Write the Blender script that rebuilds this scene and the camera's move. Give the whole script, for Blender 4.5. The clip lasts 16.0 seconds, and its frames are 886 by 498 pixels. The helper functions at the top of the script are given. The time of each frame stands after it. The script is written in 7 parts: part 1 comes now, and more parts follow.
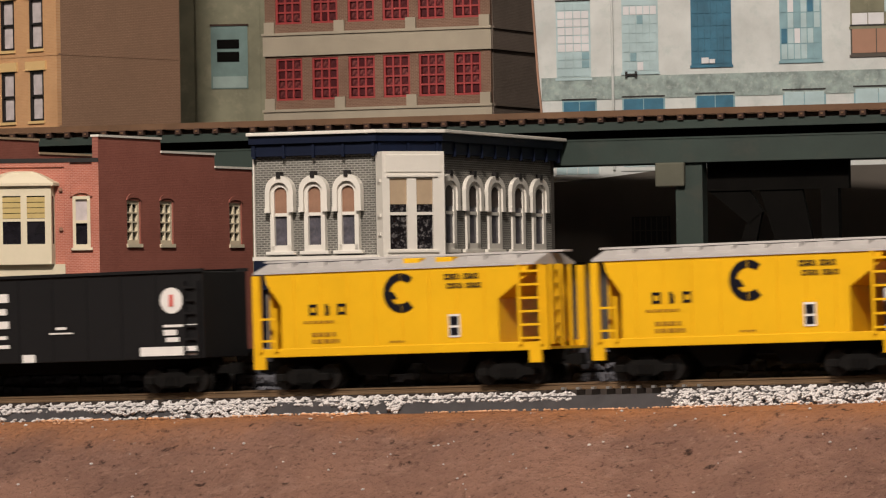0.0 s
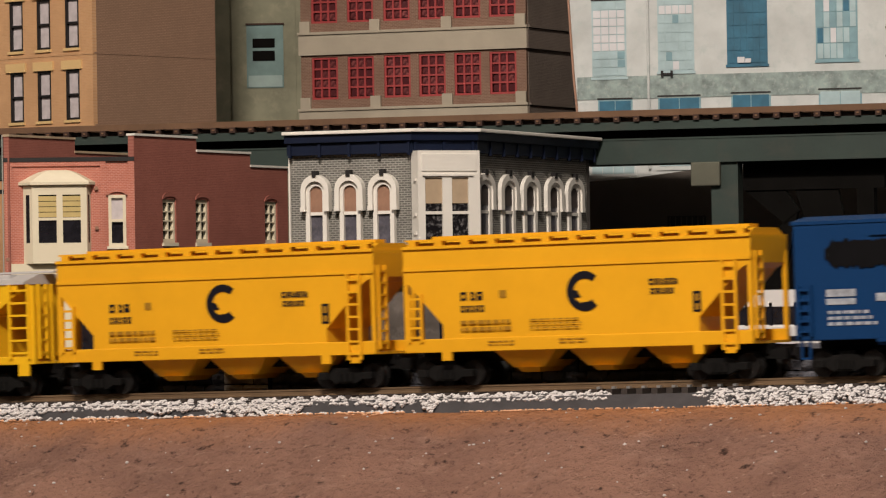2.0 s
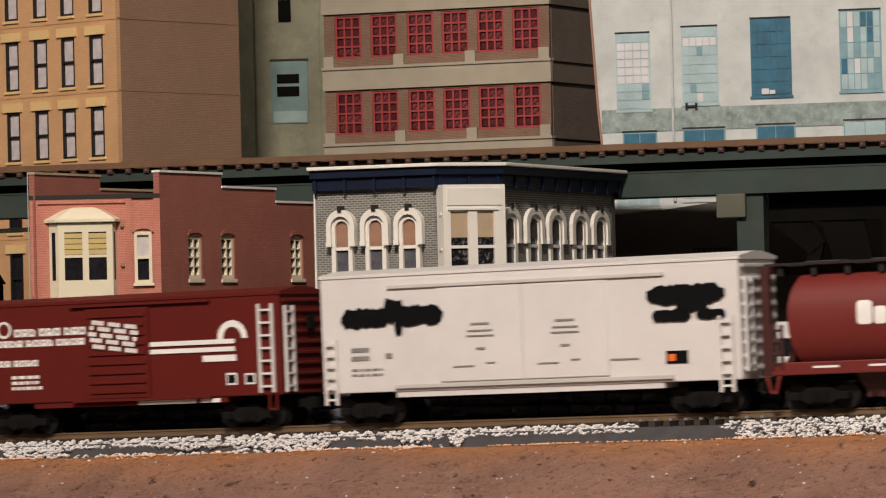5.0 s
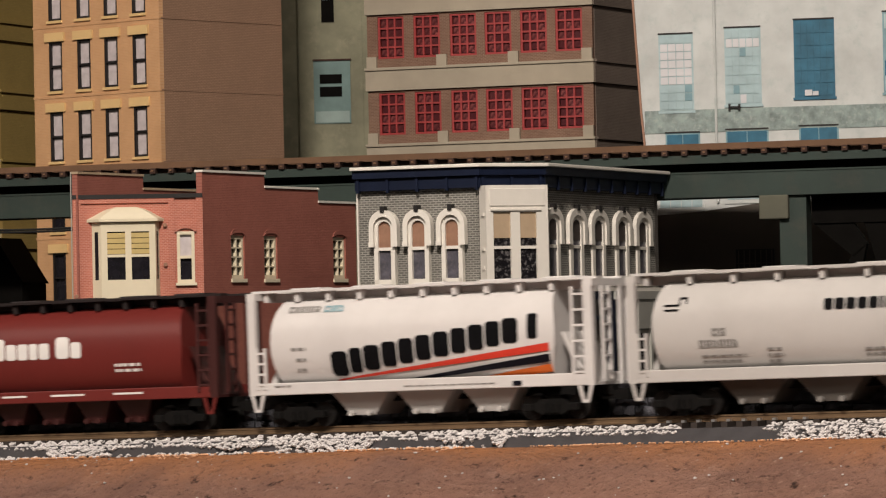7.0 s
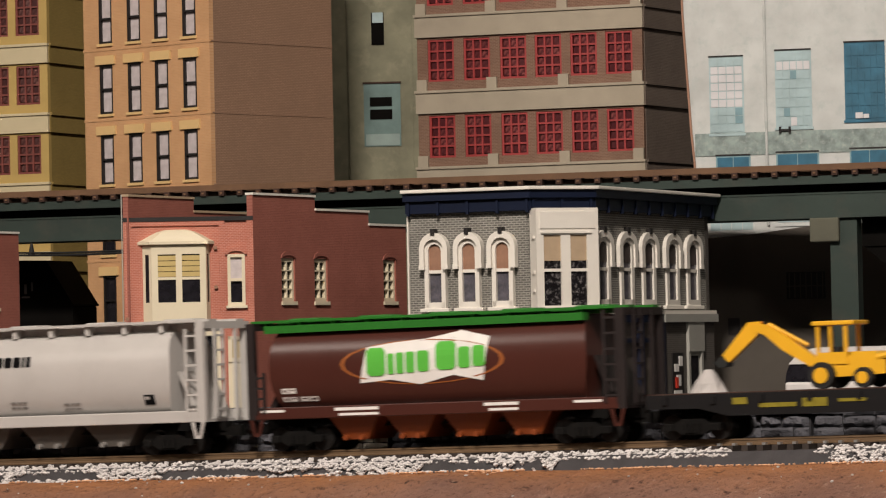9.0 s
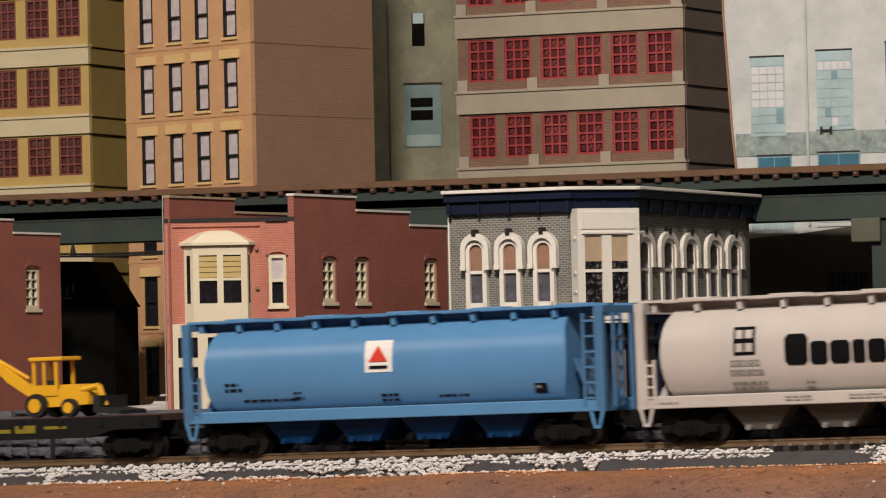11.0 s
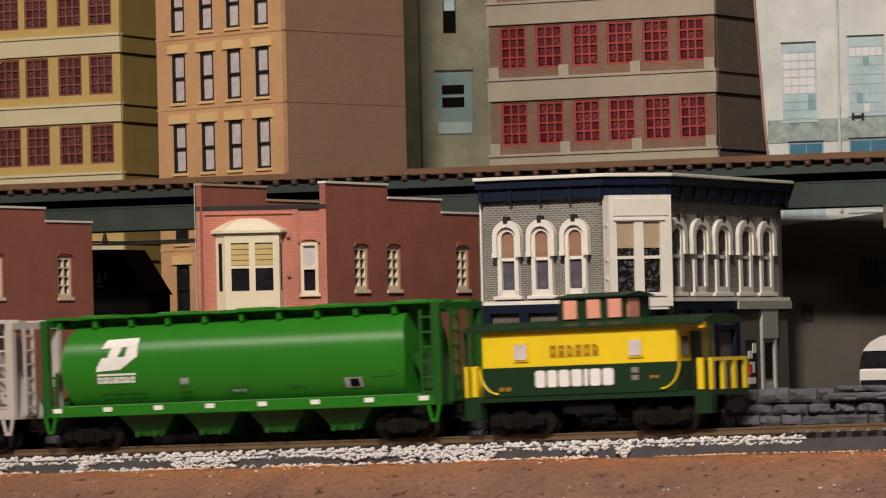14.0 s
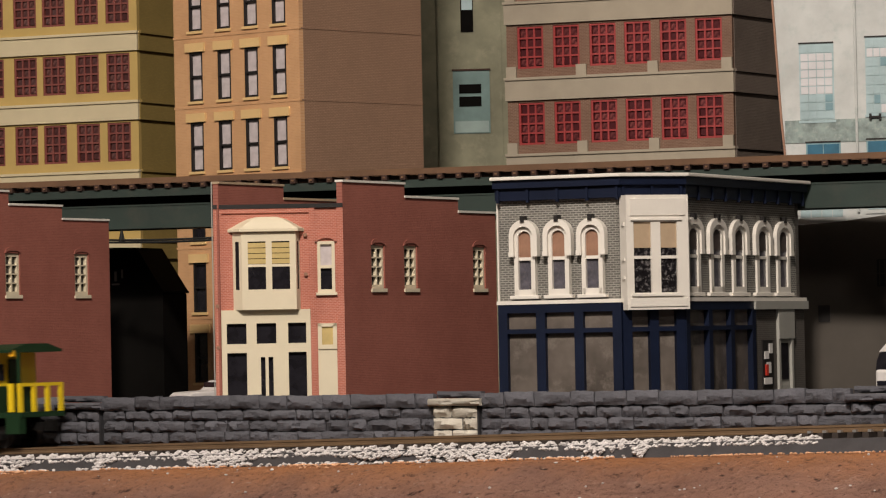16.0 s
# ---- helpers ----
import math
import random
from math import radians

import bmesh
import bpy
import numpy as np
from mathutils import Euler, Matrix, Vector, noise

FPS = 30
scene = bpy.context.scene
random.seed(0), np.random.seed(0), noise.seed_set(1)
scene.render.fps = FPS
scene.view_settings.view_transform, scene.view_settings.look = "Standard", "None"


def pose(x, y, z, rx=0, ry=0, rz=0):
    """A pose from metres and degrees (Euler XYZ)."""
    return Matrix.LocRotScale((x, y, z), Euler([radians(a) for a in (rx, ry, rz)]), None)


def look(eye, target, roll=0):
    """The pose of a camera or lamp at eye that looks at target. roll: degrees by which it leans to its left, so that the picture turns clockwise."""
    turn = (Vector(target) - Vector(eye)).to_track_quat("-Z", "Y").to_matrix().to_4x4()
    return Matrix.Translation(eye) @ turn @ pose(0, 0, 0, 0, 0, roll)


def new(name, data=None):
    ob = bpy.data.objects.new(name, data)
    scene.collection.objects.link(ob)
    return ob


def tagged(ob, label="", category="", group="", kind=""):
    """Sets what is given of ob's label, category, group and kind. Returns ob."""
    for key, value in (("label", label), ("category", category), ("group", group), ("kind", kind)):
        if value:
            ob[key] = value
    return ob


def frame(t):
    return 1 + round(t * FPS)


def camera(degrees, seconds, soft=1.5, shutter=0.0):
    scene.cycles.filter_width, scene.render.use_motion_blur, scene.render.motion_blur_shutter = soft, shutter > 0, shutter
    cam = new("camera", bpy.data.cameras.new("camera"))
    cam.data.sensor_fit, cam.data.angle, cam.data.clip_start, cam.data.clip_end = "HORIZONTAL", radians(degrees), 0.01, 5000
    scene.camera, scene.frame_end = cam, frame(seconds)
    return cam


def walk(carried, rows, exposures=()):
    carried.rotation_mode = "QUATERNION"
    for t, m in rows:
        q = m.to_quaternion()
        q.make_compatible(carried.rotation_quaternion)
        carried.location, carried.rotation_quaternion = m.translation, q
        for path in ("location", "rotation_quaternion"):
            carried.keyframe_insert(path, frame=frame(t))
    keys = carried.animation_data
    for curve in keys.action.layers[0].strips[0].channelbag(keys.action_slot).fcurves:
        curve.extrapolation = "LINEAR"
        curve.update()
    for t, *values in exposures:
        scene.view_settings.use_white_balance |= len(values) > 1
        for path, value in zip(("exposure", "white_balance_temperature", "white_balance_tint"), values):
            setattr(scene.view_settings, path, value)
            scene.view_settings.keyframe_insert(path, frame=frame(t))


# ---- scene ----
# ---- camera: held by hand beside the layout, turning slowly to its left ----
cam = camera(12.26, 16.0, soft=1.2, shutter=0.3)
ROWS = [
    (0.0, 26.8, 0.575, 0.957),
    (0.5, 26.778, 0.625, 1.011),
    (1.0, 26.883, 0.59, 1.011),
    (1.5, 27.071, 0.543, 0.899),
    (2.0, 27.284, 0.571, 0.89),
    (2.5, 27.46, 0.621, 0.915),
    (3.0, 27.584, 0.635, 0.934),
    (3.5, 27.573, 0.694, 1.058),
    (4.0, 27.512, 0.814, 1.207),
    (4.5, 27.54, 0.986, 1.324),
    (7.0, 28.221, 1.072, 1.198),
    (7.5, 28.435, 1.102, 1.187),
    (8.0, 28.596, 1.17, 1.266),
    (8.5, 28.718, 1.263, 1.171),
    (9.0, 28.907, 1.402, 1.173),
    (11.5, 29.578, 1.397, 1.279),
    (12.0, 29.679, 1.346, 1.362),
    (12.5, 29.771, 1.287, 1.36),
    (13.0, 29.86, 1.253, 1.356),
    (13.5, 29.873, 1.234, 1.354),
    (14.0, 29.906, 1.255, 1.35),
    (14.5, 29.987, 1.228, 1.288),
    (15.0, 30.108, 1.209, 1.298),
    (15.5, 30.18, 1.26, 1.204),
    (16.0, 30.13, 1.248, 1.15),
]


def eye_pose(yaw, pitch, roll):
    c, s = math.cos(radians(yaw)), math.sin(radians(yaw))
    slip = 0.002 * (yaw - 26.7) / 3.45
    return pose(0.705 - slip * c, -1.42 - slip * s, 0.032, 90 + pitch, roll, yaw)


walk(cam, [(t, eye_pose(yaw, pitch, roll)) for t, yaw, pitch, roll in ROWS])

# ---- light: a warm ceiling lamp of the layout room and two added fill lamps ----
world = bpy.data.worlds.new("room")
scene.world = world
world.use_nodes = True
world.node_tree.nodes["Background"].inputs[0].default_value = (0.5, 0.5, 0.55, 1)
world.node_tree.nodes["Background"].inputs[1].default_value = 0.09
scene.view_settings.exposure = 0.0
# first the main lamp, then two unseen lamps added left and right as fill
LAMPS = [(0.46, -1.3, 1.27, 0.16, 44.0), (-1.5, -1.8, 1.27, 0.4, 16.0), (1.9, -2.0, 1.27, 0.4, 9.0)]


def key_and_fill_lamps():
    for x, y, z, size, watts in LAMPS:
        data = bpy.data.lights.new("key_or_fill_lamp", "AREA")
        data.shape, data.size, data.energy, data.color = "DISK", size, watts, (1.0, 0.88, 0.775)
        lamp = new("key_or_fill_lamp", data)
        lamp.matrix_world = look((x, y, z), (-0.15, 0.1, 0.05))


# ---- helpers of this scene ----
MM = 0.001
ID = Matrix.Identity(4)


def heading(x, y, deg, z=0.0):
    return pose(x, y, z, 0, 0, deg)


def box(bm, x0, x1, y0, y1, z0, z1, bev=0.0, m=None):
    mat = Matrix.Translation(((x0 + x1) / 2, (y0 + y1) / 2, (z0 + z1) / 2)) @ Matrix.Diagonal((abs(x1 - x0), abs(y1 - y0), abs(z1 - z0), 1))
    if m is not None:
        mat = m @ mat
    vs = bmesh.ops.create_cube(bm, size=1.0, matrix=mat)["verts"]
    if bev:
        es = list({e for v in vs for e in v.link_edges})
        bmesh.ops.bevel(bm, geom=es, offset=bev, segments=2, affect="EDGES", profile=0.5)


def boxes(*items, bev=0.0):
    bm = bmesh.new()
    for it in items:
        box(bm, *it, bev=bev)
    return bm


def prism(bm, poly, axis, a0, a1, m=None):
    """A polygon of (u, v) swept from a0 to a1 along an axis: 'y' takes (x, z), 'x' takes (y, z), 'z' takes (x, y)."""
    def at(u, v, a):
        p = Vector((u, a, v)) if axis == "y" else Vector((a, u, v)) if axis == "x" else Vector((u, v, a))
        return m @ p if m is not None else p
    lo = [bm.verts.new(at(u, v, a0)) for u, v in poly]
    hi = [bm.verts.new(at(u, v, a1)) for u, v in poly]
    n = len(poly)
    fs = [bm.faces.new(lo), bm.faces.new(hi[::-1])]
    for i in range(n):
        fs.append(bm.faces.new((lo[i], hi[i], hi[(i + 1) % n], lo[(i + 1) % n])))
    bmesh.ops.recalc_face_normals(bm, faces=fs)


def rod(bm, p, q, r, seg=8, r2=None):
    p, q = Vector(p), Vector(q)
    m = Matrix.Translation((p + q) / 2) @ (q - p).to_track_quat("Z", "Y").to_matrix().to_4x4()
    bmesh.ops.create_cone(bm, cap_ends=True, segments=seg, radius1=r, radius2=r if r2 is None else r2, depth=(q - p).length, matrix=m)


def ring(bm, outer, inner, y0, y1):
    """A band between two outlines of (x, z) with as many points each, from y0 to y1; open at the ends unless they meet."""
    n = len(outer)
    v = [[bm.verts.new((x, y, z)) for x, z in line] for line in (outer, inner) for y in (y0, y1)]
    of, ob, nf, nb = v
    fs = []
    for i in range(n - 1):
        fs += [bm.faces.new((of[i], of[i + 1], nf[i + 1], nf[i])), bm.faces.new((of[i], ob[i], ob[i + 1], of[i + 1])),
               bm.faces.new((nf[i], nf[i + 1], nb[i + 1], nb[i])), bm.faces.new((ob[i], nb[i], nb[i + 1], ob[i + 1]))]
    for i in (0, n - 1):
        fs.append(bm.faces.new((of[i], nf[i], nb[i], ob[i])))
    bmesh.ops.recalc_face_normals(bm, faces=fs)


def tube(bm, pts, r, seg=6):
    """One bent round bar through the points."""
    loops = []
    for i, p in enumerate(pts):
        d = (Vector(pts[min(i + 1, len(pts) - 1)]) - Vector(pts[max(i - 1, 0)])).to_track_quat("Z", "Y")
        loops.append([bm.verts.new(Vector(p) + d @ Vector((r * math.cos(2 * math.pi * k / seg), r * math.sin(2 * math.pi * k / seg), 0))) for k in range(seg)])
    for a, b in zip(loops, loops[1:]):
        for k in range(seg):
            bm.faces.new((a[k], a[(k + 1) % seg], b[(k + 1) % seg], b[k]))
    bm.faces.new(loops[0][::-1])
    bm.faces.new(loops[-1])


def mesh_of(bm, name, material, smooth=False):
    me = bpy.data.meshes.new(name)
    bm.to_mesh(me)
    bm.free()
    me.materials.append(material)
    if smooth:
        me.polygons.foreach_set("use_smooth", [True] * len(me.polygons))
        me.set_sharp_from_angle(angle=radians(40))
    return me


def part(name, bm, material, parent, label="", m=None, smooth=False, kind=""):
    me = bm if isinstance(bm, bpy.types.Mesh) else mesh_of(bm, name, material, smooth)
    ob = new(name, me)
    ob.parent = parent
    if m is not None:
        ob.matrix_basis = m
    return tagged(ob, label, kind=kind)


def thing(name, label, category, m=ID, group="", kind=""):
    ob = new(name)
    ob.empty_display_size = 0.01
    ob.matrix_basis = m
    return tagged(ob, label, category, group, kind)


def solid(name, bm, material, label, category="", kind="", m=ID, smooth=False, group=""):
    ob = new(name, mesh_of(bm, name, material, smooth))
    ob.matrix_basis = m
    return tagged(ob, label, category, group, kind)


def pierced(bm, length, z0, z1, y0, y1, holes):
    """A wall along x from 0 to length with rectangular holes (x0, x1, z0, z1) through it."""
    xs = sorted({0.0, length, *[h[0] for h in holes], *[h[1] for h in holes]})
    for a, b in zip(xs, xs[1:]):
        mid = (a + b) / 2
        cuts = sorted((h[2], h[3]) for h in holes if h[0] < mid < h[1])
        z = z0
        for lo, hi in cuts:
            if lo > z:
                box(bm, a, b, y0, y1, z, lo)
            z = hi
        if z1 > z:
            box(bm, a, b, y0, y1, z, z1)
    bmesh.ops.remove_doubles(bm, verts=bm.verts, dist=1e-6)


# ---- materials ----
def nodes_of(name):
    m = bpy.data.materials.new(name)
    m.use_nodes = True
    nt = m.node_tree
    return m, nt, nt.nodes["Principled BSDF"]


def add(nt, kind, **props):
    n = nt.nodes.new(kind)
    for k, v in props.items():
        n.inputs[k].default_value = v
    return n


def mix(nt, a, b, fac, blend="MIX"):
    n = nt.nodes.new("ShaderNodeMix")
    n.data_type, n.blend_type = "RGBA", blend
    for sock, val in ((n.inputs["Factor"], fac), (n.inputs["A"], a), (n.inputs["B"], b)):
        if isinstance(val, bpy.types.NodeSocket):
            nt.links.new(val, sock)
        else:
            sock.default_value = val
    return n.outputs["Result"]


def ramp(nt, src, a, b):
    n = nt.nodes.new("ShaderNodeMapRange")
    n.inputs["From Min"].default_value, n.inputs["From Max"].default_value = a, b
    nt.links.new(src, n.inputs["Value"])
    return n.outputs["Result"]


def noise_out(nt, coord, scale, detail=4.0, rough=0.6):
    n = add(nt, "ShaderNodeTexNoise", Scale=scale, Detail=detail, Roughness=rough)
    nt.links.new(coord, n.inputs["Vector"])
    return n.outputs["Fac"]


def rgba(c):
    return (c[0], c[1], c[2], 1.0)


def dark(c, k):
    return (c[0] * k, c[1] * k, c[2] * k, 1.0)


def bump(nt, bsdf, height, strength, dist):
    b = add(nt, "ShaderNodeBump", Strength=strength, Distance=dist)
    nt.links.new(height, b.inputs["Height"])
    nt.links.new(b.outputs["Normal"], bsdf.inputs["Normal"])


def coords(nt, which="Object"):
    return nt.nodes.new("ShaderNodeTexCoord").outputs[which]


def paint(name, c, rough=0.5, wear=0.25, fine=900.0, coarse=60.0, relief=0.15, metal=0.0, dirt=None, spec=0.4):
    """Painted or moulded plastic: a little blotchy, a fine grain and some dust."""
    m, nt, b = nodes_of(name)
    co = coords(nt)
    n1 = ramp(nt, noise_out(nt, co, coarse), 0.35, 0.75)
    n2 = noise_out(nt, co, fine, 3.0)
    base = mix(nt, rgba(c), dark(c, 1 - wear), n1)
    if dirt:
        base = mix(nt, base, rgba(dirt), ramp(nt, noise_out(nt, co, coarse * 2.3, 6.0, 0.7), 0.52, 0.85))
    nt.links.new(base, b.inputs["Base Color"])
    b.inputs["Roughness"].default_value, b.inputs["Metallic"].default_value = rough, metal
    b.inputs["Specular IOR Level"].default_value = spec
    bump(nt, b, n2, relief, 0.0003)
    return m


def masonry(name, c1, c2, mortar, bw, bh, joint=0.12, rough=0.8, relief=0.5, stain=0.25):
    """Small moulded bricks; x runs along the wall and z up it."""
    m, nt, b = nodes_of(name)
    co = coords(nt)
    sep = nt.nodes.new("ShaderNodeSeparateXYZ")
    com = nt.nodes.new("ShaderNodeCombineXYZ")
    nt.links.new(co, sep.inputs[0])
    nt.links.new(sep.outputs[0], com.inputs[0])
    nt.links.new(sep.outputs[2], com.inputs[1])
    t = nt.nodes.new("ShaderNodeTexBrick")
    nt.links.new(com.outputs[0], t.inputs["Vector"])
    for k, v in (("Color1", rgba(c1)), ("Color2", rgba(c2)), ("Mortar", rgba(mortar)), ("Scale", 1.0 / bw), ("Mortar Size", joint * bh / bw), ("Brick Width", 1.0), ("Row Height", bh / bw)):
        t.inputs[k].default_value = v
    n1 = ramp(nt, noise_out(nt, co, 45.0, 5.0), 0.35, 0.7)
    base = mix(nt, t.outputs["Color"], dark(c2, 1 - stain), ramp(nt, n1, 0.2, 2.2))
    nt.links.new(base, b.inputs["Base Color"])
    b.inputs["Roughness"].default_value = rough
    b.inputs["Specular IOR Level"].default_value = 0.25
    inv = nt.nodes.new("ShaderNodeMath")
    inv.operation = "SUBTRACT"
    inv.inputs[0].default_value = 1.0
    nt.links.new(t.outputs["Fac"], inv.inputs[1])
    bump(nt, b, inv.outputs[0], relief, 0.0004)
    return m


def pane_glass(name, c, rough=0.12):
    m, nt, b = nodes_of(name)
    co = coords(nt)
    n = ramp(nt, noise_out(nt, co, 160.0, 4.0), 0.4, 0.7)
    nt.links.new(mix(nt, rgba(c), dark(c, 0.45), n), b.inputs["Base Color"])
    b.inputs["Roughness"].default_value = rough
    return m


def mottled_pane(name, c1, c2, rough=0.25):
    """Window panes that differ from one to the next, with smears inside each."""
    m, nt, b = nodes_of(name)
    info = nt.nodes.new("ShaderNodeObjectInfo")
    smear = ramp(nt, noise_out(nt, coords(nt), 420.0, 3.0), 0.42, 0.72)
    s = nt.nodes.new("ShaderNodeMath")
    s.operation = "MULTIPLY"
    nt.links.new(ramp(nt, info.outputs["Random"], 0.15, 1.1), s.inputs[0])
    nt.links.new(smear, s.inputs[1])
    nt.links.new(mix(nt, rgba(c1), rgba(c2), s.outputs[0]), b.inputs["Base Color"])
    b.inputs["Roughness"].default_value = rough
    return m


def varied(name, c, spread, rough=0.9, fine=1500.0, relief=0.6):
    """Pieces that differ a little from one to the next."""
    m, nt, b = nodes_of(name)
    info = nt.nodes.new("ShaderNodeObjectInfo")
    geo = nt.nodes.new("ShaderNodeNewGeometry")
    co = coords(nt)
    s = nt.nodes.new("ShaderNodeMath")
    s.operation = "ADD"
    nt.links.new(info.outputs["Random"], s.inputs[0])
    nt.links.new(geo.outputs["Random Per Island"], s.inputs[1])
    tone = mix(nt, dark(c, 1 - spread), dark(c, 1 + spread), ramp(nt, s.outputs[0], 0.3, 1.7))
    grain = noise_out(nt, co, fine, 5.0, 0.7)
    base = mix(nt, tone, dark(c, 0.4), ramp(nt, grain, 0.56, 0.85))
    nt.links.new(base, b.inputs["Base Color"])
    b.inputs["Roughness"].default_value = rough
    b.inputs["Specular IOR Level"].default_value = 0.2
    bump(nt, b, grain, relief, 0.0012)
    return m


def soil():
    m, nt, b = nodes_of("brown_scenic_dirt")
    co = coords(nt)
    stretch = add(nt, "ShaderNodeMapping", Scale=(0.8, 0.9, 1.0))
    nt.links.new(co, stretch.inputs["Vector"])
    s = stretch.outputs[0]
    big = ramp(nt, noise_out(nt, s, 14.0, 6.0, 0.65), 0.38, 0.66)
    mid = ramp(nt, noise_out(nt, s, 60.0, 6.0, 0.7), 0.35, 0.7)
    fine = noise_out(nt, s, 520.0, 5.0, 0.75)
    base = mix(nt, (0.325, 0.178, 0.13, 1), (0.185, 0.1, 0.078, 1), big)
    base = mix(nt, base, (0.4, 0.24, 0.185, 1), ramp(nt, mid, 0.5, 1.25))
    sep = nt.nodes.new("ShaderNodeSeparateXYZ")
    nt.links.new(co, sep.inputs[0])
    wob = nt.nodes.new("ShaderNodeMath")
    wob.operation = "MULTIPLY_ADD"
    wob.inputs[1].default_value = 0.03
    nt.links.new(noise_out(nt, co, 30.0, 5.0), wob.inputs[0])
    nt.links.new(sep.outputs[1], wob.inputs[2])
    base = mix(nt, base, (0.46, 0.2, 0.085, 1), ramp(nt, wob.outputs[0], -0.04, -0.018))
    spots = ramp(nt, noise_out(nt, s, 210.0, 4.0, 0.65), 0.6, 0.7)
    base = mix(nt, base, (0.045, 0.02, 0.014, 1), spots)
    base = mix(nt, base, (0.09, 0.042, 0.028, 1), ramp(nt, fine, 0.54, 0.72))
    base = mix(nt, base, (0.42, 0.27, 0.2, 1), ramp(nt, noise_out(nt, s, 330.0, 3.0, 0.6), 0.63, 0.75))
    nt.links.new(base, b.inputs["Base Color"])
    b.inputs["Roughness"].default_value = 0.85
    b.inputs["Specular IOR Level"].default_value = 0.3
    hs = nt.nodes.new("ShaderNodeMath")
    hs.operation = "ADD"
    nt.links.new(mid, hs.inputs[0])
    nt.links.new(fine, hs.inputs[1])
    bump(nt, b, hs.outputs[0], 1.0, 0.0028)
    return m


M = {}


def materials():
    M["soil"] = soil()
    M["asphalt"] = paint("street_asphalt", (0.05, 0.05, 0.052), 0.9, 0.3, 800, 50, 0.5)
    M["room_wall"] = paint("room_wall_paint", (0.55, 0.52, 0.48), 0.9, 0.06, 200, 2, 0.05)
    M["room_floor"] = paint("room_floor_carpet", (0.16, 0.14, 0.13), 0.95, 0.2, 300, 3, 0.2)
    M["backboard"] = paint("dark_backboard", (0.03, 0.028, 0.027), 0.9, 0.2, 300, 8, 0.1)
    M["roadbed"] = paint("grey_foam_roadbed", (0.05, 0.047, 0.05), 0.9, 0.3, 1500, 150, 0.6)
    M["tie"] = paint("dark_plastic_tie", (0.035, 0.026, 0.022), 0.7, 0.3, 1200, 120, 0.4)
    M["rail"] = paint("brown_weathered_rail", (0.2, 0.13, 0.075), 0.5, 0.3, 800, 80, 0.2, metal=0.4)
    M["ballast"] = varied("pale_grey_ballast", (0.6, 0.575, 0.57), 0.1, 0.9, 1400, 0.3)
    M["crumbs"] = varied("pale_orange_earth_crumbs", (0.6, 0.35, 0.21), 0.25, 0.9, 1400, 0.3)
    M["stone"] = varied("blue_grey_cast_stone", (0.105, 0.106, 0.122), 0.22, 0.85, 500, 1.0)
    M["stone_pale"] = varied("pale_pillar_stone", (0.56, 0.53, 0.46), 0.2, 0.85, 900, 0.8)
    M["mortar"] = paint("dark_wall_core", (0.03, 0.03, 0.035), 0.95, 0.3, 900, 90, 0.5)
    M["el_green"] = paint("dark_green_girder_paint", (0.027, 0.045, 0.038), 0.55, 0.35, 700, 25, 0.15, dirt=(0.05, 0.05, 0.04))
    M["el_dark"] = paint("blackened_steel", (0.012, 0.014, 0.014), 0.7, 0.3, 700, 40, 0.2)
    M["el_cap"] = paint("grey_green_pier_cap", (0.105, 0.105, 0.078), 0.8, 0.25, 700, 40, 0.3)
    M["timber"] = paint("brown_deck_timber", (0.155, 0.084, 0.045), 0.75, 0.35, 1200, 60, 0.3)
    M["timber_dark"] = paint("dark_tie_timber", (0.055, 0.027, 0.019), 0.8, 0.35, 1200, 90, 0.3)
    M["grey_brick"] = masonry("grey_green_brick", (0.145, 0.14, 0.125), (0.095, 0.092, 0.083), (0.34, 0.33, 0.3), 2.6e-3, 1.0e-3, 0.2, relief=0.6)
    M["dark_brick"] = masonry("dark_brown_brick", (0.095, 0.085, 0.075), (0.075, 0.067, 0.06), (0.12, 0.11, 0.1), 2.4e-3, 0.9e-3, 0.16, relief=0.4)
    M["red_brick"] = masonry("salmon_red_brick", (0.5, 0.165, 0.11), (0.41, 0.13, 0.088), (0.56, 0.27, 0.21), 2.0e-3, 0.75e-3, 0.18, relief=0.4)
    M["maroon_brick"] = masonry("maroon_side_brick", (0.315, 0.107, 0.08), (0.262, 0.088, 0.067), (0.33, 0.13, 0.1), 2.0e-3, 0.75e-3, 0.16, relief=0.4)
    M["tan_brick"] = masonry("orange_tan_brick", (0.6, 0.345, 0.17), (0.55, 0.31, 0.15), (0.6, 0.37, 0.21), 2.2e-3, 0.8e-3, 0.14, relief=0.3)
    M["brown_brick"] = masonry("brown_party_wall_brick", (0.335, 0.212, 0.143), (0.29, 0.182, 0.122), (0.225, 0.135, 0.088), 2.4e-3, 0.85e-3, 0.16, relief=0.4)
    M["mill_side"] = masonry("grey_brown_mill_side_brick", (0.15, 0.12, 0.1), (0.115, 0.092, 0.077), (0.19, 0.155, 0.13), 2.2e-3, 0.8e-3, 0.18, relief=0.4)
    M["ochre"] = paint("ochre_factory_paint", (0.5, 0.355, 0.12), 0.7, 0.15, 900, 40, 0.2)
    # the front's ochre at two thirds strength: the side's shade is in the colour
    M["ochre_side"] = masonry("shaded_ochre_side_brick", (0.33, 0.24, 0.075), (0.29, 0.21, 0.065), (0.28, 0.2, 0.07), 2.4e-3, 0.85e-3, 0.14, relief=0.3)
    M["cream_band"] = paint("cream_concrete_band", (0.6, 0.52, 0.34), 0.75, 0.12, 900, 40, 0.2)
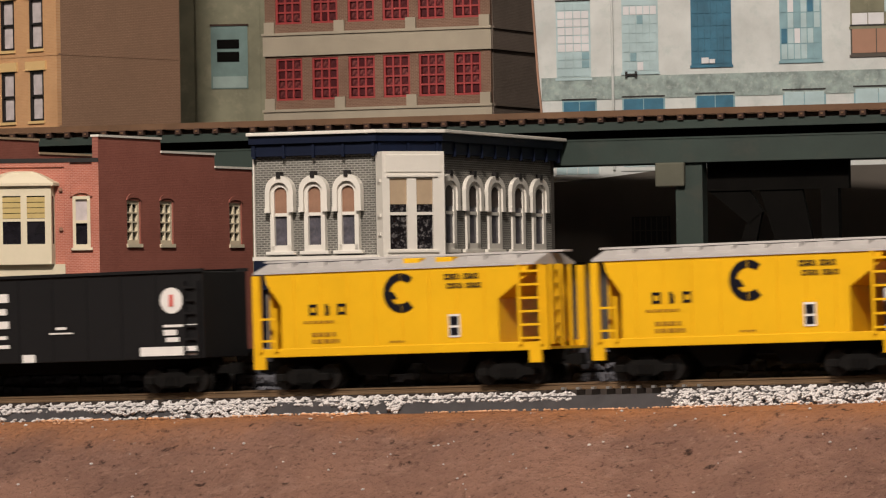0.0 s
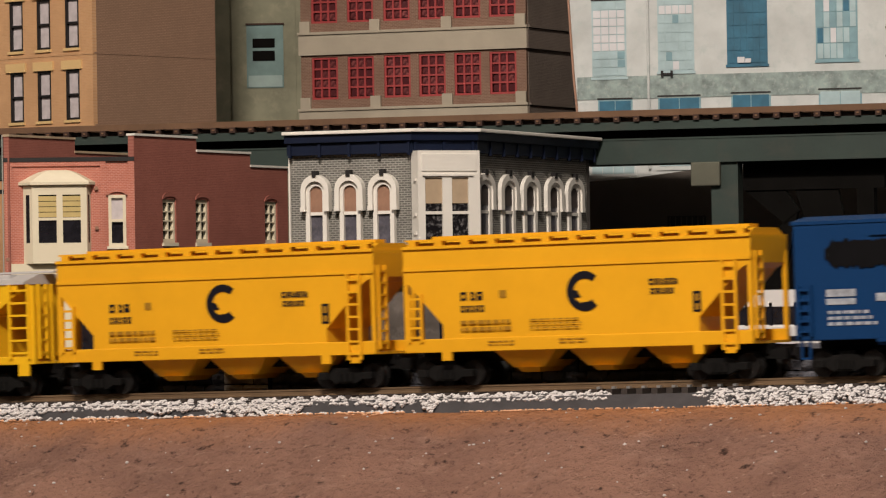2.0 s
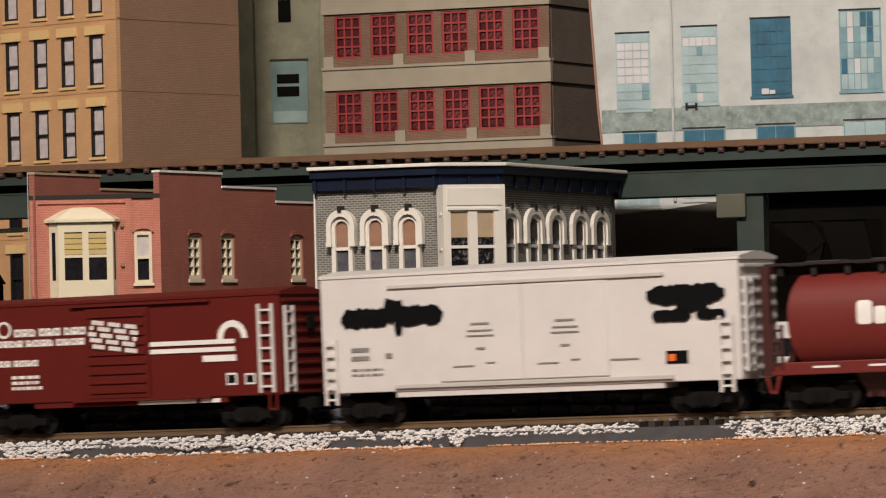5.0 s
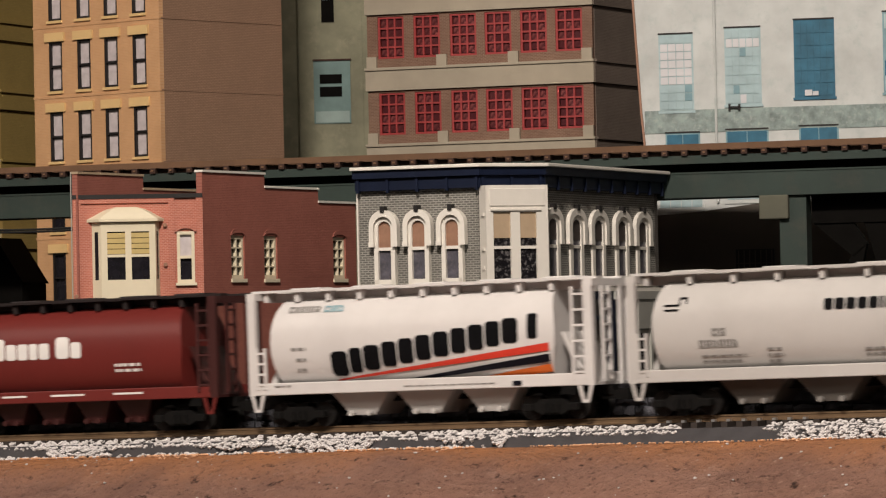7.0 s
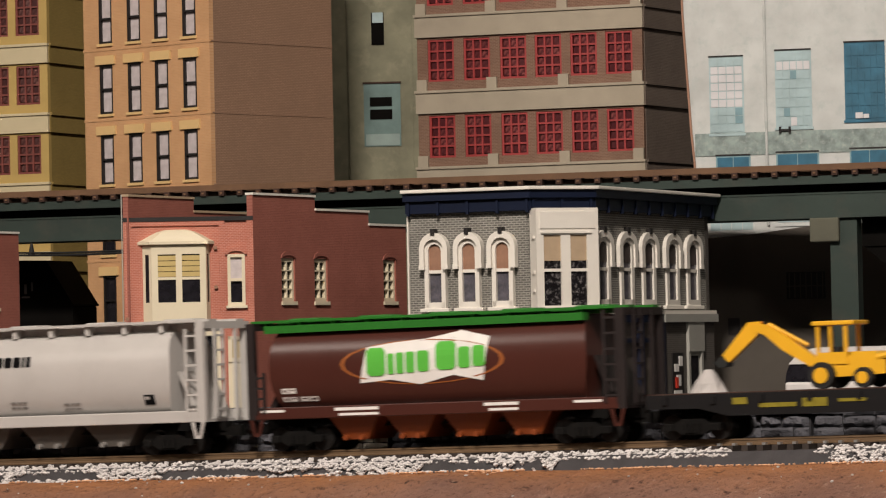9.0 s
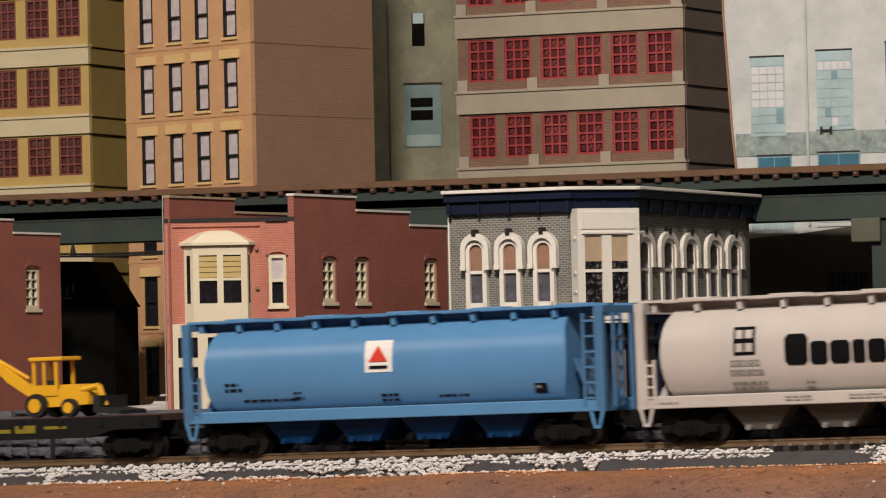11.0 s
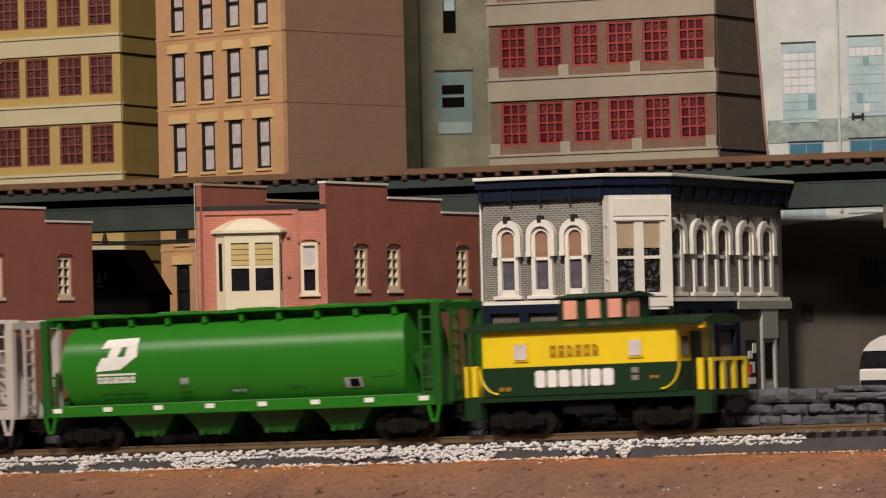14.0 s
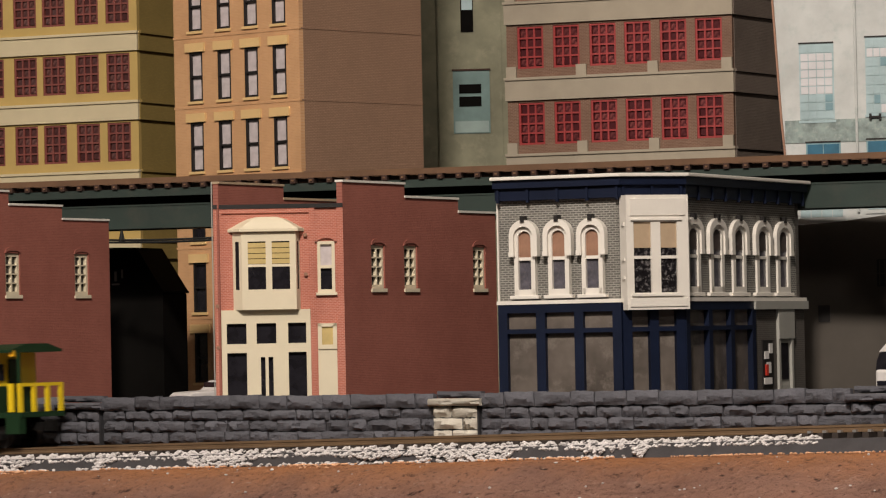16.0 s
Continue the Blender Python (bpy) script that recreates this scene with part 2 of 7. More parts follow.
    M["grey_band"] = paint("warm_grey_concrete_band", (0.41, 0.36, 0.28), 0.75, 0.2, 900, 40, 0.2)
    M["mill_brick"] = masonry("brown_mill_brick", (0.22, 0.125, 0.085), (0.17, 0.092, 0.064), (0.28, 0.19, 0.14), 2.2e-3, 0.8e-3, 0.18, relief=0.4)
    M["red_sash"] = paint("red_window_sash", (0.36, 0.05, 0.05), 0.5, 0.2, 900, 60, 0.1)
    M["maroon_sash"] = paint("maroon_window_sash", (0.2, 0.055, 0.045), 0.5, 0.2, 900, 60, 0.1)
    M["pink_pane"] = mottled_pane("dusky_red_pane", (0.075, 0.016, 0.02), (0.46, 0.14, 0.13))
    M["dark_pane"] = pane_glass("dark_window_pane", (0.018, 0.017, 0.022), 0.1)
    M["shop_pane"] = paint("smoky_shop_pane", (0.15, 0.128, 0.112), 0.25, 0.6, 700, 38, 0.05, dirt=(0.24, 0.21, 0.185))
    M["hazy_pane"] = paint("hazy_curtained_pane", (0.12, 0.115, 0.14), 0.2, 0.75, 600, 210, 0.05, dirt=(0.2, 0.17, 0.16))
    # pale blotches paint leaf-like reflections on the dark glass
    M["reflection_pane"] = paint("dark_pane_with_painted_reflections", (0.012, 0.011, 0.013), 0.15, 0.4, 600, 190, 0.05, dirt=(0.42, 0.4, 0.4))
    M["mauve_pane"] = paint("pale_curtain_pane", (0.62, 0.56, 0.57), 0.4, 0.3, 900, 160, 0.1)
    M["maroon_pane"] = mottled_pane("maroon_dark_pane", (0.06, 0.022, 0.022), (0.3, 0.15, 0.13))
    M["blind_pink"] = paint("peach_blind", (0.34, 0.185, 0.12), 0.7, 0.45, 900, 120, 0.1)
    M["blind_dark"] = paint("dark_brown_blind", (0.05, 0.034, 0.03), 0.6, 0.4, 900, 120, 0.1)
    M["blind_tan"] = paint("tan_blind", (0.44, 0.33, 0.22), 0.7, 0.2, 900, 120, 0.1)
    M["blind_yellow"] = paint("straw_blind", (0.55, 0.42, 0.17), 0.7, 0.2, 900, 120, 0.1)
    M["white_trim"] = paint("white_trim_paint", (0.74, 0.71, 0.65), 0.55, 0.08, 900, 60, 0.1)
    M["grey_trim"] = paint("grey_lintel_paint", (0.36, 0.36, 0.33), 0.6, 0.12, 900, 60, 0.1)
    M["cream_trim"] = paint("cream_trim_paint", (0.7, 0.63, 0.47), 0.55, 0.08, 900, 60, 0.1)
    M["tan_trim"] = paint("pale_yellow_lintel", (0.72, 0.5, 0.23), 0.6, 0.1, 900, 60, 0.1)
    M["navy"] = paint("navy_shop_paint", (0.006, 0.011, 0.031), 0.5, 0.35, 900, 60, 0.15, spec=0.2)
    M["black_sash"] = paint("black_window_sash", (0.014, 0.012, 0.012), 0.5, 0.2, 900, 60, 0.1)
    M["roofing"] = paint("black_tar_roof", (0.03, 0.028, 0.028), 0.9, 0.3, 900, 60, 0.4)
    M["card_white"] = paint("printed_white_wall_card", (0.57, 0.595, 0.585), 0.7, 0.24, 500, 55, 0.1, dirt=(0.36, 0.43, 0.42))
    M["card_green"] = paint("printed_weathered_green_band", (0.31, 0.385, 0.37), 0.75, 0.6, 700, 160, 0.1, dirt=(0.48, 0.52, 0.49))
    M["card_lower"] = paint("printed_lower_wall_with_shade", (0.085, 0.074, 0.062), 0.8, 0.25, 600, 30, 0.1)
    M["card_edge"] = paint("cut_card_edge", (0.35, 0.2, 0.14), 0.9, 0.2, 500, 50, 0.1)
    M["blue_glass"] = paint("printed_blue_window", (0.035, 0.15, 0.24), 0.5, 0.45, 700, 90, 0.05)
    M["pale_blue"] = paint("printed_pale_blue_window", (0.4, 0.53, 0.56), 0.5, 0.25, 700, 90, 0.05)
    M["mid_blue"] = paint("printed_grey_blue_window", (0.22, 0.37, 0.42), 0.5, 0.3, 700, 90, 0.05)
    M["white_glass"] = paint("printed_white_window", (0.62, 0.62, 0.64), 0.5, 0.12, 700, 90, 0.05)
    M["olive"] = paint("printed_olive_stucco", (0.26, 0.255, 0.175), 0.8, 0.5, 600, 34, 0.1, dirt=(0.36, 0.34, 0.24))
    M["teal"] = paint("printed_teal_window_frame", (0.16, 0.25, 0.24), 0.6, 0.3, 700, 70, 0.05)
    M["teal_pale"] = paint("printed_pale_teal_sheet", (0.29, 0.38, 0.36), 0.6, 0.25, 700, 70, 0.05)
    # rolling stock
    for key, c, rough in (("yellow", (0.74, 0.42, 0.012), 0.42), ("amber", (0.7, 0.345, 0.013), 0.42), ("blue", (0.0035, 0.031, 0.105), 0.5), ("maroon", (0.1, 0.0115, 0.009), 0.5), ("shaded_sky", (0.058, 0.155, 0.3), 0.5),
                          ("white", (0.615, 0.595, 0.585), 0.4), ("brown_red", (0.135, 0.018, 0.015), 0.45), ("rust_orange", (0.2, 0.042, 0.008), 0.5), ("deep_red", (0.045, 0.011, 0.01), 0.5), ("near_black", (0.014, 0.009, 0.009), 0.55), ("pale_grey", (0.48, 0.465, 0.45), 0.38), ("cocoa", (0.062, 0.019, 0.014), 0.3),
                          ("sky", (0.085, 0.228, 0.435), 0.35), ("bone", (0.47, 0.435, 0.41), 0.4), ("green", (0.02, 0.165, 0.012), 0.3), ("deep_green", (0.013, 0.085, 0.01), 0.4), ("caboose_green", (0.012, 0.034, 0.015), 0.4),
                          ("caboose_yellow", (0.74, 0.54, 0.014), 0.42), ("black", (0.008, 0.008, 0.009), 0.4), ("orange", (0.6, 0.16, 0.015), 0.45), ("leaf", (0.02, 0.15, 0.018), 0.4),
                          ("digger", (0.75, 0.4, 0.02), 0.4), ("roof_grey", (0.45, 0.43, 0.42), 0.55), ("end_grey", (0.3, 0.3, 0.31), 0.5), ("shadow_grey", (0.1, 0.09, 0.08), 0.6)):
        M[key] = paint(key + "_car_paint", c, rough, 0.1, 1200, 45, 0.06, spec=0.14 if key in ("blue", "maroon", "caboose_green", "amber", "yellow") else 0.4)
    # near-black; also paints in the shade of the girder gap and the alley
    M["dull_black"] = paint("dull_black_paint", (0.006, 0.0055, 0.005), 0.95, 0.3, 900, 60, 0.2, spec=0.05)
    M["truck"] = paint("black_truck_plastic", (0.006, 0.0056, 0.0054), 0.75, 0.4, 1500, 150, 0.2, dirt=(0.011, 0.0095, 0.008), spec=0.12)
    M["wheel"] = paint("dark_wheel_steel", (0.03, 0.028, 0.027), 0.35, 0.3, 1500, 150, 0.1, metal=0.6)
    M["ink_black"] = paint("black_lettering", (0.005, 0.005, 0.006), 0.7, 0.3, 1500, 150, 0.05, spec=0.06)
    M["ink_navy"] = paint("navy_lettering", (0.006, 0.006, 0.011), 0.5, 0.1, 1500, 150, 0.02, spec=0.15)
    M["ink_white"] = paint("white_lettering", (0.75, 0.74, 0.72), 0.5, 0.1, 1500, 150, 0.02, spec=0.15)
    M["ink_grey"] = paint("grey_lettering", (0.22, 0.21, 0.2), 0.5, 0.2, 1500, 150, 0.02, spec=0.15)
    M["ink_red"] = paint("red_lettering", (0.6, 0.05, 0.03), 0.5, 0.1, 1500, 150, 0.02, spec=0.15)
    M["ink_orange"] = paint("orange_lettering", (0.72, 0.16, 0.03), 0.5, 0.1, 1500, 150, 0.02, spec=0.15)
    M["ink_green"] = paint("green_lettering", (0.1, 0.45, 0.06), 0.5, 0.1, 1500, 150, 0.02, spec=0.15)
    M["ink_tan"] = paint("brown_lettering", (0.3, 0.1, 0.03), 0.5, 0.1, 1500, 150, 0.02, spec=0.15)
    M["ink_amber"] = paint("dark_amber_lettering", (0.3, 0.15, 0.015), 0.5, 0.1, 1500, 150, 0.02, spec=0.15)
    M["olive_print"] = paint("dull_yellow_lettering", (0.24, 0.2, 0.025), 0.6, 0.3, 1500, 250, 0.02, spec=0.15)
    M["ink_faint"] = paint("worn_pale_lettering", (0.34, 0.37, 0.41), 0.6, 0.5, 1500, 400, 0.02, spec=0.15)
    M["pane_pink"] = paint("pinkish_plastic_pane", (0.72, 0.33, 0.24), 0.3, 0.2, 900, 90, 0.05)
    M["chrome"] = paint("bright_metal", (0.6, 0.6, 0.6), 0.3, 0.1, 900, 90, 0.05, metal=0.8)
    M["rubber"] = paint("black_rubber", (0.012, 0.012, 0.012), 0.8, 0.2, 900, 90, 0.2)


materials()
key_and_fill_lamps()

# ---- the large structure ----
GRADE = 0.018
RAIL = -0.0045


def rail_z(x):
    return RAIL + GRADE * x


def ground_z(x, y):
    bed = rail_z(x) - 0.0097
    d = max(0.0, -y - 0.033)
    k = min(1.0, d / 0.02)
    if d < 0.14:
        drop = 0.0035 * min(1.0, d / 0.012) + 0.62 * max(0.0, d - 0.012)
    else:
        drop = 0.0035 + 0.62 * 0.128 + 0.04 * (d - 0.14)
    z = bed - drop
    if y > 0.03:
        z -= min(0.01, (y - 0.03) * 0.5)
    n = noise.noise(Vector((x * 18, y * 22, 0.3))) * 0.0030 + noise.noise(Vector((x * 60, y * 70, 4.3))) * 0.0014
    n += noise.noise(Vector((x * 190, y * 210, 9.1))) * 0.0008 + noise.noise(Vector((x * 420, y * 450, 2.1))) * 0.0005
    return z + n * (0.12 + 0.88 * k)


def sheet(bm, xs, ys, fz):
    grid = [[bm.verts.new((x, y, fz(x, y))) for x in xs] for y in ys]
    for j in range(len(ys) - 1):
        for i in range(len(xs) - 1):
            bm.faces.new((grid[j][i], grid[j][i + 1], grid[j + 1][i + 1], grid[j + 1][i]))


def setting():
    xs = [-3.8, -2.8, -2.0, -1.4, -1.0, -0.7] + [-0.55 + 0.0018 * i for i in range(500)] + [0.5, 0.8, 1.2, 1.8, 2.6, 3.8]
    ys = [-0.62, -0.5, -0.4, -0.3, -0.22] + [-0.18 + 0.0018 * i for i in range(112)] + [0.026, 0.05, 0.2, 0.7, 1.05]
    bm = bmesh.new()
    sheet(bm, xs, ys, ground_z)
    solid("ground", bm, M["soil"], "brown scenic dirt with orange earth along the roadbed", kind="structure", smooth=True)
    solid("layout_fascia", boxes((-3.8, 3.8, -0.64, -0.62, -0.3, -0.10)), M["timber_dark"], "dark wooden front edge board of the layout", kind="structure")
    solid("street", boxes((-1.2, 0.9, 0.052, 0.33, -0.012, 0.0)), M["asphalt"], "dark grey street behind the low stone wall", kind="structure")
    solid("yard", boxes((-1.2, 0.9, 0.332, 1.0, -0.012, -0.002)), M["asphalt"], "dark ground behind the elevated railway", kind="structure")
    solid("backdrop_board", boxes((-1.6, 1.6, 1.0, 1.02, -0.1, 0.6)), M["backboard"], "dark plain board behind the model city", kind="structure")
    solid("floor", boxes((-4.2, 4.2, -3.4, 2.2, -1.12, -1.1)), M["room_floor"], "dark carpet floor of the room", kind="structure")
    solid("ceiling", boxes((-4.2, 4.2, -3.4, 2.2, 1.32, 1.34)), M["room_wall"], "plain pale ceiling of the room", kind="structure")
    for nm, b in (("wall_north", (-4.2, 4.2, 2.2, 2.24, -1.1, 1.32)), ("wall_south", (-4.2, 4.2, -3.44, -3.4, -1.1, 1.32)),
                  ("wall_west", (-4.24, -4.2, -3.4, 2.2, -1.1, 1.32)), ("wall_east", (4.2, 4.24, -3.4, 2.2, -1.1, 1.32))):
        solid(nm, boxes(b), M["room_wall"], "plain painted wall of the room", kind="structure")


def track():
    tilt = pose(0, 0, RAIL, 0, -math.degrees(math.atan(GRADE)), 0)
    t = thing("railway_track", "single model railway track with brown rails on dark ties", "track", tilt)
    bm = bmesh.new()
    prism(bm, [(-0.026, -0.0100), (-0.0205, -0.0046), (0.0205, -0.0046), (0.026, -0.0100)], "x", -3.6, 3.6)
    part("roadbed", bm, M["roadbed"], t, "dark grey foam roadbed strip")
    for y in (-0.00825, 0.00825):
        bm = bmesh.new()
        prism(bm, [(y - 0.001, -0.0025), (y + 0.001, -0.0025), (y + 0.001, -0.002), (y + 0.0003, -0.0018), (y + 0.0003, -0.0008), (y + 0.0006, -0.0006), (y + 0.0006, 0.0), (y - 0.0006, 0.0), (y - 0.0006, -0.0006), (y - 0.0003, -0.0008), (y - 0.0003, -0.0018), (y - 0.001, -0.002)], "x", -3.6, 3.6)
        part("rail", bm, M["rail"], t)
    me = mesh_of(boxes((-0.0013, 0.0013, -0.0155, 0.0155, -0.0046, -0.0025)), "tie", M["tie"])
    spike = mesh_of(boxes((-0.0007, 0.0007, -0.0118, -0.0096, -0.0026, -0.0016), (-0.0007, 0.0007, 0.0096, 0.0118, -0.0026, -0.0016)), "rail_chair", M["chrome"])
    bm = bmesh.new()
    for i in list(range(-560, -90)) + list(range(60, 560)):
        box(bm, i * 0.0062 - 0.0013, i * 0.0062 + 0.0013, -0.0155, 0.0155, -0.0046, -0.0025)
    part("far_ties", bm, M["tie"], t, "dark ties further along", kind="stuff")
    for i in range(-90, 60):
        o = part("tie", me, None, t, m=Matrix.Translation((i * 0.0062, 0, 0)))
        if 6 < i < 17:
            part("rail_chair", spike, None, o)
    # loose ballast: an upper row against the ties and a lower spill at the foot of the roadbed
    rnd = random.Random(4)
    verts, faces = [], []
    def stone(c, r):
        k = len(verts)
        for sx, sy, sz in ((1, 0, 0), (-1, 0, 0), (0, 1, 0), (0, -1, 0), (0, 0, 1), (0, 0, -1), (.7, .7, .5), (-.7, .6, -.4), (.6, -.7, .5), (-.6, -.7, .4)):
            q = r * rnd.uniform(0.7, 1.15)
            verts.append((c[0] + sx * q, c[1] + sy * q, c[2] + sz * q * 0.8))
        hull = [(0, 6, 4), (6, 2, 4), (2, 1, 4), (1, 9, 4), (9, 3, 4), (3, 8, 4), (8, 0, 4), (0, 2, 6), (0, 8, 3), (0, 3, 5), (3, 9, 1), (3, 1, 5), (1, 7, 5), (7, 2, 5), (2, 0, 5), (1, 2, 7)]
        faces.extend([tuple(k + a for a in f) for f in hull])
    for _ in range(15000):
        x = rnd.uniform(-0.62, 0.34)
        up = rnd.random() < 0.55
        if up and not 0.0515 < x < 0.087:
            # clumps that creep up between the ties
            between = abs(math.sin(math.pi * x / 0.0062))
            patchy = 0.5 + 0.5 * noise.noise(Vector((x * 95, 0.0, 7.0)))
            f = rnd.random()
            y = -0.0222 + f * (0.0050 + 0.0058 * between * min(1.0, 0.35 + patchy))
            if rnd.random() < 0.25 + 1.15 * patchy * (0.3 + 0.7 * between) or (f < 0.5 and patchy > 0.32):
                z = -0.0042 - max(0.0, -0.0155 - y) * 0.35 + 0.0008 * between * patchy
                stone((x, y, z + rnd.uniform(-0.0002, 0.0005)), rnd.uniform(0.0005, 0.00125))
        elif not up and not -0.0185 < x < 0.0945:
            f = rnd.random()
            keep = 0.22 + 1.3 * noise.noise(Vector((x * 26, 3.0, 2.0))) + 0.35 * noise.noise(Vector((x * 90, 9.0, 2.0)))
            if x > 0.09 or keep > 0.1 + 0.32 * f or (keep > -0.25 and f > 0.8 and rnd.random() < 0.7):
                stone((x, -0.0215 - 0.0085 * f, -0.0056 - 0.0046 * f + rnd.uniform(0.0, 0.0006)), rnd.uniform(0.0005, 0.0012))
    me = bpy.data.meshes.new("ballast")
    me.from_pydata(verts, [], faces)
    me.materials.append(M["ballast"])
    o = new("ballast", me)
    o.matrix_basis = tilt
    tagged(o, "loose pale grey ballast stones along the track edge", "ballast", kind="stuff")
    # crumbs of orange earth along the edge of the dirt
    verts, faces = [], []
    for _ in range(2600):
        x = rnd.uniform(-0.5, 0.32)
        y = -0.0300 - 0.0065 * rnd.random() ** 1.6
        if noise.noise(Vector((x * 34, 2.0, 1.0))) > -0.12 + 70 * (-0.030 - y):
            stone((x, y, ground_z(x, y) + 0.0003), rnd.uniform(0.0003, 0.0009))
    me = bpy.data.meshes.new("earth_crumbs")
    me.from_pydata(verts, [], faces)
    me.materials.append(M["crumbs"])
    tagged(new("earth_crumbs", me), "pale orange crumbs of earth along the edge of the roadbed", "gravel", kind="stuff")
    # pale grains scattered on the dirt
    verts, faces = [], []
    for _ in range(330):
        x, y = rnd.uniform(-0.5, 0.32), -0.03 - 0.13 * rnd.random() ** 1.3
        near = y > -0.05
        if near and rnd.random() < 0.3:
            continue
        stone((x, y, ground_z(x, y) + 0.0002), rnd.uniform(0.0003, 0.0008))
    me = bpy.data.meshes.new("scattered_grains")
    me.from_pydata(verts, [], faces)
    me.materials.append(M["ballast"])
    tagged(new("scattered_grains", me), "pale grains scattered on the brown dirt", "gravel", kind="stuff")


def stone_block(l, h, d, seed):
    """A rough-faced stone, front towards -y."""
    rnd = random.Random(seed)
    bm = bmesh.new()
    nx, nz = 6, 4
    g = []
    for j in range(nz + 1):
        row = []
        for i in range(nx + 1):
            edge = i in (0, nx) or j in (0, nz)
            bulge = rnd.uniform(-0.0013, -0.0006) if edge else rnd.uniform(0.0, 0.0017) - (0.0004 if i in (1, nx - 1) or j in (1, nz - 1) else 0.0)
            row.append(bm.verts.new((l * i / nx + (0 if edge else rnd.uniform(-1, 1) * l * 0.05), -bulge, h * j / nz + rnd.uniform(-1, 1) * h * 0.05)))
        g.append(row)
    for j in range(nz):
        for i in range(nx):
            bm.faces.new((g[j][i], g[j][i + 1], g[j + 1][i + 1], g[j + 1][i]))
    rim = [g[0][i] for i in range(nx + 1)] + [g[j][nx] for j in range(1, nz + 1)] + [g[nz][i] for i in range(nx - 1, -1, -1)] + [g[j][0] for j in range(nz - 1, 0, -1)]
    back = [bm.verts.new((v.co.x, d, v.co.z)) for v in rim]
    n = len(rim)
    for i in range(n):
        bm.faces.new((rim[(i + 1) % n], rim[i], back[i], back[(i + 1) % n]))
    bm.faces.new(back)
    bmesh.ops.recalc_face_normals(bm, faces=bm.faces)
    return bm


def stone_wall():
    w = thing("stone_wall", "low blue-grey cast stone wall with paler square pillars", "wall", heading(0, 0.05, 0, 0.0))
    part("wall_core", boxes((-0.62, 0.36, 0.0012, 0.0055, -0.026, 0.0068)), M["mortar"], w)
    rnd = random.Random(11)
    meshes = {}
    def block(l, h, seed, mat):
        key = (round(l * 2000), round(h * 10000), seed % 4, mat)
        if key not in meshes:
            meshes[key] = mesh_of(stone_block(key[0] / 2000, h, 0.004, seed), "stone", M[mat], True)
        return meshes[key]
    pillars = [(-0.521, "stone"), (-0.3325, "stone"), (-0.1442, "stone_pale"), (0.0441, "stone"), (0.2325, "stone")]
    ends = [-0.62] + [p for p, _ in pillars] + [0.36]
    for row, z in enumerate((-0.0104, -0.0056, -0.0008, 0.0040)):
        h = 0.0047 if row < 3 else 0.0056
        for p, q in zip(ends, ends[1:]):
            x, end = p + 0.0108, q - 0.0108
            while x < end - 0.002:
                l = rnd.uniform(0.008, 0.0155) if row < 3 else rnd.uniform(0.011, 0.0185)
                if end - x - l < 0.006:
                    l = end - x
                y = -0.0013 if row == 3 else rnd.uniform(-0.0005, 0.0003)
                part("stone", block(l - 0.0004, h, rnd.randrange(99), "stone"), None, w, m=Matrix.Translation((x, y, z + rnd.uniform(-0.0003, 0.0003))))
                x += l
    for p, mat in pillars:
        part("pillar_core", boxes((p - 0.0105, p + 0.0105, -0.0012, 0.006, -0.026, 0.0062)), M["mortar"], w)
        for row, z in enumerate((-0.0102, -0.0053, -0.0004)):
            cut = 0.009 + 0.005 * (row % 2)
            for a, b in ((0.0, cut), (cut, 0.0212)):
                part("stone", block(b - a - 0.0006, 0.0045, rnd.randrange(99), mat), None, w, m=Matrix.Translation((p - 0.0106 + a, -0.0024, z)))
        part("capstone", block(0.0245, 0.003, 3, mat), None, w, m=Matrix.Translation((p - 0.01225, -0.0042, 0.0044)))
        part("stone", block(0.0212, 0.0028, 5, "stone"), None, w, m=Matrix.Translation((p - 0.0106, 0.001, 0.0075)))


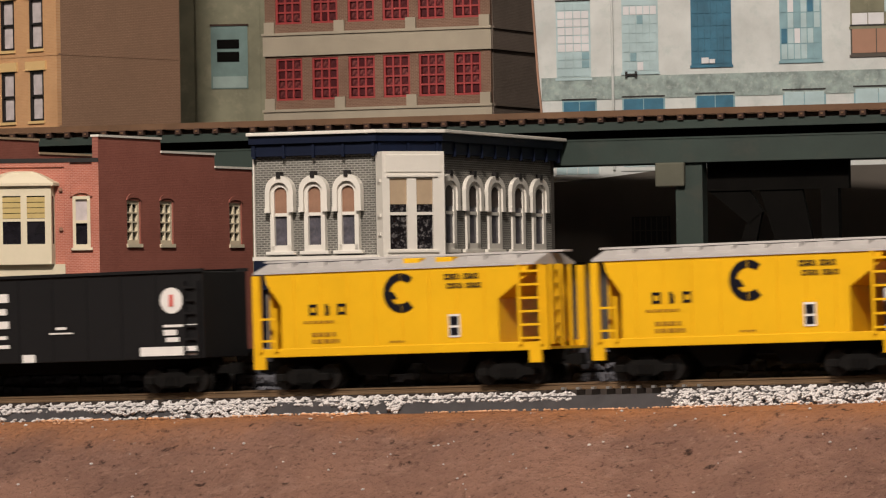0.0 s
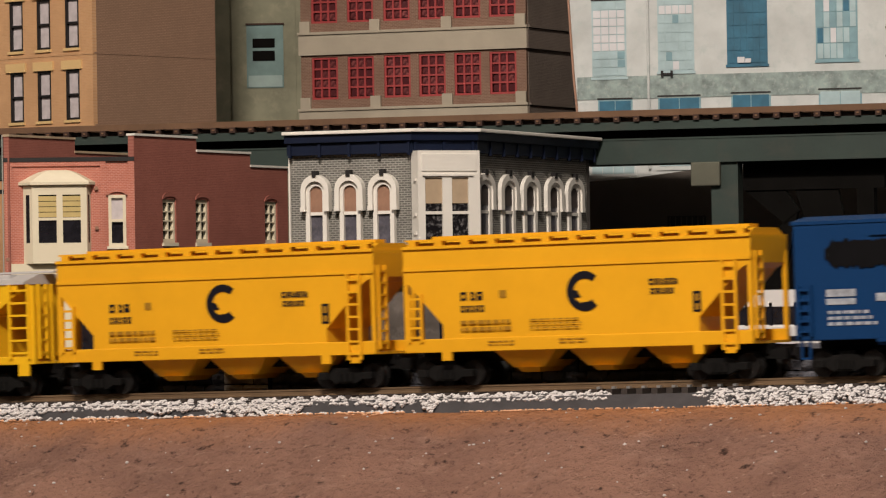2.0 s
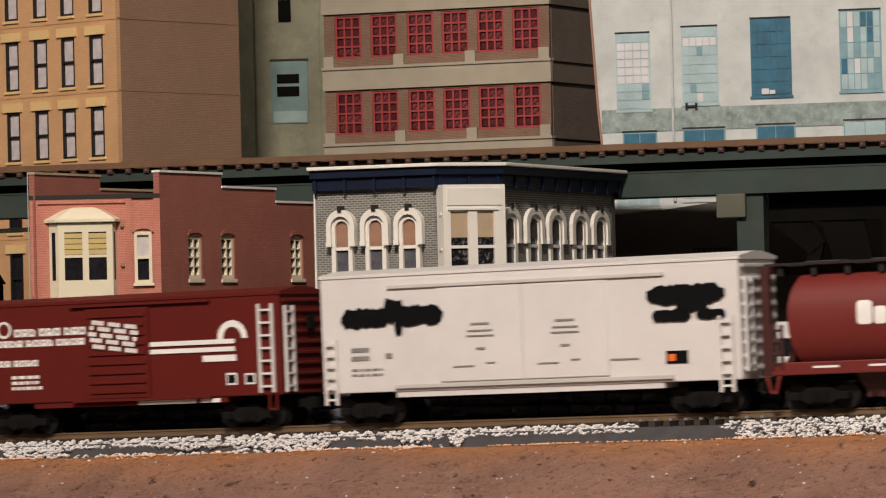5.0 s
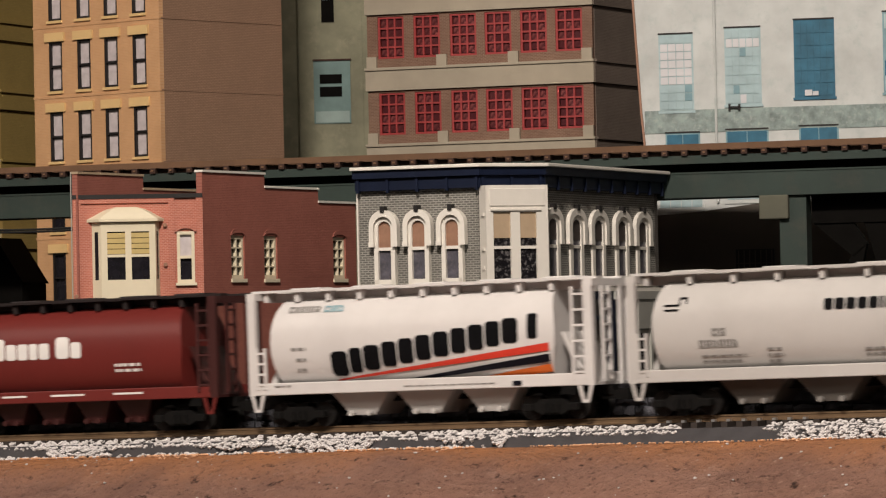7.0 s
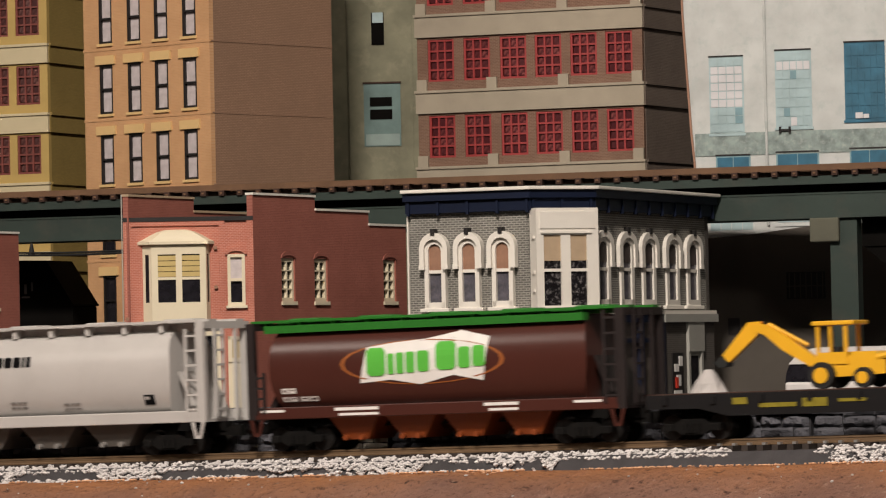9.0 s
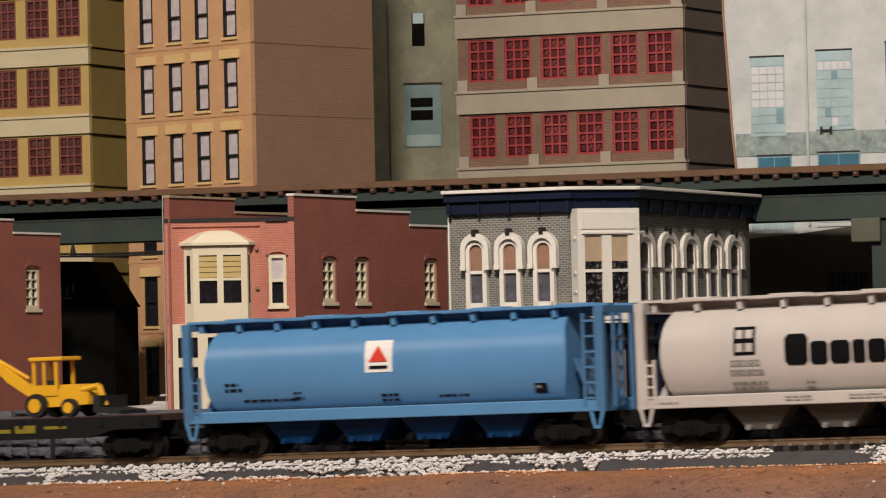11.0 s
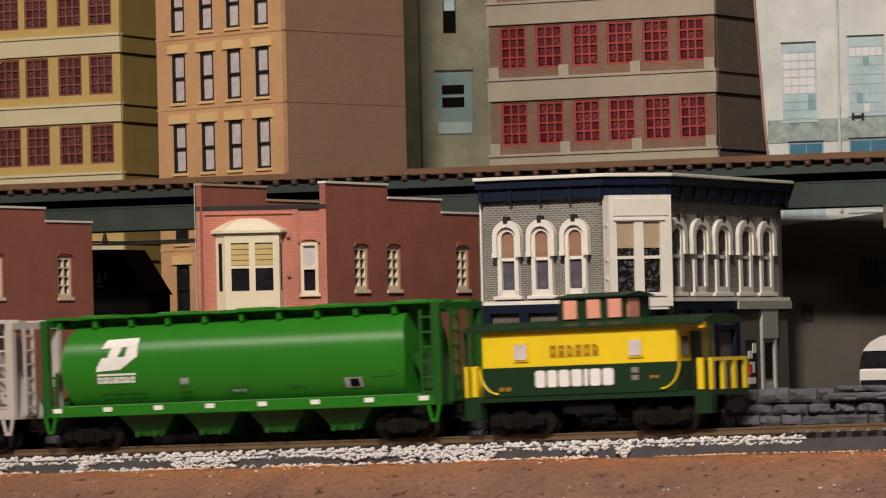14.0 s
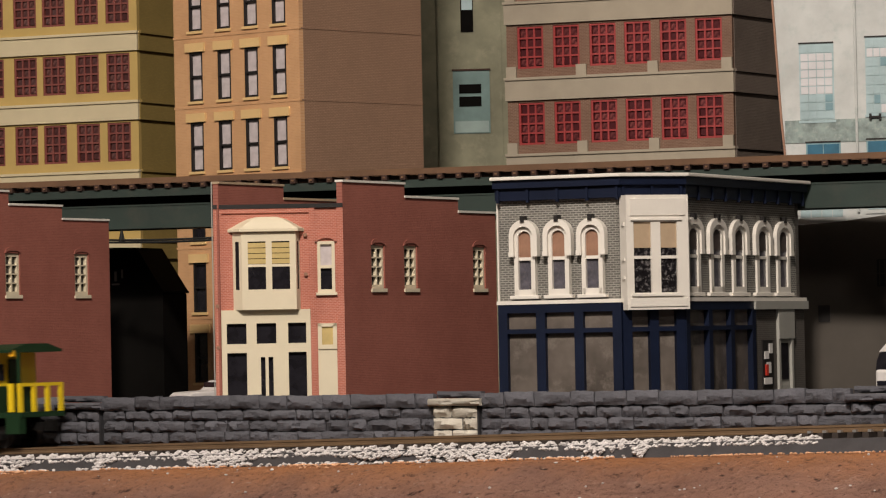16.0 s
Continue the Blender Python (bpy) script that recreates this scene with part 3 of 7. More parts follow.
def elevated_railway():
    e = thing("elevated_railway", "dark green steel viaduct carrying a timber railway deck", "viaduct", heading(-0.5207, 0.2488, 10.1))
    x0, x1 = -0.5, 0.95
    for y in (0.005, 0.028):
        bm = bmesh.new()
        prism(bm, [(y - 0.004, 0.0893), (y + 0.004, 0.0893), (y + 0.004, 0.0906), (y + 0.001, 0.0906), (y + 0.001, 0.1004), (y + 0.004, 0.1004), (y + 0.004, 0.1012), (y - 0.0034, 0.1012), (y - 0.0034, 0.1004), (y - 0.003, 0.1004), (y - 0.003, 0.0906), (y - 0.004, 0.0906)], "x", x0, x1)
        part("girder", bm, M["el_green"], e, "dark green plate girder")
    # black strip that paints in the shade between girder and stringer
    part("gap_shade_strip", boxes((x0, x1, 0.0065, 0.030, 0.1012, 0.1052)), M["dull_black"], e, "black strip put in for the shade in the gap over the girder")
    part("stringer", boxes((x0, x1, -0.0012, 0.0035, 0.1050, 0.1088)), M["el_green"], e, "dark green stringer under the ties")
    part("guard_timber", boxes((x0, x1, -0.0022, 0.002, 0.1114, 0.1142)), M["timber"], e, "long brown guard timber")
    part("guard_timber", boxes((x0, x1, 0.031, 0.035, 0.1114, 0.1142)), M["timber"], e)
    part("deck", boxes((x0, x1, 0.002, 0.033, 0.1088, 0.1112)), M["timber_dark"], e)
    tie = mesh_of(boxes((-0.0014, 0.0014, -0.0026, 0.0355, 0.1089, 0.1114)), "tie", M["timber_dark"])
    nut = mesh_of(boxes((-0.0006, 0.0006, -0.0030, -0.0025, 0.1098, 0.1106)), "bolt", M["timber"])
    for i in range(150):
        x = x0 + 0.004 + i * 0.0095
        part("tie", tie, None, e, m=Matrix.Translation((x, 0, 0)))
        part("bolt", nut, None, e, m=Matrix.Translation((x, 0, 0)))
    for s in (0.4735, 0.90):
        cap = boxes((s - 0.0135, s + 0.0003, 0.0, 0.013, 0.0783, 0.0894), bev=0.0006)
        part("pier_cap", cap, M["el_cap"], e, "grey-green square pier cap")
        part("column", boxes((s - 0.0045, s + 0.0082, 0.003, 0.013, 0.0, 0.0893)), M["el_green"], e, "dark green steel column")
        part("cross_beam", boxes((s + 0.0085, s + 0.075, 0.012, 0.018, 0.076, 0.0894)), M["dull_black"], e, "black cross beam under the deck")
        part("column", boxes((s + 0.062, s + 0.07, 0.012, 0.02, 0.0, 0.076)), M["dull_black"], e)
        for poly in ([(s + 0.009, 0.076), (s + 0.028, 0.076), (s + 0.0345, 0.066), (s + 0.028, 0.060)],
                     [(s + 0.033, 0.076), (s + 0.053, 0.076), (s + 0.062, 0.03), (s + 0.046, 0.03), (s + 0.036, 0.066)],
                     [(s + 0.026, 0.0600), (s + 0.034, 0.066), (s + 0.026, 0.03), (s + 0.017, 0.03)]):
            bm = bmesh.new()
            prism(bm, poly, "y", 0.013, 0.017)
            part("brace", bm, M["dull_black"], e, "black diagonal brace")


# ---- windows ----
def arch_line(w, z0, z1, n=8):
    """An outline of (x, z): up one side, round a semicircular head and down the other."""
    r = w / 2
    pts = [(-r, z0)] + [(-r * math.cos(math.pi * i / n), z1 - r + r * math.sin(math.pi * i / n)) for i in range(n + 1)] + [(r, z0)]
    return pts


ARCH = {}


def arched_window(parent, m, shade):
    """White arched window with a heavy hood; its sill lies at z = 0 and it is about 35 mm high."""
    key = "arch" + shade
    if key not in ARCH:
        bm = bmesh.new()
        ring(bm, arch_line(0.0098, 0.0014, 0.0318), arch_line(0.0060, 0.0014, 0.0296), -0.0018, 0.0009)
        box(bm, -0.0046, 0.0046, -0.0018, 0.0009, 0.0014, 0.0042)
        fr = mesh_of(bm, "window_frame", M["white_trim"])
        bm = bmesh.new()
        outer = [(x, z) for x, z in arch_line(0.0132, 0.0195, 0.0345)]
        inner = [(x, z) for x, z in arch_line(0.0090, 0.0195, 0.0316)]
        ring(bm, outer, inner, -0.0034, 0.0005)
        box(bm, -0.0068, -0.0044, -0.0036, 0.0, 0.0185, 0.0205)
        box(bm, 0.0044, 0.0068, -0.0036, 0.0, 0.0185, 0.0205)
        hood = mesh_of(bm, "window_hood", M["white_trim"])
        key_m = mesh_of(boxes((-0.0009, 0.0009, -0.0042, 0.0, 0.0335, 0.0362)), "keystone", M["black_sash"])
        sill = mesh_of(boxes((-0.0068, 0.0068, -0.003, 0.0005, 0.0, 0.0016), bev=0.0003), "window_sill", M["white_trim"])
        sash = mesh_of(boxes((-0.0031, 0.0031, -0.0012, -0.0002, 0.0168, 0.0182)), "sash_rail", M["white_trim"])
        bm = bmesh.new()
        prism(bm, arch_line(0.0064, 0.004, 0.0298), "y", 0.0, 0.0008)
        pane = mesh_of(bm, "pane", M["hazy_pane"])
        bm = bmesh.new()
        prism(bm, [(x, z) for x, z in arch_line(0.0062, 0.0182 if shade == "blind_pink" else 0.0205, 0.0297)], "y", -0.0006, -0.0002)
        blind = mesh_of(bm, "blind", M[shade])
        ARCH[key] = (fr, hood, key_m, sill, sash, pane, blind)
    fr, hood, key_m, sill, sash, pane, blind = ARCH[key]
    w = part("window", fr, None, parent, m=m)
    for nm, me in (("window_hood", hood), ("keystone", key_m), ("window_sill", sill), ("sash_rail", sash), ("pane", pane), ("blind", blind)):
        part(nm, me, None, w)
    return w


GRID = {}


def grid_window(parent, m, w, h, nx, nz, frame_mat, pane_mat, border=0.0012, bar=0.0005, seed=0):
    """A multi-pane factory window with its corner at the origin."""
    key = (w, h, nx, nz, frame_mat, pane_mat)
    if key not in GRID:
        iw, ih = w - 2 * border, h - 2 * border
        bm = bmesh.new()
        pierced(bm, w, 0.0, h, -0.0007, 0.001, [(border + iw * i / nx + bar * (i > 0), border + iw * (i + 1) / nx - bar * (i < nx - 1), border + ih * j / nz + bar * (j > 0), border + ih * (j + 1) / nz - bar * (j < nz - 1)) for i in range(nx) for j in range(nz)])
        fr = mesh_of(bm, "window_frame", M[frame_mat])
        pw, ph = iw / nx - 2 * bar, ih / nz - 2 * bar
        pane = mesh_of(boxes((0, pw, 0.0003, 0.0009, 0, ph)), "pane", M[pane_mat])
        GRID[key] = (fr, pane, [(border + iw * i / nx + bar, border + ih * j / nz + bar) for i in range(nx) for j in range(nz)])
    fr, pane, spots = GRID[key]
    win = part("window", fr, None, parent, m=m)
    rnd = random.Random(seed)
    for x, z in spots:
        part("pane", pane, None, win, m=Matrix.Translation((x, 0, z)) @ pose(0, 0, 0, rnd.uniform(-3, 3), 0, rnd.uniform(-3, 3)))
    return win


SASH = {}


def sash_window(parent, m, w, h, frame_mat, upper, lower, t=0.0012, mid=0.5, bars=0):
    """A two-sash window with its lower corner at the origin."""
    key = (w, h, frame_mat, upper, lower, bars, mid)
    if key not in SASH:
        zm = h * mid
        bm = bmesh.new()
        if bars:
            zs = [t + (h - 2 * t) * i / (bars + 1) for i in range(bars + 2)]
            holes = [(a, b, zs[i] + 0.0003, zs[i + 1] - 0.0003) for a, b in ((t, w / 2 - 0.0004), (w / 2 + 0.0004, w - t)) for i in range(bars + 1)]
        else:
            holes = [(t, w - t, t, zm - t * 0.45), (t, w - t, zm + t * 0.45, h - t)]
        pierced(bm, w, 0.0, h, -0.001, 0.001, holes)
        fr = mesh_of(bm, "window_frame", M[frame_mat])
        SASH[key] = (fr, mesh_of(boxes((t, w - t, 0.0004, 0.0009, zm, h - t)), "pane", M[upper]), mesh_of(boxes((t, w - t, 0.0006, 0.0011, t, zm)), "pane", M[lower]))
    fr, up, lo = SASH[key]
    win = part("window", fr, None, parent, m=m)
    part("pane", up, None, win)
    part("pane", lo, None, win)
    return win


# ---- buildings ----
def corner_building():
    b = thing("corner_shop_building", "two-storey grey brick corner shop with navy cornice and white arched windows", "building", heading(-0.1785, 0.1474, 6.1))
    lf, lc, lr = 0.0577, 0.0295, 0.144
    side_windows = (0.0149, 0.0423, 0.0683, 0.0970, 0.1227)
    mf = ID
    mc = heading(lf, 0, 46.0)
    c = mc @ Vector((lc, 0, 0))
    mr = heading(c.x, c.y, 88.0)
    d = mr @ Vector((lr, 0, 0))
    # upper walls
    for nm, m, l, mat in (("front_wall", mf, lf, "grey_brick"), ("corner_wall", mc, lc, "grey_brick"), ("side_wall", mr, lr, "grey_brick")):
        bm = bmesh.new()
        holes = {"front_wall": (0.0129, 0.0288, 0.0445), "side_wall": side_windows}.get(nm, ())
        pierced(bm, l, 0.0475, 0.0925, 0.002, 0.005, [(x - 0.0028, x + 0.0028, 0.0535, 0.074) for x in holes])
        part(nm, bm, M[mat], b, m=m)
    bm = bmesh.new()
    prism(bm, [(0.0, 0.004), (lf, 0.004), (c.x - 0.004, c.y + 0.001), (d.x - 0.004, d.y - 0.002), (0.0, d.y - 0.002)], "z", 0.093, 0.096)
    part("roof", bm, M["roofing"], b)
    part("party_wall", boxes((0.0, 0.004, 0.005, d.y, 0.0, 0.0985), (0.004, d.x - 0.002, d.y - 0.004, d.y, 0.0, 0.0985)), M["dark_brick"], b)
    part("corner_edge", boxes((-0.0008, -0.0001, 0.0012, 0.005, 0.0478, 0.0915)), M["white_trim"], b, "pale bare plastic corner edge")
    # cornice: navy frieze with brackets under a white cap
    for m, l in ((mf, lf), (mc, lc), (mr, lr)):
        part("frieze", boxes((-0.0006, l + 0.0006, -0.0008, 0.004, 0.0915, 0.0968), (-0.001, l + 0.001, -0.0026, 0.004, 0.0968, 0.1003)), M["navy"], b, "navy painted cornice frieze", m=m)
        part("cornice_cap", boxes((-0.0016, l + 0.0016, -0.0042, 0.006, 0.1003, 0.1018), bev=0.0003), M["white_trim"], b, "white cornice cap", m=m)
        n = max(2, round(l / 0.0155))
        br = mesh_of(boxes((-0.0006, 0.0006, -0.0016, 0.0, 0.0905, 0.0966)), "bracket", M["navy"])
        for i in range(n + 1):
            part("bracket", br, None, b, m=m @ Matrix.Translation((0.001 + (l - 0.002) * i / n, 0, 0)))
        part("belt_course", boxes((-0.0004, l + 0.0004, -0.0014, 0.003, 0.0462, 0.0478)), M["white_trim"], b, "white belt course", m=m)
    for x, sh in ((0.0129, "blind_pink"), (0.0288, "blind_pink"), (0.0445, "blind_pink")):
        arched_window(b, mf @ Matrix.Translation((x, 0.001, 0.0485)), sh)
    for x in side_windows:
        arched_window(b, mr @ Matrix.Translation((x, 0.0019, 0.0485)) @ Matrix.Diagonal((1.6, 0.5, 1.0, 1.0)), "blind_dark")
    # projecting white corner bay
    bd = 0.006
    panes = ((0.0034, 0.0117), (0.0161, 0.0240))
    bm = bmesh.new()
    pierced(bm, lc, 0.0428, 0.0922, -bd, -bd + 0.002, [(u, v, 0.0501, 0.0805) for u, v in panes])
    bay = part("bay_window", bm, M["white_trim"], b, "white projecting corner bay window", m=mc)
    for x in (0.0, lc - 0.002):
        part("bay_side", boxes((x + 0.0001, x + 0.0019, -bd + 0.002, 0.001, 0.0428, 0.0922)), M["white_trim"], bay)
    part("bay_floor", boxes((0.002, lc - 0.002, -bd + 0.002, 0.001, 0.0430, 0.0455)), M["white_trim"], bay)
    part("bay_top", boxes((0.002, lc - 0.002, -bd + 0.002, 0.001, 0.0890, 0.0920)), M["white_trim"], bay)
    part("panel", boxes((0.0016, lc - 0.0016, -bd - 0.0005, -bd, 0.0832, 0.0908), bev=0.0002), M["white_trim"], bay)
    part("panel", boxes((0.0012, lc - 0.0012, -bd - 0.0005, -bd, 0.0440, 0.0478), bev=0.0002), M["white_trim"], bay)
    part("head_moulding", boxes((0.002, lc - 0.0035, -bd - 0.0008, -bd, 0.0812, 0.0820)), M["white_trim"], bay)
    part("sill", boxes((0.002, lc - 0.0035, -bd - 0.0010, -bd, 0.0486, 0.0496)), M["white_trim"], bay)
    for z in (0.0560, 0.0640, 0.0790):
        part("bracket", boxes((-0.0006, 0.0001, -bd + 0.0018, -bd + 0.0040, z, z + 0.0012)), M["white_trim"], bay)
    for u, v in panes:
        part("pane", boxes((u, v, -bd + 0.0012, -bd + 0.0018, 0.0501, 0.0805)), M["reflection_pane"], bay)
        part("blind", boxes((u, v, -bd + 0.0008, -bd + 0.0011, 0.0694, 0.0805)), M["blind_tan"], bay, "tan roller blind")
        part("sash_rail", boxes((u, v, -bd + 0.0002, -bd + 0.0008, 0.0647, 0.0660)), M["white_trim"], bay)
    # navy shopfronts
    for m, l, posts in ((mf, lf, 4), (mc, lc, 3), (mr, 0.081, 4)):
        bm = bmesh.new()
        step = (l - 0.0042) / (posts - 1)
        pierced(bm, l, 0.0, 0.0462, -0.001, 0.003, [(step * i + 0.0042, step * (i + 1), a, c) for i in range(posts - 1) for a, c in ((0.004, 0.0335), (0.0355, 0.0425))])
        part("shopfront", bm, M["navy"], b, "navy painted shopfront frame", m=m)
        for i in range(posts - 1):
            x = (l - 0.0042) * i / (posts - 1) + 0.0042
            wdt = (l - 0.0042) / (posts - 1) - 0.0042
            part("shop_window", boxes((x, x + wdt, 0.0016, 0.0022, 0.004, 0.0335)), M["shop_pane"], b, m=m)
            part("transom_pane", boxes((x, x + wdt, 0.0014, 0.002, 0.0355, 0.0425)), M["shop_pane"], b, m=m)
    bm = bmesh.new()
    pierced(bm, lr - 0.081, 0.0, 0.0425, 0.0, 0.004, [(0.0285, 0.0445, 0.0, 0.029)])
    part("side_wall", bm, M["dark_brick"], b, m=mr @ Matrix.Translation((0.081, 0, 0)))
    part("door_lintel", boxes((0.079, lr + 0.001, -0.002, 0.003, 0.0425, 0.0462), (0.1085, 0.128, -0.0015, 0.002, 0.029, 0.0425), (0.1085, 0.1108, -0.0012, 0.002, 0, 0.029), (0.1245, 0.1268, -0.0012, 0.002, 0, 0.029)), M["grey_trim"], b, "pale grey side door surround", m=mr)
    part("door", boxes((0.1108, 0.1245, 0.0, 0.0015, 0, 0.029), (0.1128, 0.1225, -0.0006, 0.0, 0.001, 0.008)), M["grey_trim"], b, "pale grey side door", m=mr)
    part("door_pane", boxes((0.1132, 0.1221, -0.0004, 0.0004, 0.0105, 0.027)), M["dark_pane"], b, m=mr)
    poster = part("poster", boxes((0.0895, 0.1025, -0.0006, -0.0001, 0.0075, 0.0285)), M["black_sash"], b, "small dark faded wall poster beside the door", m=mr)
    part("poster_print", boxes((0.0905, 0.1000, -0.0009, -0.0006, 0.0085, 0.0115), (0.094, 0.099, -0.0009, -0.0006, 0.0135, 0.0185), (0.0915, 0.0965, -0.0009, -0.0006, 0.020, 0.0235), (0.097, 0.1012, -0.0009, -0.0006, 0.0225, 0.027)), M["ink_white"], poster)
    part("poster_print", boxes((0.0925, 0.0955, -0.001, -0.0006, 0.0125, 0.0175)), M["ink_red"], poster)


def stepped_side(l, tops):
    """Side wall outline with a parapet that steps down: tops are (s, z) where each step begins."""
    poly = [(0.0, 0.0)]
    for i, (s, z) in enumerate(tops):
        e = tops[i + 1][0] if i + 1 < len(tops) else l
        poly += [(s, z), (e, z)]
    return poly + [(l, 0.0)]


def side_wall(b, m, l, tops, wins, z0=0.0537, h=0.0212, w=0.0118):
    bm = bmesh.new()
    holes = [(x, x + w, z0 + 0.0016, z0 + h) for x in wins]
    for i, (s, z) in enumerate(tops):
        e = tops[i + 1][0] if i + 1 < len(tops) else l
        sub = [(max(hx, s) - s, min(hy, e) - s, a, c) for hx, hy, a, c in holes if hx < e and hy > s]
        tmp = bmesh.new()
        pierced(tmp, e - s, 0.0, z, 0.0, 0.003, sub)
        me = bpy.data.meshes.new("tmp")
        bmesh.ops.translate(tmp, verts=tmp.verts, vec=(s, 0, 0))
        tmp.to_mesh(me)
        tmp.free()
        bm.from_mesh(me)
        bpy.data.meshes.remove(me)
    part("side_wall", bm, M["maroon_brick"], b, "maroon brick side wall with stepped parapet", m=m)
    for i, (s, z) in enumerate(tops):
        e = tops[i + 1][0] if i + 1 < len(tops) else l
        part("coping", boxes((s - 0.0004, e, -0.0007, 0.0036, z, z + 0.001)), M["white_trim"], b, "pale parapet coping", m=m)
    for x in wins:
        sash_window(b, m @ Matrix.Translation((x, 0.0018, z0 + 0.0016)), w, h - 0.0016, "cream_trim", "dark_pane", "dark_pane", 0.0014, 0.5, 3)
        part("window_sill", boxes((x - 0.0006, x + w + 0.0006, -0.0009, 0.002, z0, z0 + 0.0016)), M["cream_trim"], b, m=m)
        bm = bmesh.new()
        ring(bm, [(x + w / 2 + (w / 2 + 0.0006) * math.cos(a), z0 + h + 0.0032 * math.sin(a)) for a in [math.pi * k / 6 for k in range(7)]],
             [(x + w / 2 + (w / 2 - 0.0003) * math.cos(a), z0 + h + 0.0012 * math.sin(a)) for a in [math.pi * k / 6 for k in range(7)]], -0.0005, 0.001)
        part("window_arch", bm, M["maroon_brick"], b, m=m)


def brick_shop():
    b = thing("brick_shop_building", "two-storey red brick shop with a cream bay window", "building", heading(-0.256, 0.145, 35.1))
    m = Matrix.Translation((-0.0576, 0, 0)) @ Matrix.Diagonal((0.973, 1.0, 1.0, 1.0))
    L = 0.0592
    bm = bmesh.new()
    pierced(bm, L, 0.0, 0.0915, 0.0, 0.003, [(0.0028, 0.0435, 0.0, 0.0465), (0.0468, 0.0555, 0.0, 0.040), (0.0472, 0.0552, 0.0537, 0.0765)])
    part("front_wall", bm, M["red_brick"], b, "salmon red brick front", m=m)
    for a, c in ((0.0, 0.0038), (0.0436, 0.0462), (0.0562, L)):
        part("pilaster", boxes((a, c, -0.001, 0.0, 0.0, 0.0915)), M["red_brick"], b, m=m)
    part("brick_band", boxes((0.0038, 0.0436, -0.0009, 0.0, 0.0895, 0.0915)), M["red_brick"], b, m=m)
    part("cornice", boxes((-0.0004, L, -0.0012, 0.003, 0.0915, 0.0934)), M["roofing"], b, "black tarred roof edge", m=m)
    part("corner_edge", boxes((-0.0008, -0.0004, -0.0004, 0.002, 0.0, 0.1036)), M["grey_trim"], b, "pale bare plastic corner edge", m=m)
    # bay window
    bm = bmesh.new()
    x0, x1, xa, xb, d = 0.0086, 0.0392, 0.0125, 0.0372, 0.0045
    poly = [(x0, 0.0), (xa, -d), (xb, -d), (x1, 0.0)]
    prism(bm, poly, "z", 0.0465, 0.0555)
    bmesh.ops.recalc_face_normals(bm, faces=bm.faces)
    bay = part("bay_window", bm, M["cream_trim"], b, "cream painted bay window with a curved roof", m=m)
    bm = bmesh.new()
    prism(bm, poly, "z", 0.0768, 0.0812)
    part("bay_head", bm, M["cream_trim"], bay)
    for a, c in ((xa, xa + 0.0028), ((xa + xb) / 2 - 0.0014, (xa + xb) / 2 + 0.0014), (xb - 0.0028, xb)):
        part("mullion", boxes((a, c, -d, -d + 0.0014, 0.0555, 0.0768)), M["cream_trim"], bay)
    for a, c in ((x0, xa), (x1, xb)):
        for u, v in ((0.0, 0.3), (0.7, 1.0)):
            bm = bmesh.new()
            prism(bm, [(a + (c - a) * u, -d * u), (a + (c - a) * v, -d * v), (a + (c - a) * v, -d * v + 0.001), (a + (c - a) * u, -d * u + 0.001)], "z", 0.0555, 0.0768)
            part("side_frame", bm, M["cream_trim"], bay)
    outer = [(x0 - 0.0022, 0.0), (xa - 0.001, -d - 0.0018), (xb + 0.001, -d - 0.0018), (x1 + 0.0022, 0.0)]
    bm = bmesh.new()
    loops = []
    for k, z in ((1.0, 0.0812), (1.0, 0.0824), (0.86, 0.0836), (0.7, 0.0852), (0.5, 0.0868), (0.3, 0.0877)):
        loops.append([bm.verts.new((0.0242 + (x - 0.0242) * k, y * (0.25 + 0.75 * k), z)) for x, y in outer])
    for p, q in zip(loops, loops[1:]):
        for i in range(4):
            bm.faces.new((p[i], p[(i + 1) % 4], q[(i + 1) % 4], q[i]))
    bm.faces.new(loops[0][::-1])
    bm.faces.new(loops[-1])
    bmesh.ops.recalc_face_normals(bm, faces=bm.faces)
    part("bay_roof", bm, M["cream_trim"], bay, "curved cream roof of the bay")
    for a, c in ((xa + 0.0028, (xa + xb) / 2 - 0.0014), ((xa + xb) / 2 + 0.0014, xb - 0.0028)):
        part("pane", boxes((a, c, -d + 0.0007, -d + 0.0012, 0.0555, 0.0768)), M["dark_pane"], bay)
        part("sash_rail", boxes((a, c, -d + 0.0001, -d + 0.0007, 0.0655, 0.0667)), M["cream_trim"], bay)
        for k in range(4):
            part("blind_slat", boxes((a, c, -d + 0.0002, -d + 0.0006, 0.0669 + k * 0.0024, 0.0669 + k * 0.0024 + 0.0021)), M["blind_yellow"], bay)
    for a, c in ((x0, xa), (x1, xb)):
        bm = bmesh.new()
        k = (c - a) * 0.3
        prism(bm, [(a + k, -d * 0.3 + 0.0004), (c - k, -d * 0.7 + 0.0006), (c - k, -d * 0.7 + 0.001), (a + k, -d * 0.3 + 0.0009)], "z", 0.0555, 0.0768)
        part("pane", bm, M["dark_pane"], bay)
    # shopfront
    bm = bmesh.new()
    pierced(bm, 0.0463, 0.0, 0.0465, -0.0012, 0.001, [(a, c, z, w) for a, c in ((0.0052, 0.0142), (0.0188, 0.0278), (0.0332, 0.0415)) for z, w in ((0.003, 0.0275), (0.0315, 0.0405)) if (a, z) != (0.0188, 0.003)] + [(0.0, 0.0028, 0.0, 0.0465), (0.0435, 0.0463, 0.0, 0.0465), (0.0205, 0.0226, 0.005, 0.0255), (0.0240, 0.0262, 0.005, 0.0255)])
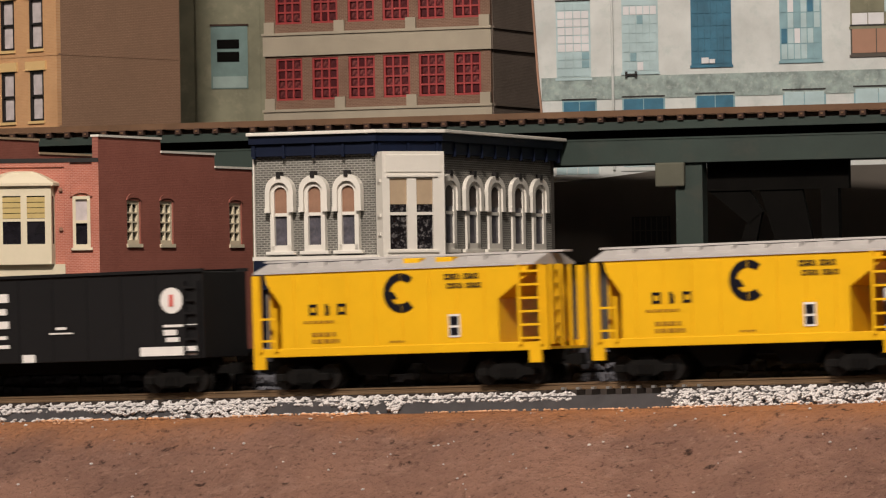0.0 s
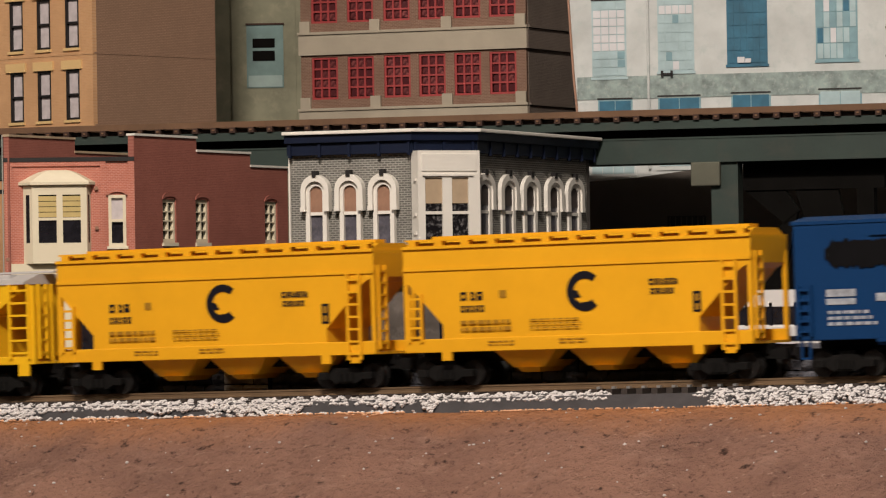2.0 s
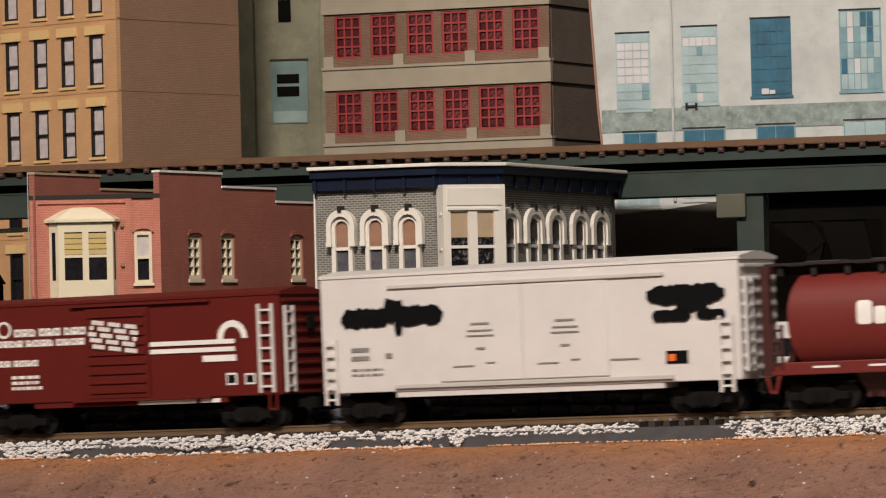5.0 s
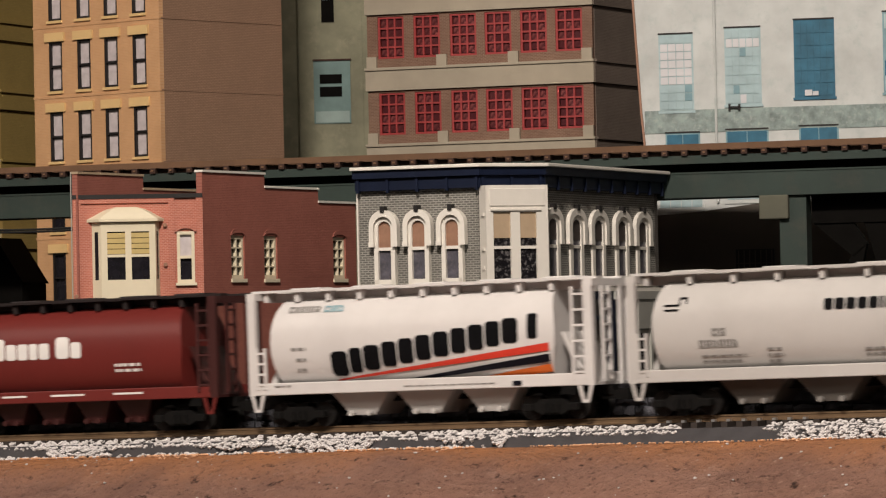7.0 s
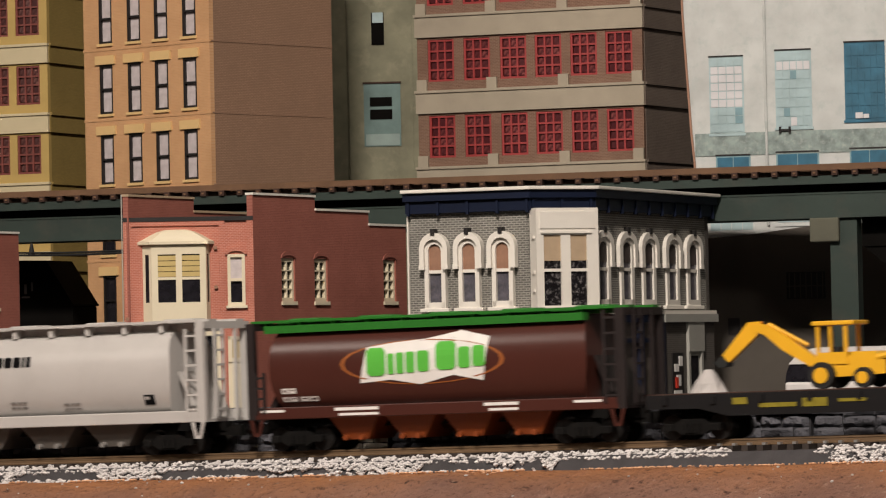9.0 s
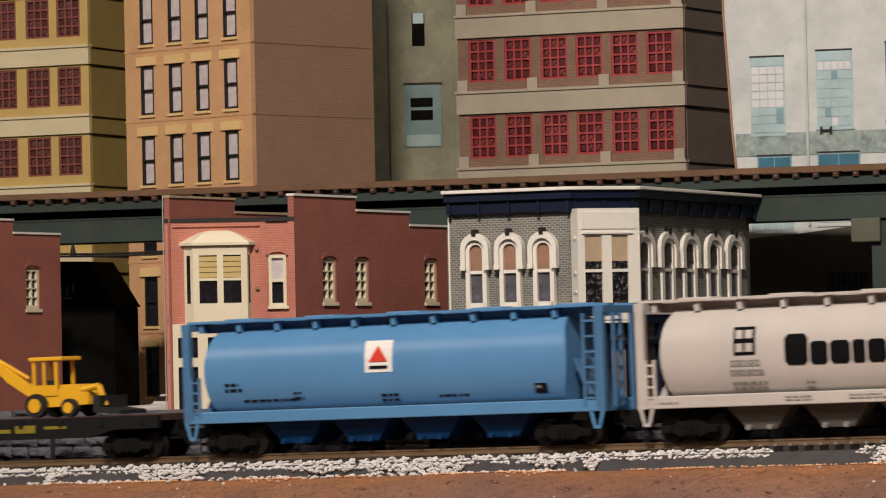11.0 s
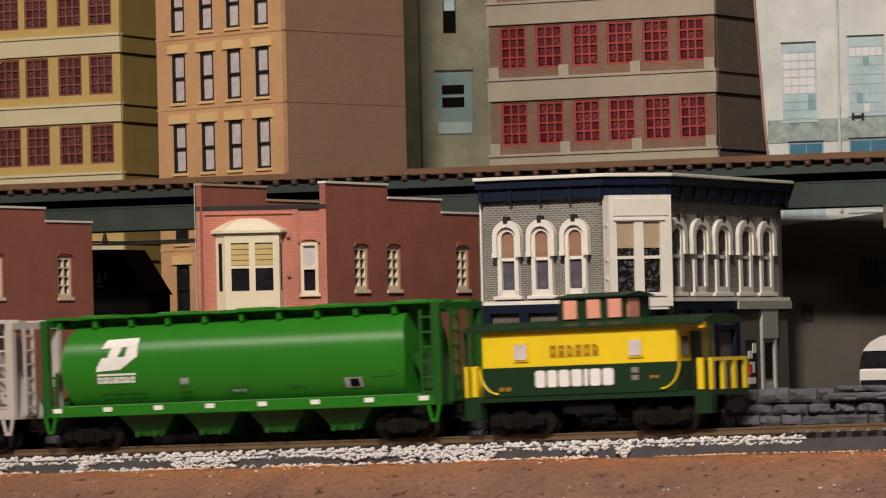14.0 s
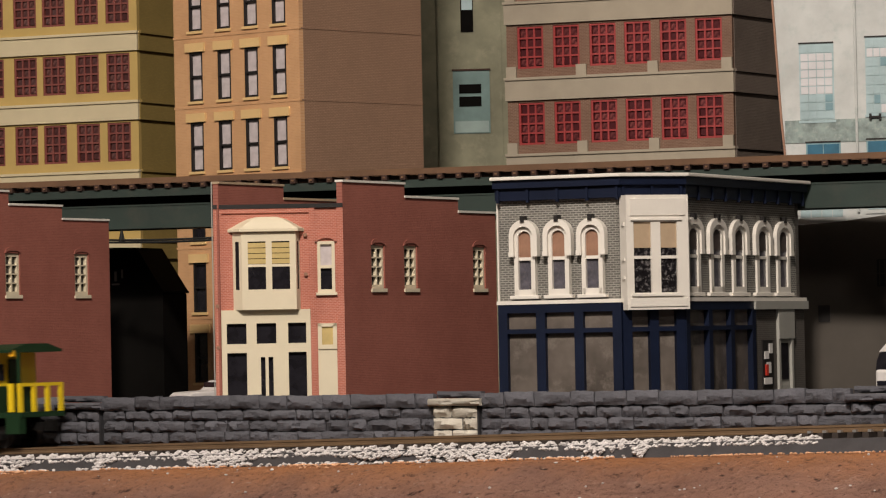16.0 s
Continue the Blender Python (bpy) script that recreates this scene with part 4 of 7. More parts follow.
    part("shopfront", bm, M["cream_trim"], b, "cream painted shopfront with double doors", m=m)
    for a, c in ((0.0052, 0.0142), (0.0188, 0.0278), (0.0332, 0.0415)):
        part("shop_window", boxes((a, c, 0.0008, 0.0014, 0.003, 0.0275)), M["dark_pane"], b, m=m)
        part("transom_pane", boxes((a, c, 0.0008, 0.0014, 0.0315, 0.0405)), M["dark_pane"], b, m=m)
    part("door", boxes((0.0468, 0.0555, -0.0004, 0.0014, 0.0, 0.0285), (0.0468, 0.0555, -0.001, 0.0014, 0.0285, 0.0305), (0.0468, 0.0486, -0.001, 0.0014, 0.0305, 0.04), (0.0537, 0.0555, -0.001, 0.0014, 0.0305, 0.04), (0.0468, 0.0555, -0.001, 0.0014, 0.0385, 0.04)), M["cream_trim"], b, "cream street door", m=m)
    part("transom_pane", boxes((0.0486, 0.0537, -0.0002, 0.0006, 0.0305, 0.0385)), M["blind_yellow"], b, m=m)
    sash_window(b, m @ Matrix.Translation((0.0472, 0.0002, 0.0537)), 0.008, 0.0228, "cream_trim", "mauve_pane", "dark_pane", 0.0014)
    part("window_sill", boxes((0.0464, 0.056, -0.0016, 0.002, 0.0525, 0.0537)), M["cream_trim"], b, m=m)
    bm = bmesh.new()
    ring(bm, [(0.0512 + 0.0052 * math.cos(a), 0.0765 + 0.0035 * math.sin(a)) for a in [math.pi * k / 6 for k in range(7)]], [(0.0512 + 0.0038 * math.cos(a), 0.0763 + 0.0016 * math.sin(a)) for a in [math.pi * k / 6 for k in range(7)]], -0.0012, 0.001)
    part("window_arch", bm, M["red_brick"], b, m=m)
    for x, z in ((0.0418, 0.0795), (0.0012, 0.0485), (0.0418, 0.062), (0.0012, 0.030)):
        bm = bmesh.new()
        rod(bm, (x, -0.0014, z), (x, 0.0, z), 0.0009, 8)
        part("tie_plate", bm, M["blind_pink"], b, m=m)
    # side walls
    ms = heading(0, 0, 55.0)
    tops = [(0.0, 0.1028), (0.0545, 0.0968), (0.1036, 0.0908)]
    side_wall(b, ms, 0.139, tops, (0.0240, 0.0531, 0.1168))
    far = heading(-0.0576, 0, 55.0)
    poly = stepped_side(0.139, tops)
    bm = bmesh.new()
    prism(bm, poly, "y", -0.0028, 0.0)
    part("party_wall", bm, M["maroon_brick"], b, m=far)
    for i, (s, z) in enumerate(tops):
        e = tops[i + 1][0] if i + 1 < len(tops) else 0.139
        part("coping", boxes((s - 0.0004, e, -0.0034, 0.0006, z, z + 0.001)), M["blind_tan"], b, m=far)
    p = far @ Vector((0.137, 0, 0))
    q = ms @ Vector((0.137, 0, 0))
    bm = bmesh.new()
    prism(bm, [(-0.0570, 0.001), (-0.001, 0.001), (q.x, q.y), (p.x, p.y)], "z", 0.084, 0.087)
    part("roof", bm, M["roofing"], b)
    bm = bmesh.new()
    prism(bm, [(p.x, p.y), (q.x, q.y), (q.x - 0.002, q.y + 0.002), (p.x - 0.002, p.y + 0.002)], "z", 0.0, 0.09)
    part("rear_wall", bm, M["maroon_brick"], b)


def brick_neighbour():
    b = thing("brick_side_building", "maroon brick building with a stepped parapet beside a dark alley", "building", heading(-0.4524, 0.115, 90.0))
    tops = [(0.0, 0.1055), (0.0484, 0.0993), (0.0918, 0.0930)]
    side_wall(b, ID, 0.131, tops, (0.0125, 0.0450, 0.1015), 0.0552, 0.0215, 0.0118)
    bm = bmesh.new()
    prism(bm, stepped_side(0.131, tops), "y", 0.053, 0.056)
    part("party_wall", bm, M["maroon_brick"], b)
    part("front_wall", boxes((0.0, 0.003, 0.003, 0.053, 0.0, 0.094)), M["red_brick"], b)
    part("rear_wall", boxes((0.128, 0.131, 0.003, 0.053, 0.0, 0.092)), M["maroon_brick"], b)
    part("roof", boxes((0.003, 0.128, 0.003, 0.053, 0.085, 0.088)), M["roofing"], b)


def tan_tower():
    b = thing("tan_apartment_building", "tall orange-tan brick apartment block with black sash windows", "building", heading(-0.4268, 0.3842, -12.5))
    L, H = 0.0935, 0.345
    floors = [(0.1230 + 0.0372 * k) for k in range(-3, 6)]
    xs = (0.0115, 0.0328, 0.0530, 0.0738)
    w, h = 0.0100, 0.0262
    m = Matrix.Translation((-L, 0, 0))
    bm = bmesh.new()
    pierced(bm, L, 0.0, H, 0.0, 0.003, [(x, x + w, z, z + h) for x in xs for z in floors])
    part("front_wall", bm, M["tan_brick"], b, "orange-tan brick front", m=m)
    for k, z in enumerate(floors):
        for x in xs:
            sash_window(b, m @ Matrix.Translation((x, 0.0012, z)), w, h, "black_sash", "mauve_pane" if z > 0.1 else "dark_pane", "mauve_pane" if z > 0.1 else "dark_pane", 0.0012)
            part("lintel", boxes((x - 0.0022, x + w + 0.0022, -0.0012, 0.002, z + h, z + h + 0.0046)), M["tan_trim"], b, m=m)
            part("window_sill", boxes((x - 0.0008, x + w + 0.0008, -0.001, 0.002, z - 0.0014, z)), M["tan_trim"], b, m=m)
        part("string_course", boxes((-0.0004, L + 0.0004, -0.0003, 0.001, z - 0.0038, z - 0.0026)), M["tan_brick"], b, m=m)
    s = heading(0, 0, 88.6)
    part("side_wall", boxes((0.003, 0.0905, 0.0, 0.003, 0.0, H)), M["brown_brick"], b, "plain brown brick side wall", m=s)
    for z in floors:
        part("string_course", boxes((0.0, 0.0908, -0.0003, 0.001, z - 0.0036, z - 0.0028)), M["brown_brick"], b, m=s)
    part("rear_wall", boxes((-0.09, 0.0, 0.0868, 0.089, 0.0, H), (-0.0935, -0.0905, 0.003, 0.0868, 0.0, H)), M["brown_brick"], b)
    part("roof", boxes((-0.0905, 0.0, 0.003, 0.0868, H - 0.006, H - 0.003)), M["roofing"], b)


def factory(name, label, m0, L, depth, H, wall, side, band, sash, pane, rows, cols, wz, pairs, side_turn, col_w, nx, nz, pier_mat):
    """Factory block: rows of multi-pane windows in pairs between concrete bands."""
    b = thing(name, label, "building", m0)
    m = Matrix.Translation((-L, 0, 0))
    bm = bmesh.new()
    holes = [(x, x + col_w, z, z + wz) for x in cols for z in rows]
    pierced(bm, L, 0.0, H, 0.0, 0.003, holes)
    part("front_wall", bm, M[wall], b, m=m)
    step = rows[1] - rows[0]
    s = heading(0, 0, side_turn)
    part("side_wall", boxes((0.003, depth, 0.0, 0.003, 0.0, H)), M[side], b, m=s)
    for k, z in enumerate(rows):
        for i, x in enumerate(cols):
            grid_window(b, m @ Matrix.Translation((x, 0.0012, z)), col_w, wz, nx, nz, sash, pane, seed=k * 17 + i)
        zb = z + wz + 0.0012
        part("concrete_band", boxes((-0.0008, L + 0.0008, -0.0016, 0.001, zb, z + step - 0.0052), (-0.0012, L + 0.0012, -0.0026, 0.001, z + step - 0.0062, z + step - 0.0048)), M[band], b, m=m)
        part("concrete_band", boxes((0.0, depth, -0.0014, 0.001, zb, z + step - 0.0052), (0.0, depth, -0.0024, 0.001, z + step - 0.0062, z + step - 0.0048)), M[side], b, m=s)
        for x in pairs:
            part("pier_block", boxes((x, x + 0.0058, -0.0018, 0.001, z - 0.0048, z + 0.0012)), M[pier_mat], b, m=m)
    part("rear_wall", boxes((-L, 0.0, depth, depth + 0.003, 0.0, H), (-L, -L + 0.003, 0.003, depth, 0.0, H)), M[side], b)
    part("roof", boxes((-L, 0.0, 0.003, depth, H - 0.004, H - 0.002)), M["roofing"], b)
    return b


def red_mill():
    rows = [0.1365 + 0.0415 * k for k in range(-2, 4)]
    factory("red_window_factory", "brown brick factory with red multi-pane windows and grey concrete bands", heading(-0.264, 0.5593, 8.1), 0.129, 0.058, 0.30, "mill_brick", "mill_side", "grey_band", "red_sash", "pink_pane",
            rows, (0.0062, 0.0270, 0.0480, 0.0680, 0.0882, 0.1082), 0.023, (0.0, 0.0405, 0.0815, 0.1232), 82.0, 0.0152, 3, 4, "grey_band")


def ochre_factory():
    rows = [0.1348 + 0.0387 * k for k in range(-3, 5)]
    factory("ochre_factory", "ochre painted factory with maroon multi-pane windows and cream bands", heading(-0.5952, 0.4829, 5.1), 0.158, 0.041, 0.31, "ochre", "ochre_side", "cream_band", "maroon_sash", "maroon_pane",
            rows, (0.0150, 0.0352, 0.0564, 0.0781, 0.0969, 0.1182, 0.1380), 0.0218, (0.0,), 90.0, 0.0150, 3, 4, "cream_band")


def card_buildings():
    c = thing("printed_factory_card", "flat printed card of a white factory wall with blue windows", "backdrop card", heading(-0.157, 0.389, 15.1))
    # the left edge of the card curls forward
    bm = bmesh.new()
    left = [(-0.0012, 0.2300), (-0.0010, 0.1931), (0.0008, 0.160), (0.0022, 0.135), (0.0036, 0.1189), (0.004, 0.0800)]
    poly = left + [(0.36, 0.0800), (0.36, 0.23)]
    prism(bm, poly, "y", 0.0, 0.0012)
    part("card_sheet", bm, M["card_white"], c)
    bm = bmesh.new()
    prism(bm, [(x - 0.0009, z) for x, z in left] + [(x, z) for x, z in left[::-1]], "y", -0.0014, 0.0008)
    part("card_edge", bm, M["card_edge"], c, "curled cut edge of the card")
    # Slanted top edge follows the viaduct's shadow; shade is mixed into the wall colour.
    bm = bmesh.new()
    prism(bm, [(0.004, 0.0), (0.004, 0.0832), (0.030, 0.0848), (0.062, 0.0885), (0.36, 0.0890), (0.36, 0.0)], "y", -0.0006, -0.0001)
    part("lower_sheet", bm, M["card_lower"], c, "dark printed lower wall with the viaduct's shade put into it")
    part("printed_band", boxes((0.0034, 0.36, -0.0004, 0.0, 0.1232, 0.1342)), M["card_green"], c, "weathered green printed band")
    def win(x0, x1, z0, z1, nx, nz, pick, frame_mat="card_green"):
        w = part("window", boxes((x0 - 0.0006, x1 + 0.0006, -0.0003, 0.0, z0 - 0.0006, z1 + 0.0006), (x0 - 0.0012, x1 + 0.0012, -0.0007, 0.0, z0 - 0.0018, z0 - 0.0006)), M[frame_mat], c)
        part("lintel_line", boxes((x0 - 0.0008, x1 + 0.0006, -0.0007, 0.0, z1 + 0.0006, z1 + 0.0013)), M["black_sash"], w, "dark lintel line")
        pw, ph = (x1 - x0) / nx, (z1 - z0) / nz
        for i in range(nx):
            for j in range(nz):
                part("pane", boxes((x0 + i * pw + 0.00022, x0 + (i + 1) * pw - 0.00022, -0.0006, -0.0003, z0 + j * ph + 0.00022, z0 + (j + 1) * ph - 0.00022)), M[pick(i, j)], w)
    rnd = random.Random(5)
    win(0.0115, 0.0272, 0.1345, 0.1705, 4, 9, lambda i, j: ("mid_blue" if j in (1, 2) and rnd.random() < 0.5 else "pale_blue") if j < 3 else "white_glass" if j < 8 else "pale_blue", "pale_blue")
    win(0.0438, 0.0603, 0.1365, 0.1725, 5, 8, lambda i, j: "white_glass" if (i, j) == (2, 0) or j == 6 else "mid_blue" if rnd.random() < 0.08 else "pale_blue", "pale_blue")
    win(0.0775, 0.0960, 0.1390, 0.1752, 6, 6, lambda i, j: "blue_glass", "blue_glass")
    win(0.1205, 0.1395, 0.1400, 0.1775, 6, 5, lambda i, j: rnd.choice(("pale_blue", "mid_blue", "pale_blue", "blue_glass", "white_glass", "mid_blue")), "mid_blue")
    win(0.1545, 0.178, 0.1420, 0.1545, 2, 1, lambda i, j: "card_edge", "card_lower")
    win(0.1545, 0.178, 0.1555, 0.1795, 3, 4, lambda i, j: rnd.choice(("olive", "pale_blue", "white_glass", "olive")), "olive")
    for k, (x0, x1) in enumerate(((0.0140, 0.0298), (0.0435, 0.0632), (0.0792, 0.0972), (0.1215, 0.1410), (0.1556, 0.178), (0.20, 0.22))):
        win(x0, x1, 0.1080, 0.1225 + 0.0007 * k, 2, 1, lambda i, j: "blue_glass" if k < 3 else "pale_blue", "mid_blue")
    win(0.0100, 0.0310, 0.0868, 0.0965, 4, 1, lambda i, j: "pale_blue", "card_white")
    win(0.0430, 0.0590, 0.0900, 0.0965, 4, 1, lambda i, j: "pale_blue", "card_white")
    bm = bmesh.new()
    rod(bm, (0.0385, -0.0008, 0.089), (0.0385, -0.0008, 0.225), 0.0007, 8)
    part("downpipe", bm, M["card_white"], c, "thin white downpipe")
    part("bracket", boxes((0.0447, 0.0505, -0.0016, 0.0, 0.1343, 0.1352), (0.0447, 0.0458, -0.0016, 0.0, 0.1332, 0.1363), (0.0494, 0.0505, -0.0016, 0.0, 0.1332, 0.1363)), M["black_sash"], c, "small dark wall bracket")
    part("rubble", boxes((0.082, 0.0855, -0.0012, 0.0, 0.1392, 0.142), (0.0858, 0.0885, -0.0012, 0.0, 0.1392, 0.1412)), M["white_glass"], c, "pale debris on the sill")
    w = part("barred_window", boxes((0.0467, 0.0655, -0.0011, -0.0006, 0.0530, 0.0660)), M["black_sash"], c, "dark barred window")
    for i in range(7):
        part("bar", boxes((0.0478 + i * 0.0027, 0.0483 + i * 0.0027, -0.0016, -0.0011, 0.0535, 0.0655)), M["card_lower"], w)
    part("bar", boxes((0.0470, 0.0652, -0.0017, -0.0011, 0.0590, 0.0595)), M["card_lower"], w)
    part("vent", boxes((0.0178, 0.0235, -0.0012, -0.0006, 0.0365, 0.0445)), M["black_sash"], c, "small dark square vent")
    g = thing("printed_stucco_card", "flat printed card of an olive stucco wall with one teal window", "backdrop card", heading(-0.5187, 0.6652, 25.1))
    part("card_sheet", boxes((-0.03, 0.09, 0.0, 0.002, 0.0, 0.31)), M["olive"], g)
    part("corner_strip", boxes((-0.001, 0.009, -0.001, 0.0, 0.0, 0.31)), M["olive"], g)
    part("corner_strip", boxes((0.0455, 0.0475, -0.0006, 0.0, 0.0, 0.31)), M["olive"], g)
    w = part("window", boxes((0.0186, 0.0402, -0.0006, 0.0, 0.152, 0.1890)), M["teal"], g, "teal framed window with a pale sheet below")
    part("pane", boxes((0.0222, 0.0352, -0.001, -0.0006, 0.1755, 0.1808)), M["dull_black"], w)
    part("pane", boxes((0.0222, 0.0352, -0.001, -0.0006, 0.1678, 0.1736)), M["dull_black"], w)
    part("sheet", boxes((0.0196, 0.0394, -0.0009, -0.0006, 0.1525, 0.1592)), M["teal_pale"], w)
    part("lintel", boxes((0.0182, 0.0408, -0.0014, -0.0004, 0.1888, 0.1898)), M["timber_dark"], w)
    w = part("window", boxes((0.0238, 0.0312, -0.0006, 0.0, 0.2115, 0.2305)), M["dull_black"], g)
    part("pane", boxes((0.0245, 0.0308, -0.001, -0.0006, 0.2245, 0.2305)), M["pale_blue"], w)


def alley_shed():
    b = thing("alley_shed", "black alley shed, its colour and sloping edge standing in for shade", "shed", heading(-0.52, 0.300, 10.1))
    # The black and the sloping right edge stand in for the alley's shade.
    bm = bmesh.new()
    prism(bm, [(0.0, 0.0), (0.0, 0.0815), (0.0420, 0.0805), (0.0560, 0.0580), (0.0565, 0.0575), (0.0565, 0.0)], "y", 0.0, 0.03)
    part("shed_body", bm, M["dull_black"], b)
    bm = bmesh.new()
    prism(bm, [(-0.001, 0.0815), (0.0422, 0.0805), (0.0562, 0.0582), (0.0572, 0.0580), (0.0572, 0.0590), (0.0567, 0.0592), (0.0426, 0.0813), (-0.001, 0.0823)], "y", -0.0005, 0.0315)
    part("roof", bm, M["dull_black"], b)
    for k, (x, z, w, h) in enumerate(((0.0225, 0.064, 0.0012, 0.006), (0.0262, 0.061, 0.0012, 0.0085), (0.0300, 0.0645, 0.0014, 0.005), (0.0232, 0.0605, 0.004, 0.0009), (0.0285, 0.0625, 0.0045, 0.0009), (0.0338, 0.066, 0.001, 0.0045))):
        part("paint_scrawl", boxes((x, x + w, -0.0004, 0.0002, z, z + h)), M["shadow_grey"], b, "faint grey painted scrawl")
    part("window", boxes((0.008, 0.015, -0.0005, 0.001, 0.062, 0.072)), M["dark_pane"], b, "small dirty window")


setting()
track()
alley_shed()
stone_wall()
elevated_railway()
corner_building()
brick_shop()
brick_neighbour()
tan_tower()
red_mill()
ochre_factory()
card_buildings()

# ---- the train ----
# distance that the train has gone, every half second from 0 to 16 s
RUN = [0.0, 0.0997, 0.1981, 0.2944, 0.3868, 0.4774, 0.5682, 0.6614, 0.7565, 0.8538, 0.952, 1.0507, 1.1501, 1.2501, 1.3507, 1.4519, 1.553,
       1.6523, 1.7524, 1.8502, 1.9453, 2.0375, 2.1269, 2.2135, 2.2976, 2.3807, 2.4625, 2.5436, 2.6237, 2.705, 2.787, 2.8702, 2.9536]
SLOPE = -math.degrees(math.atan(GRADE))
HALF = 0.0175
TRAIN = []
AXLES = []


def car(name, label, x0, category="railway car"):
    c = thing(name, label, category, pose(x0, 0, rail_z(x0), 0, SLOPE, 0), "cars of the train")
    TRAIN.append((c, x0, 0.0))
    return c


TRUCK = {}


def trucks(c, length, inset=0.0175, mat="truck"):
    if not TRUCK:
        bm = bmesh.new()
        for s in (-1, 1):
            y0, y1 = 0.0118 * s, 0.0142 * s
            prism(bm, [(-0.0118, 0.0040), (-0.0118, 0.0060), (-0.0075, 0.0062), (-0.0045, 0.0080), (0.0045, 0.0080), (0.0075, 0.0062), (0.0118, 0.0060), (0.0118, 0.0040), (0.0078, 0.0040), (0.0042, 0.0020), (-0.0042, 0.0020), (-0.0078, 0.0040)], "y", min(y0, y1), max(y0, y1))
            for k in (-0.0024, 0.0, 0.0024):
                rod(bm, (k, y1 + 0.0006 * s, 0.0028), (k, y1 + 0.0006 * s, 0.0062), 0.0009, 6)
            for k in (-0.0098, 0.0098):
                box(bm, k - 0.002, k + 0.002, min(y1, y1 + 0.0012 * s), max(y1, y1 + 0.0012 * s), 0.0034, 0.0064, 0.0004)
        box(bm, -0.003, 0.003, -0.0118, 0.0118, 0.0056, 0.0095)
        TRUCK["frame"] = mesh_of(bm, "truck", M["truck"])
        bm = bmesh.new()
        for s in (-1, 1):
            rod(bm, (0, 0.0068 * s, 0), (0, 0.0106 * s, 0), 0.0048, 20)
            rod(bm, (0, 0.0060 * s, 0), (0, 0.0068 * s, 0), 0.0054, 20)
            for a in range(4):
                ca, sa = math.cos(a * math.pi / 2), math.sin(a * math.pi / 2)
                rod(bm, (0.0026 * ca, 0.0106 * s, 0.0026 * sa), (0.0026 * ca, 0.0108 * s, 0.0026 * sa), 0.0007, 6)
        rod(bm, (0, -0.0116, 0), (0, 0.0116, 0), 0.0012, 8)
        TRUCK["axle"] = mesh_of(bm, "axle", M["wheel"])
        bm = boxes((-0.008, 0.0, -0.0022, 0.0022, 0.0072, 0.0105), (0.0, 0.0045, -0.0018, 0.0018, 0.0068, 0.0112))
        TRUCK["coupler"] = mesh_of(bm, "coupler", M["truck"])
    for x in (inset, length - inset):
        t = part("truck", TRUCK["frame"], None, c, m=Matrix.Translation((x, 0, 0)))
        for k in (-0.0098, 0.0098):
            a = part("axle", TRUCK["axle"], None, t, m=Matrix.Translation((k, 0, 0.0048)))
            AXLES.append((a, k))
    part("coupler", TRUCK["coupler"], None, c, m=Matrix.Translation((length + 0.002, 0, 0)))
    part("coupler", TRUCK["coupler"], None, c, m=Matrix.Translation((-0.002, 0, 0)) @ pose(0, 0, 0, 0, 0, 180))


def flat(z):
    return HALF


def decal(bm, quad, yf=flat, n=1, off=0.0003, nu=1):
    """A patch of paint on the near side: quad is four (x, z), laid on the side whose half width at z is yf(z)."""
    (ax, az), (bx, bz), (cx, cz), (dx, dz) = quad
    g = []
    for j in range(n + 1):
        v = j / n
        row = []
        for k in range(nu + 1):
            i = k / nu
            x = (ax * (1 - i) + bx * i) * (1 - v) + (dx * (1 - i) + cx * i) * v
            z = (az * (1 - i) + bz * i) * (1 - v) + (dz * (1 - i) + cz * i) * v
            row.append(bm.verts.new((x, -yf(z) - off, z)))
        g.append(row)
    for j in range(n):
        for i in range(nu):
            bm.faces.new((g[j][i], g[j][i + 1], g[j + 1][i + 1], g[j + 1][i]))


def bars(c, name, mat, items, yf=flat, label="", n=1, off=0.0003):
    """Painted bars (x0, x1, z0, z1) in millimetres."""
    bm = bmesh.new()
    for it in items:
        if isinstance(it, list):
            decal(bm, [(x * MM, z * MM) for x, z in it], yf, n, off)
            continue
        x0, x1, z0, z1 = it
        decal(bm, [(x0 * MM, z0 * MM), (x1 * MM, z0 * MM), (x1 * MM, z1 * MM), (x0 * MM, z1 * MM)], yf, n, off)
    return part(name, bm, M[mat], c, label, kind="")


def round_row(x0, z0, h, widths, gap, stroke, rise=0.0, tall=()):
    """A row of plain solid rounded blocks standing for a large painted name, in millimetres."""
    out, x = [], x0
    for i, w in enumerate(widths):
        if w < 0:
            x -= w
            continue
        hh = h * (1.35 if i in tall else 1.0)
        z = z0 + rise * (x - x0)
        a, b, r = x, x + w, min(0.16 * w, stroke)
        out.append([(a, z + r), (b, z + r), (b, z + hh - r), (a, z + hh - r)])
        out.append([(a + r, z), (b - r, z), (b, z + r), (a, z + r)])
        out.append([(a, z + hh - r), (b, z + hh - r), (b - r, z + hh), (a + r, z + hh)])
        x += w + gap
    return out


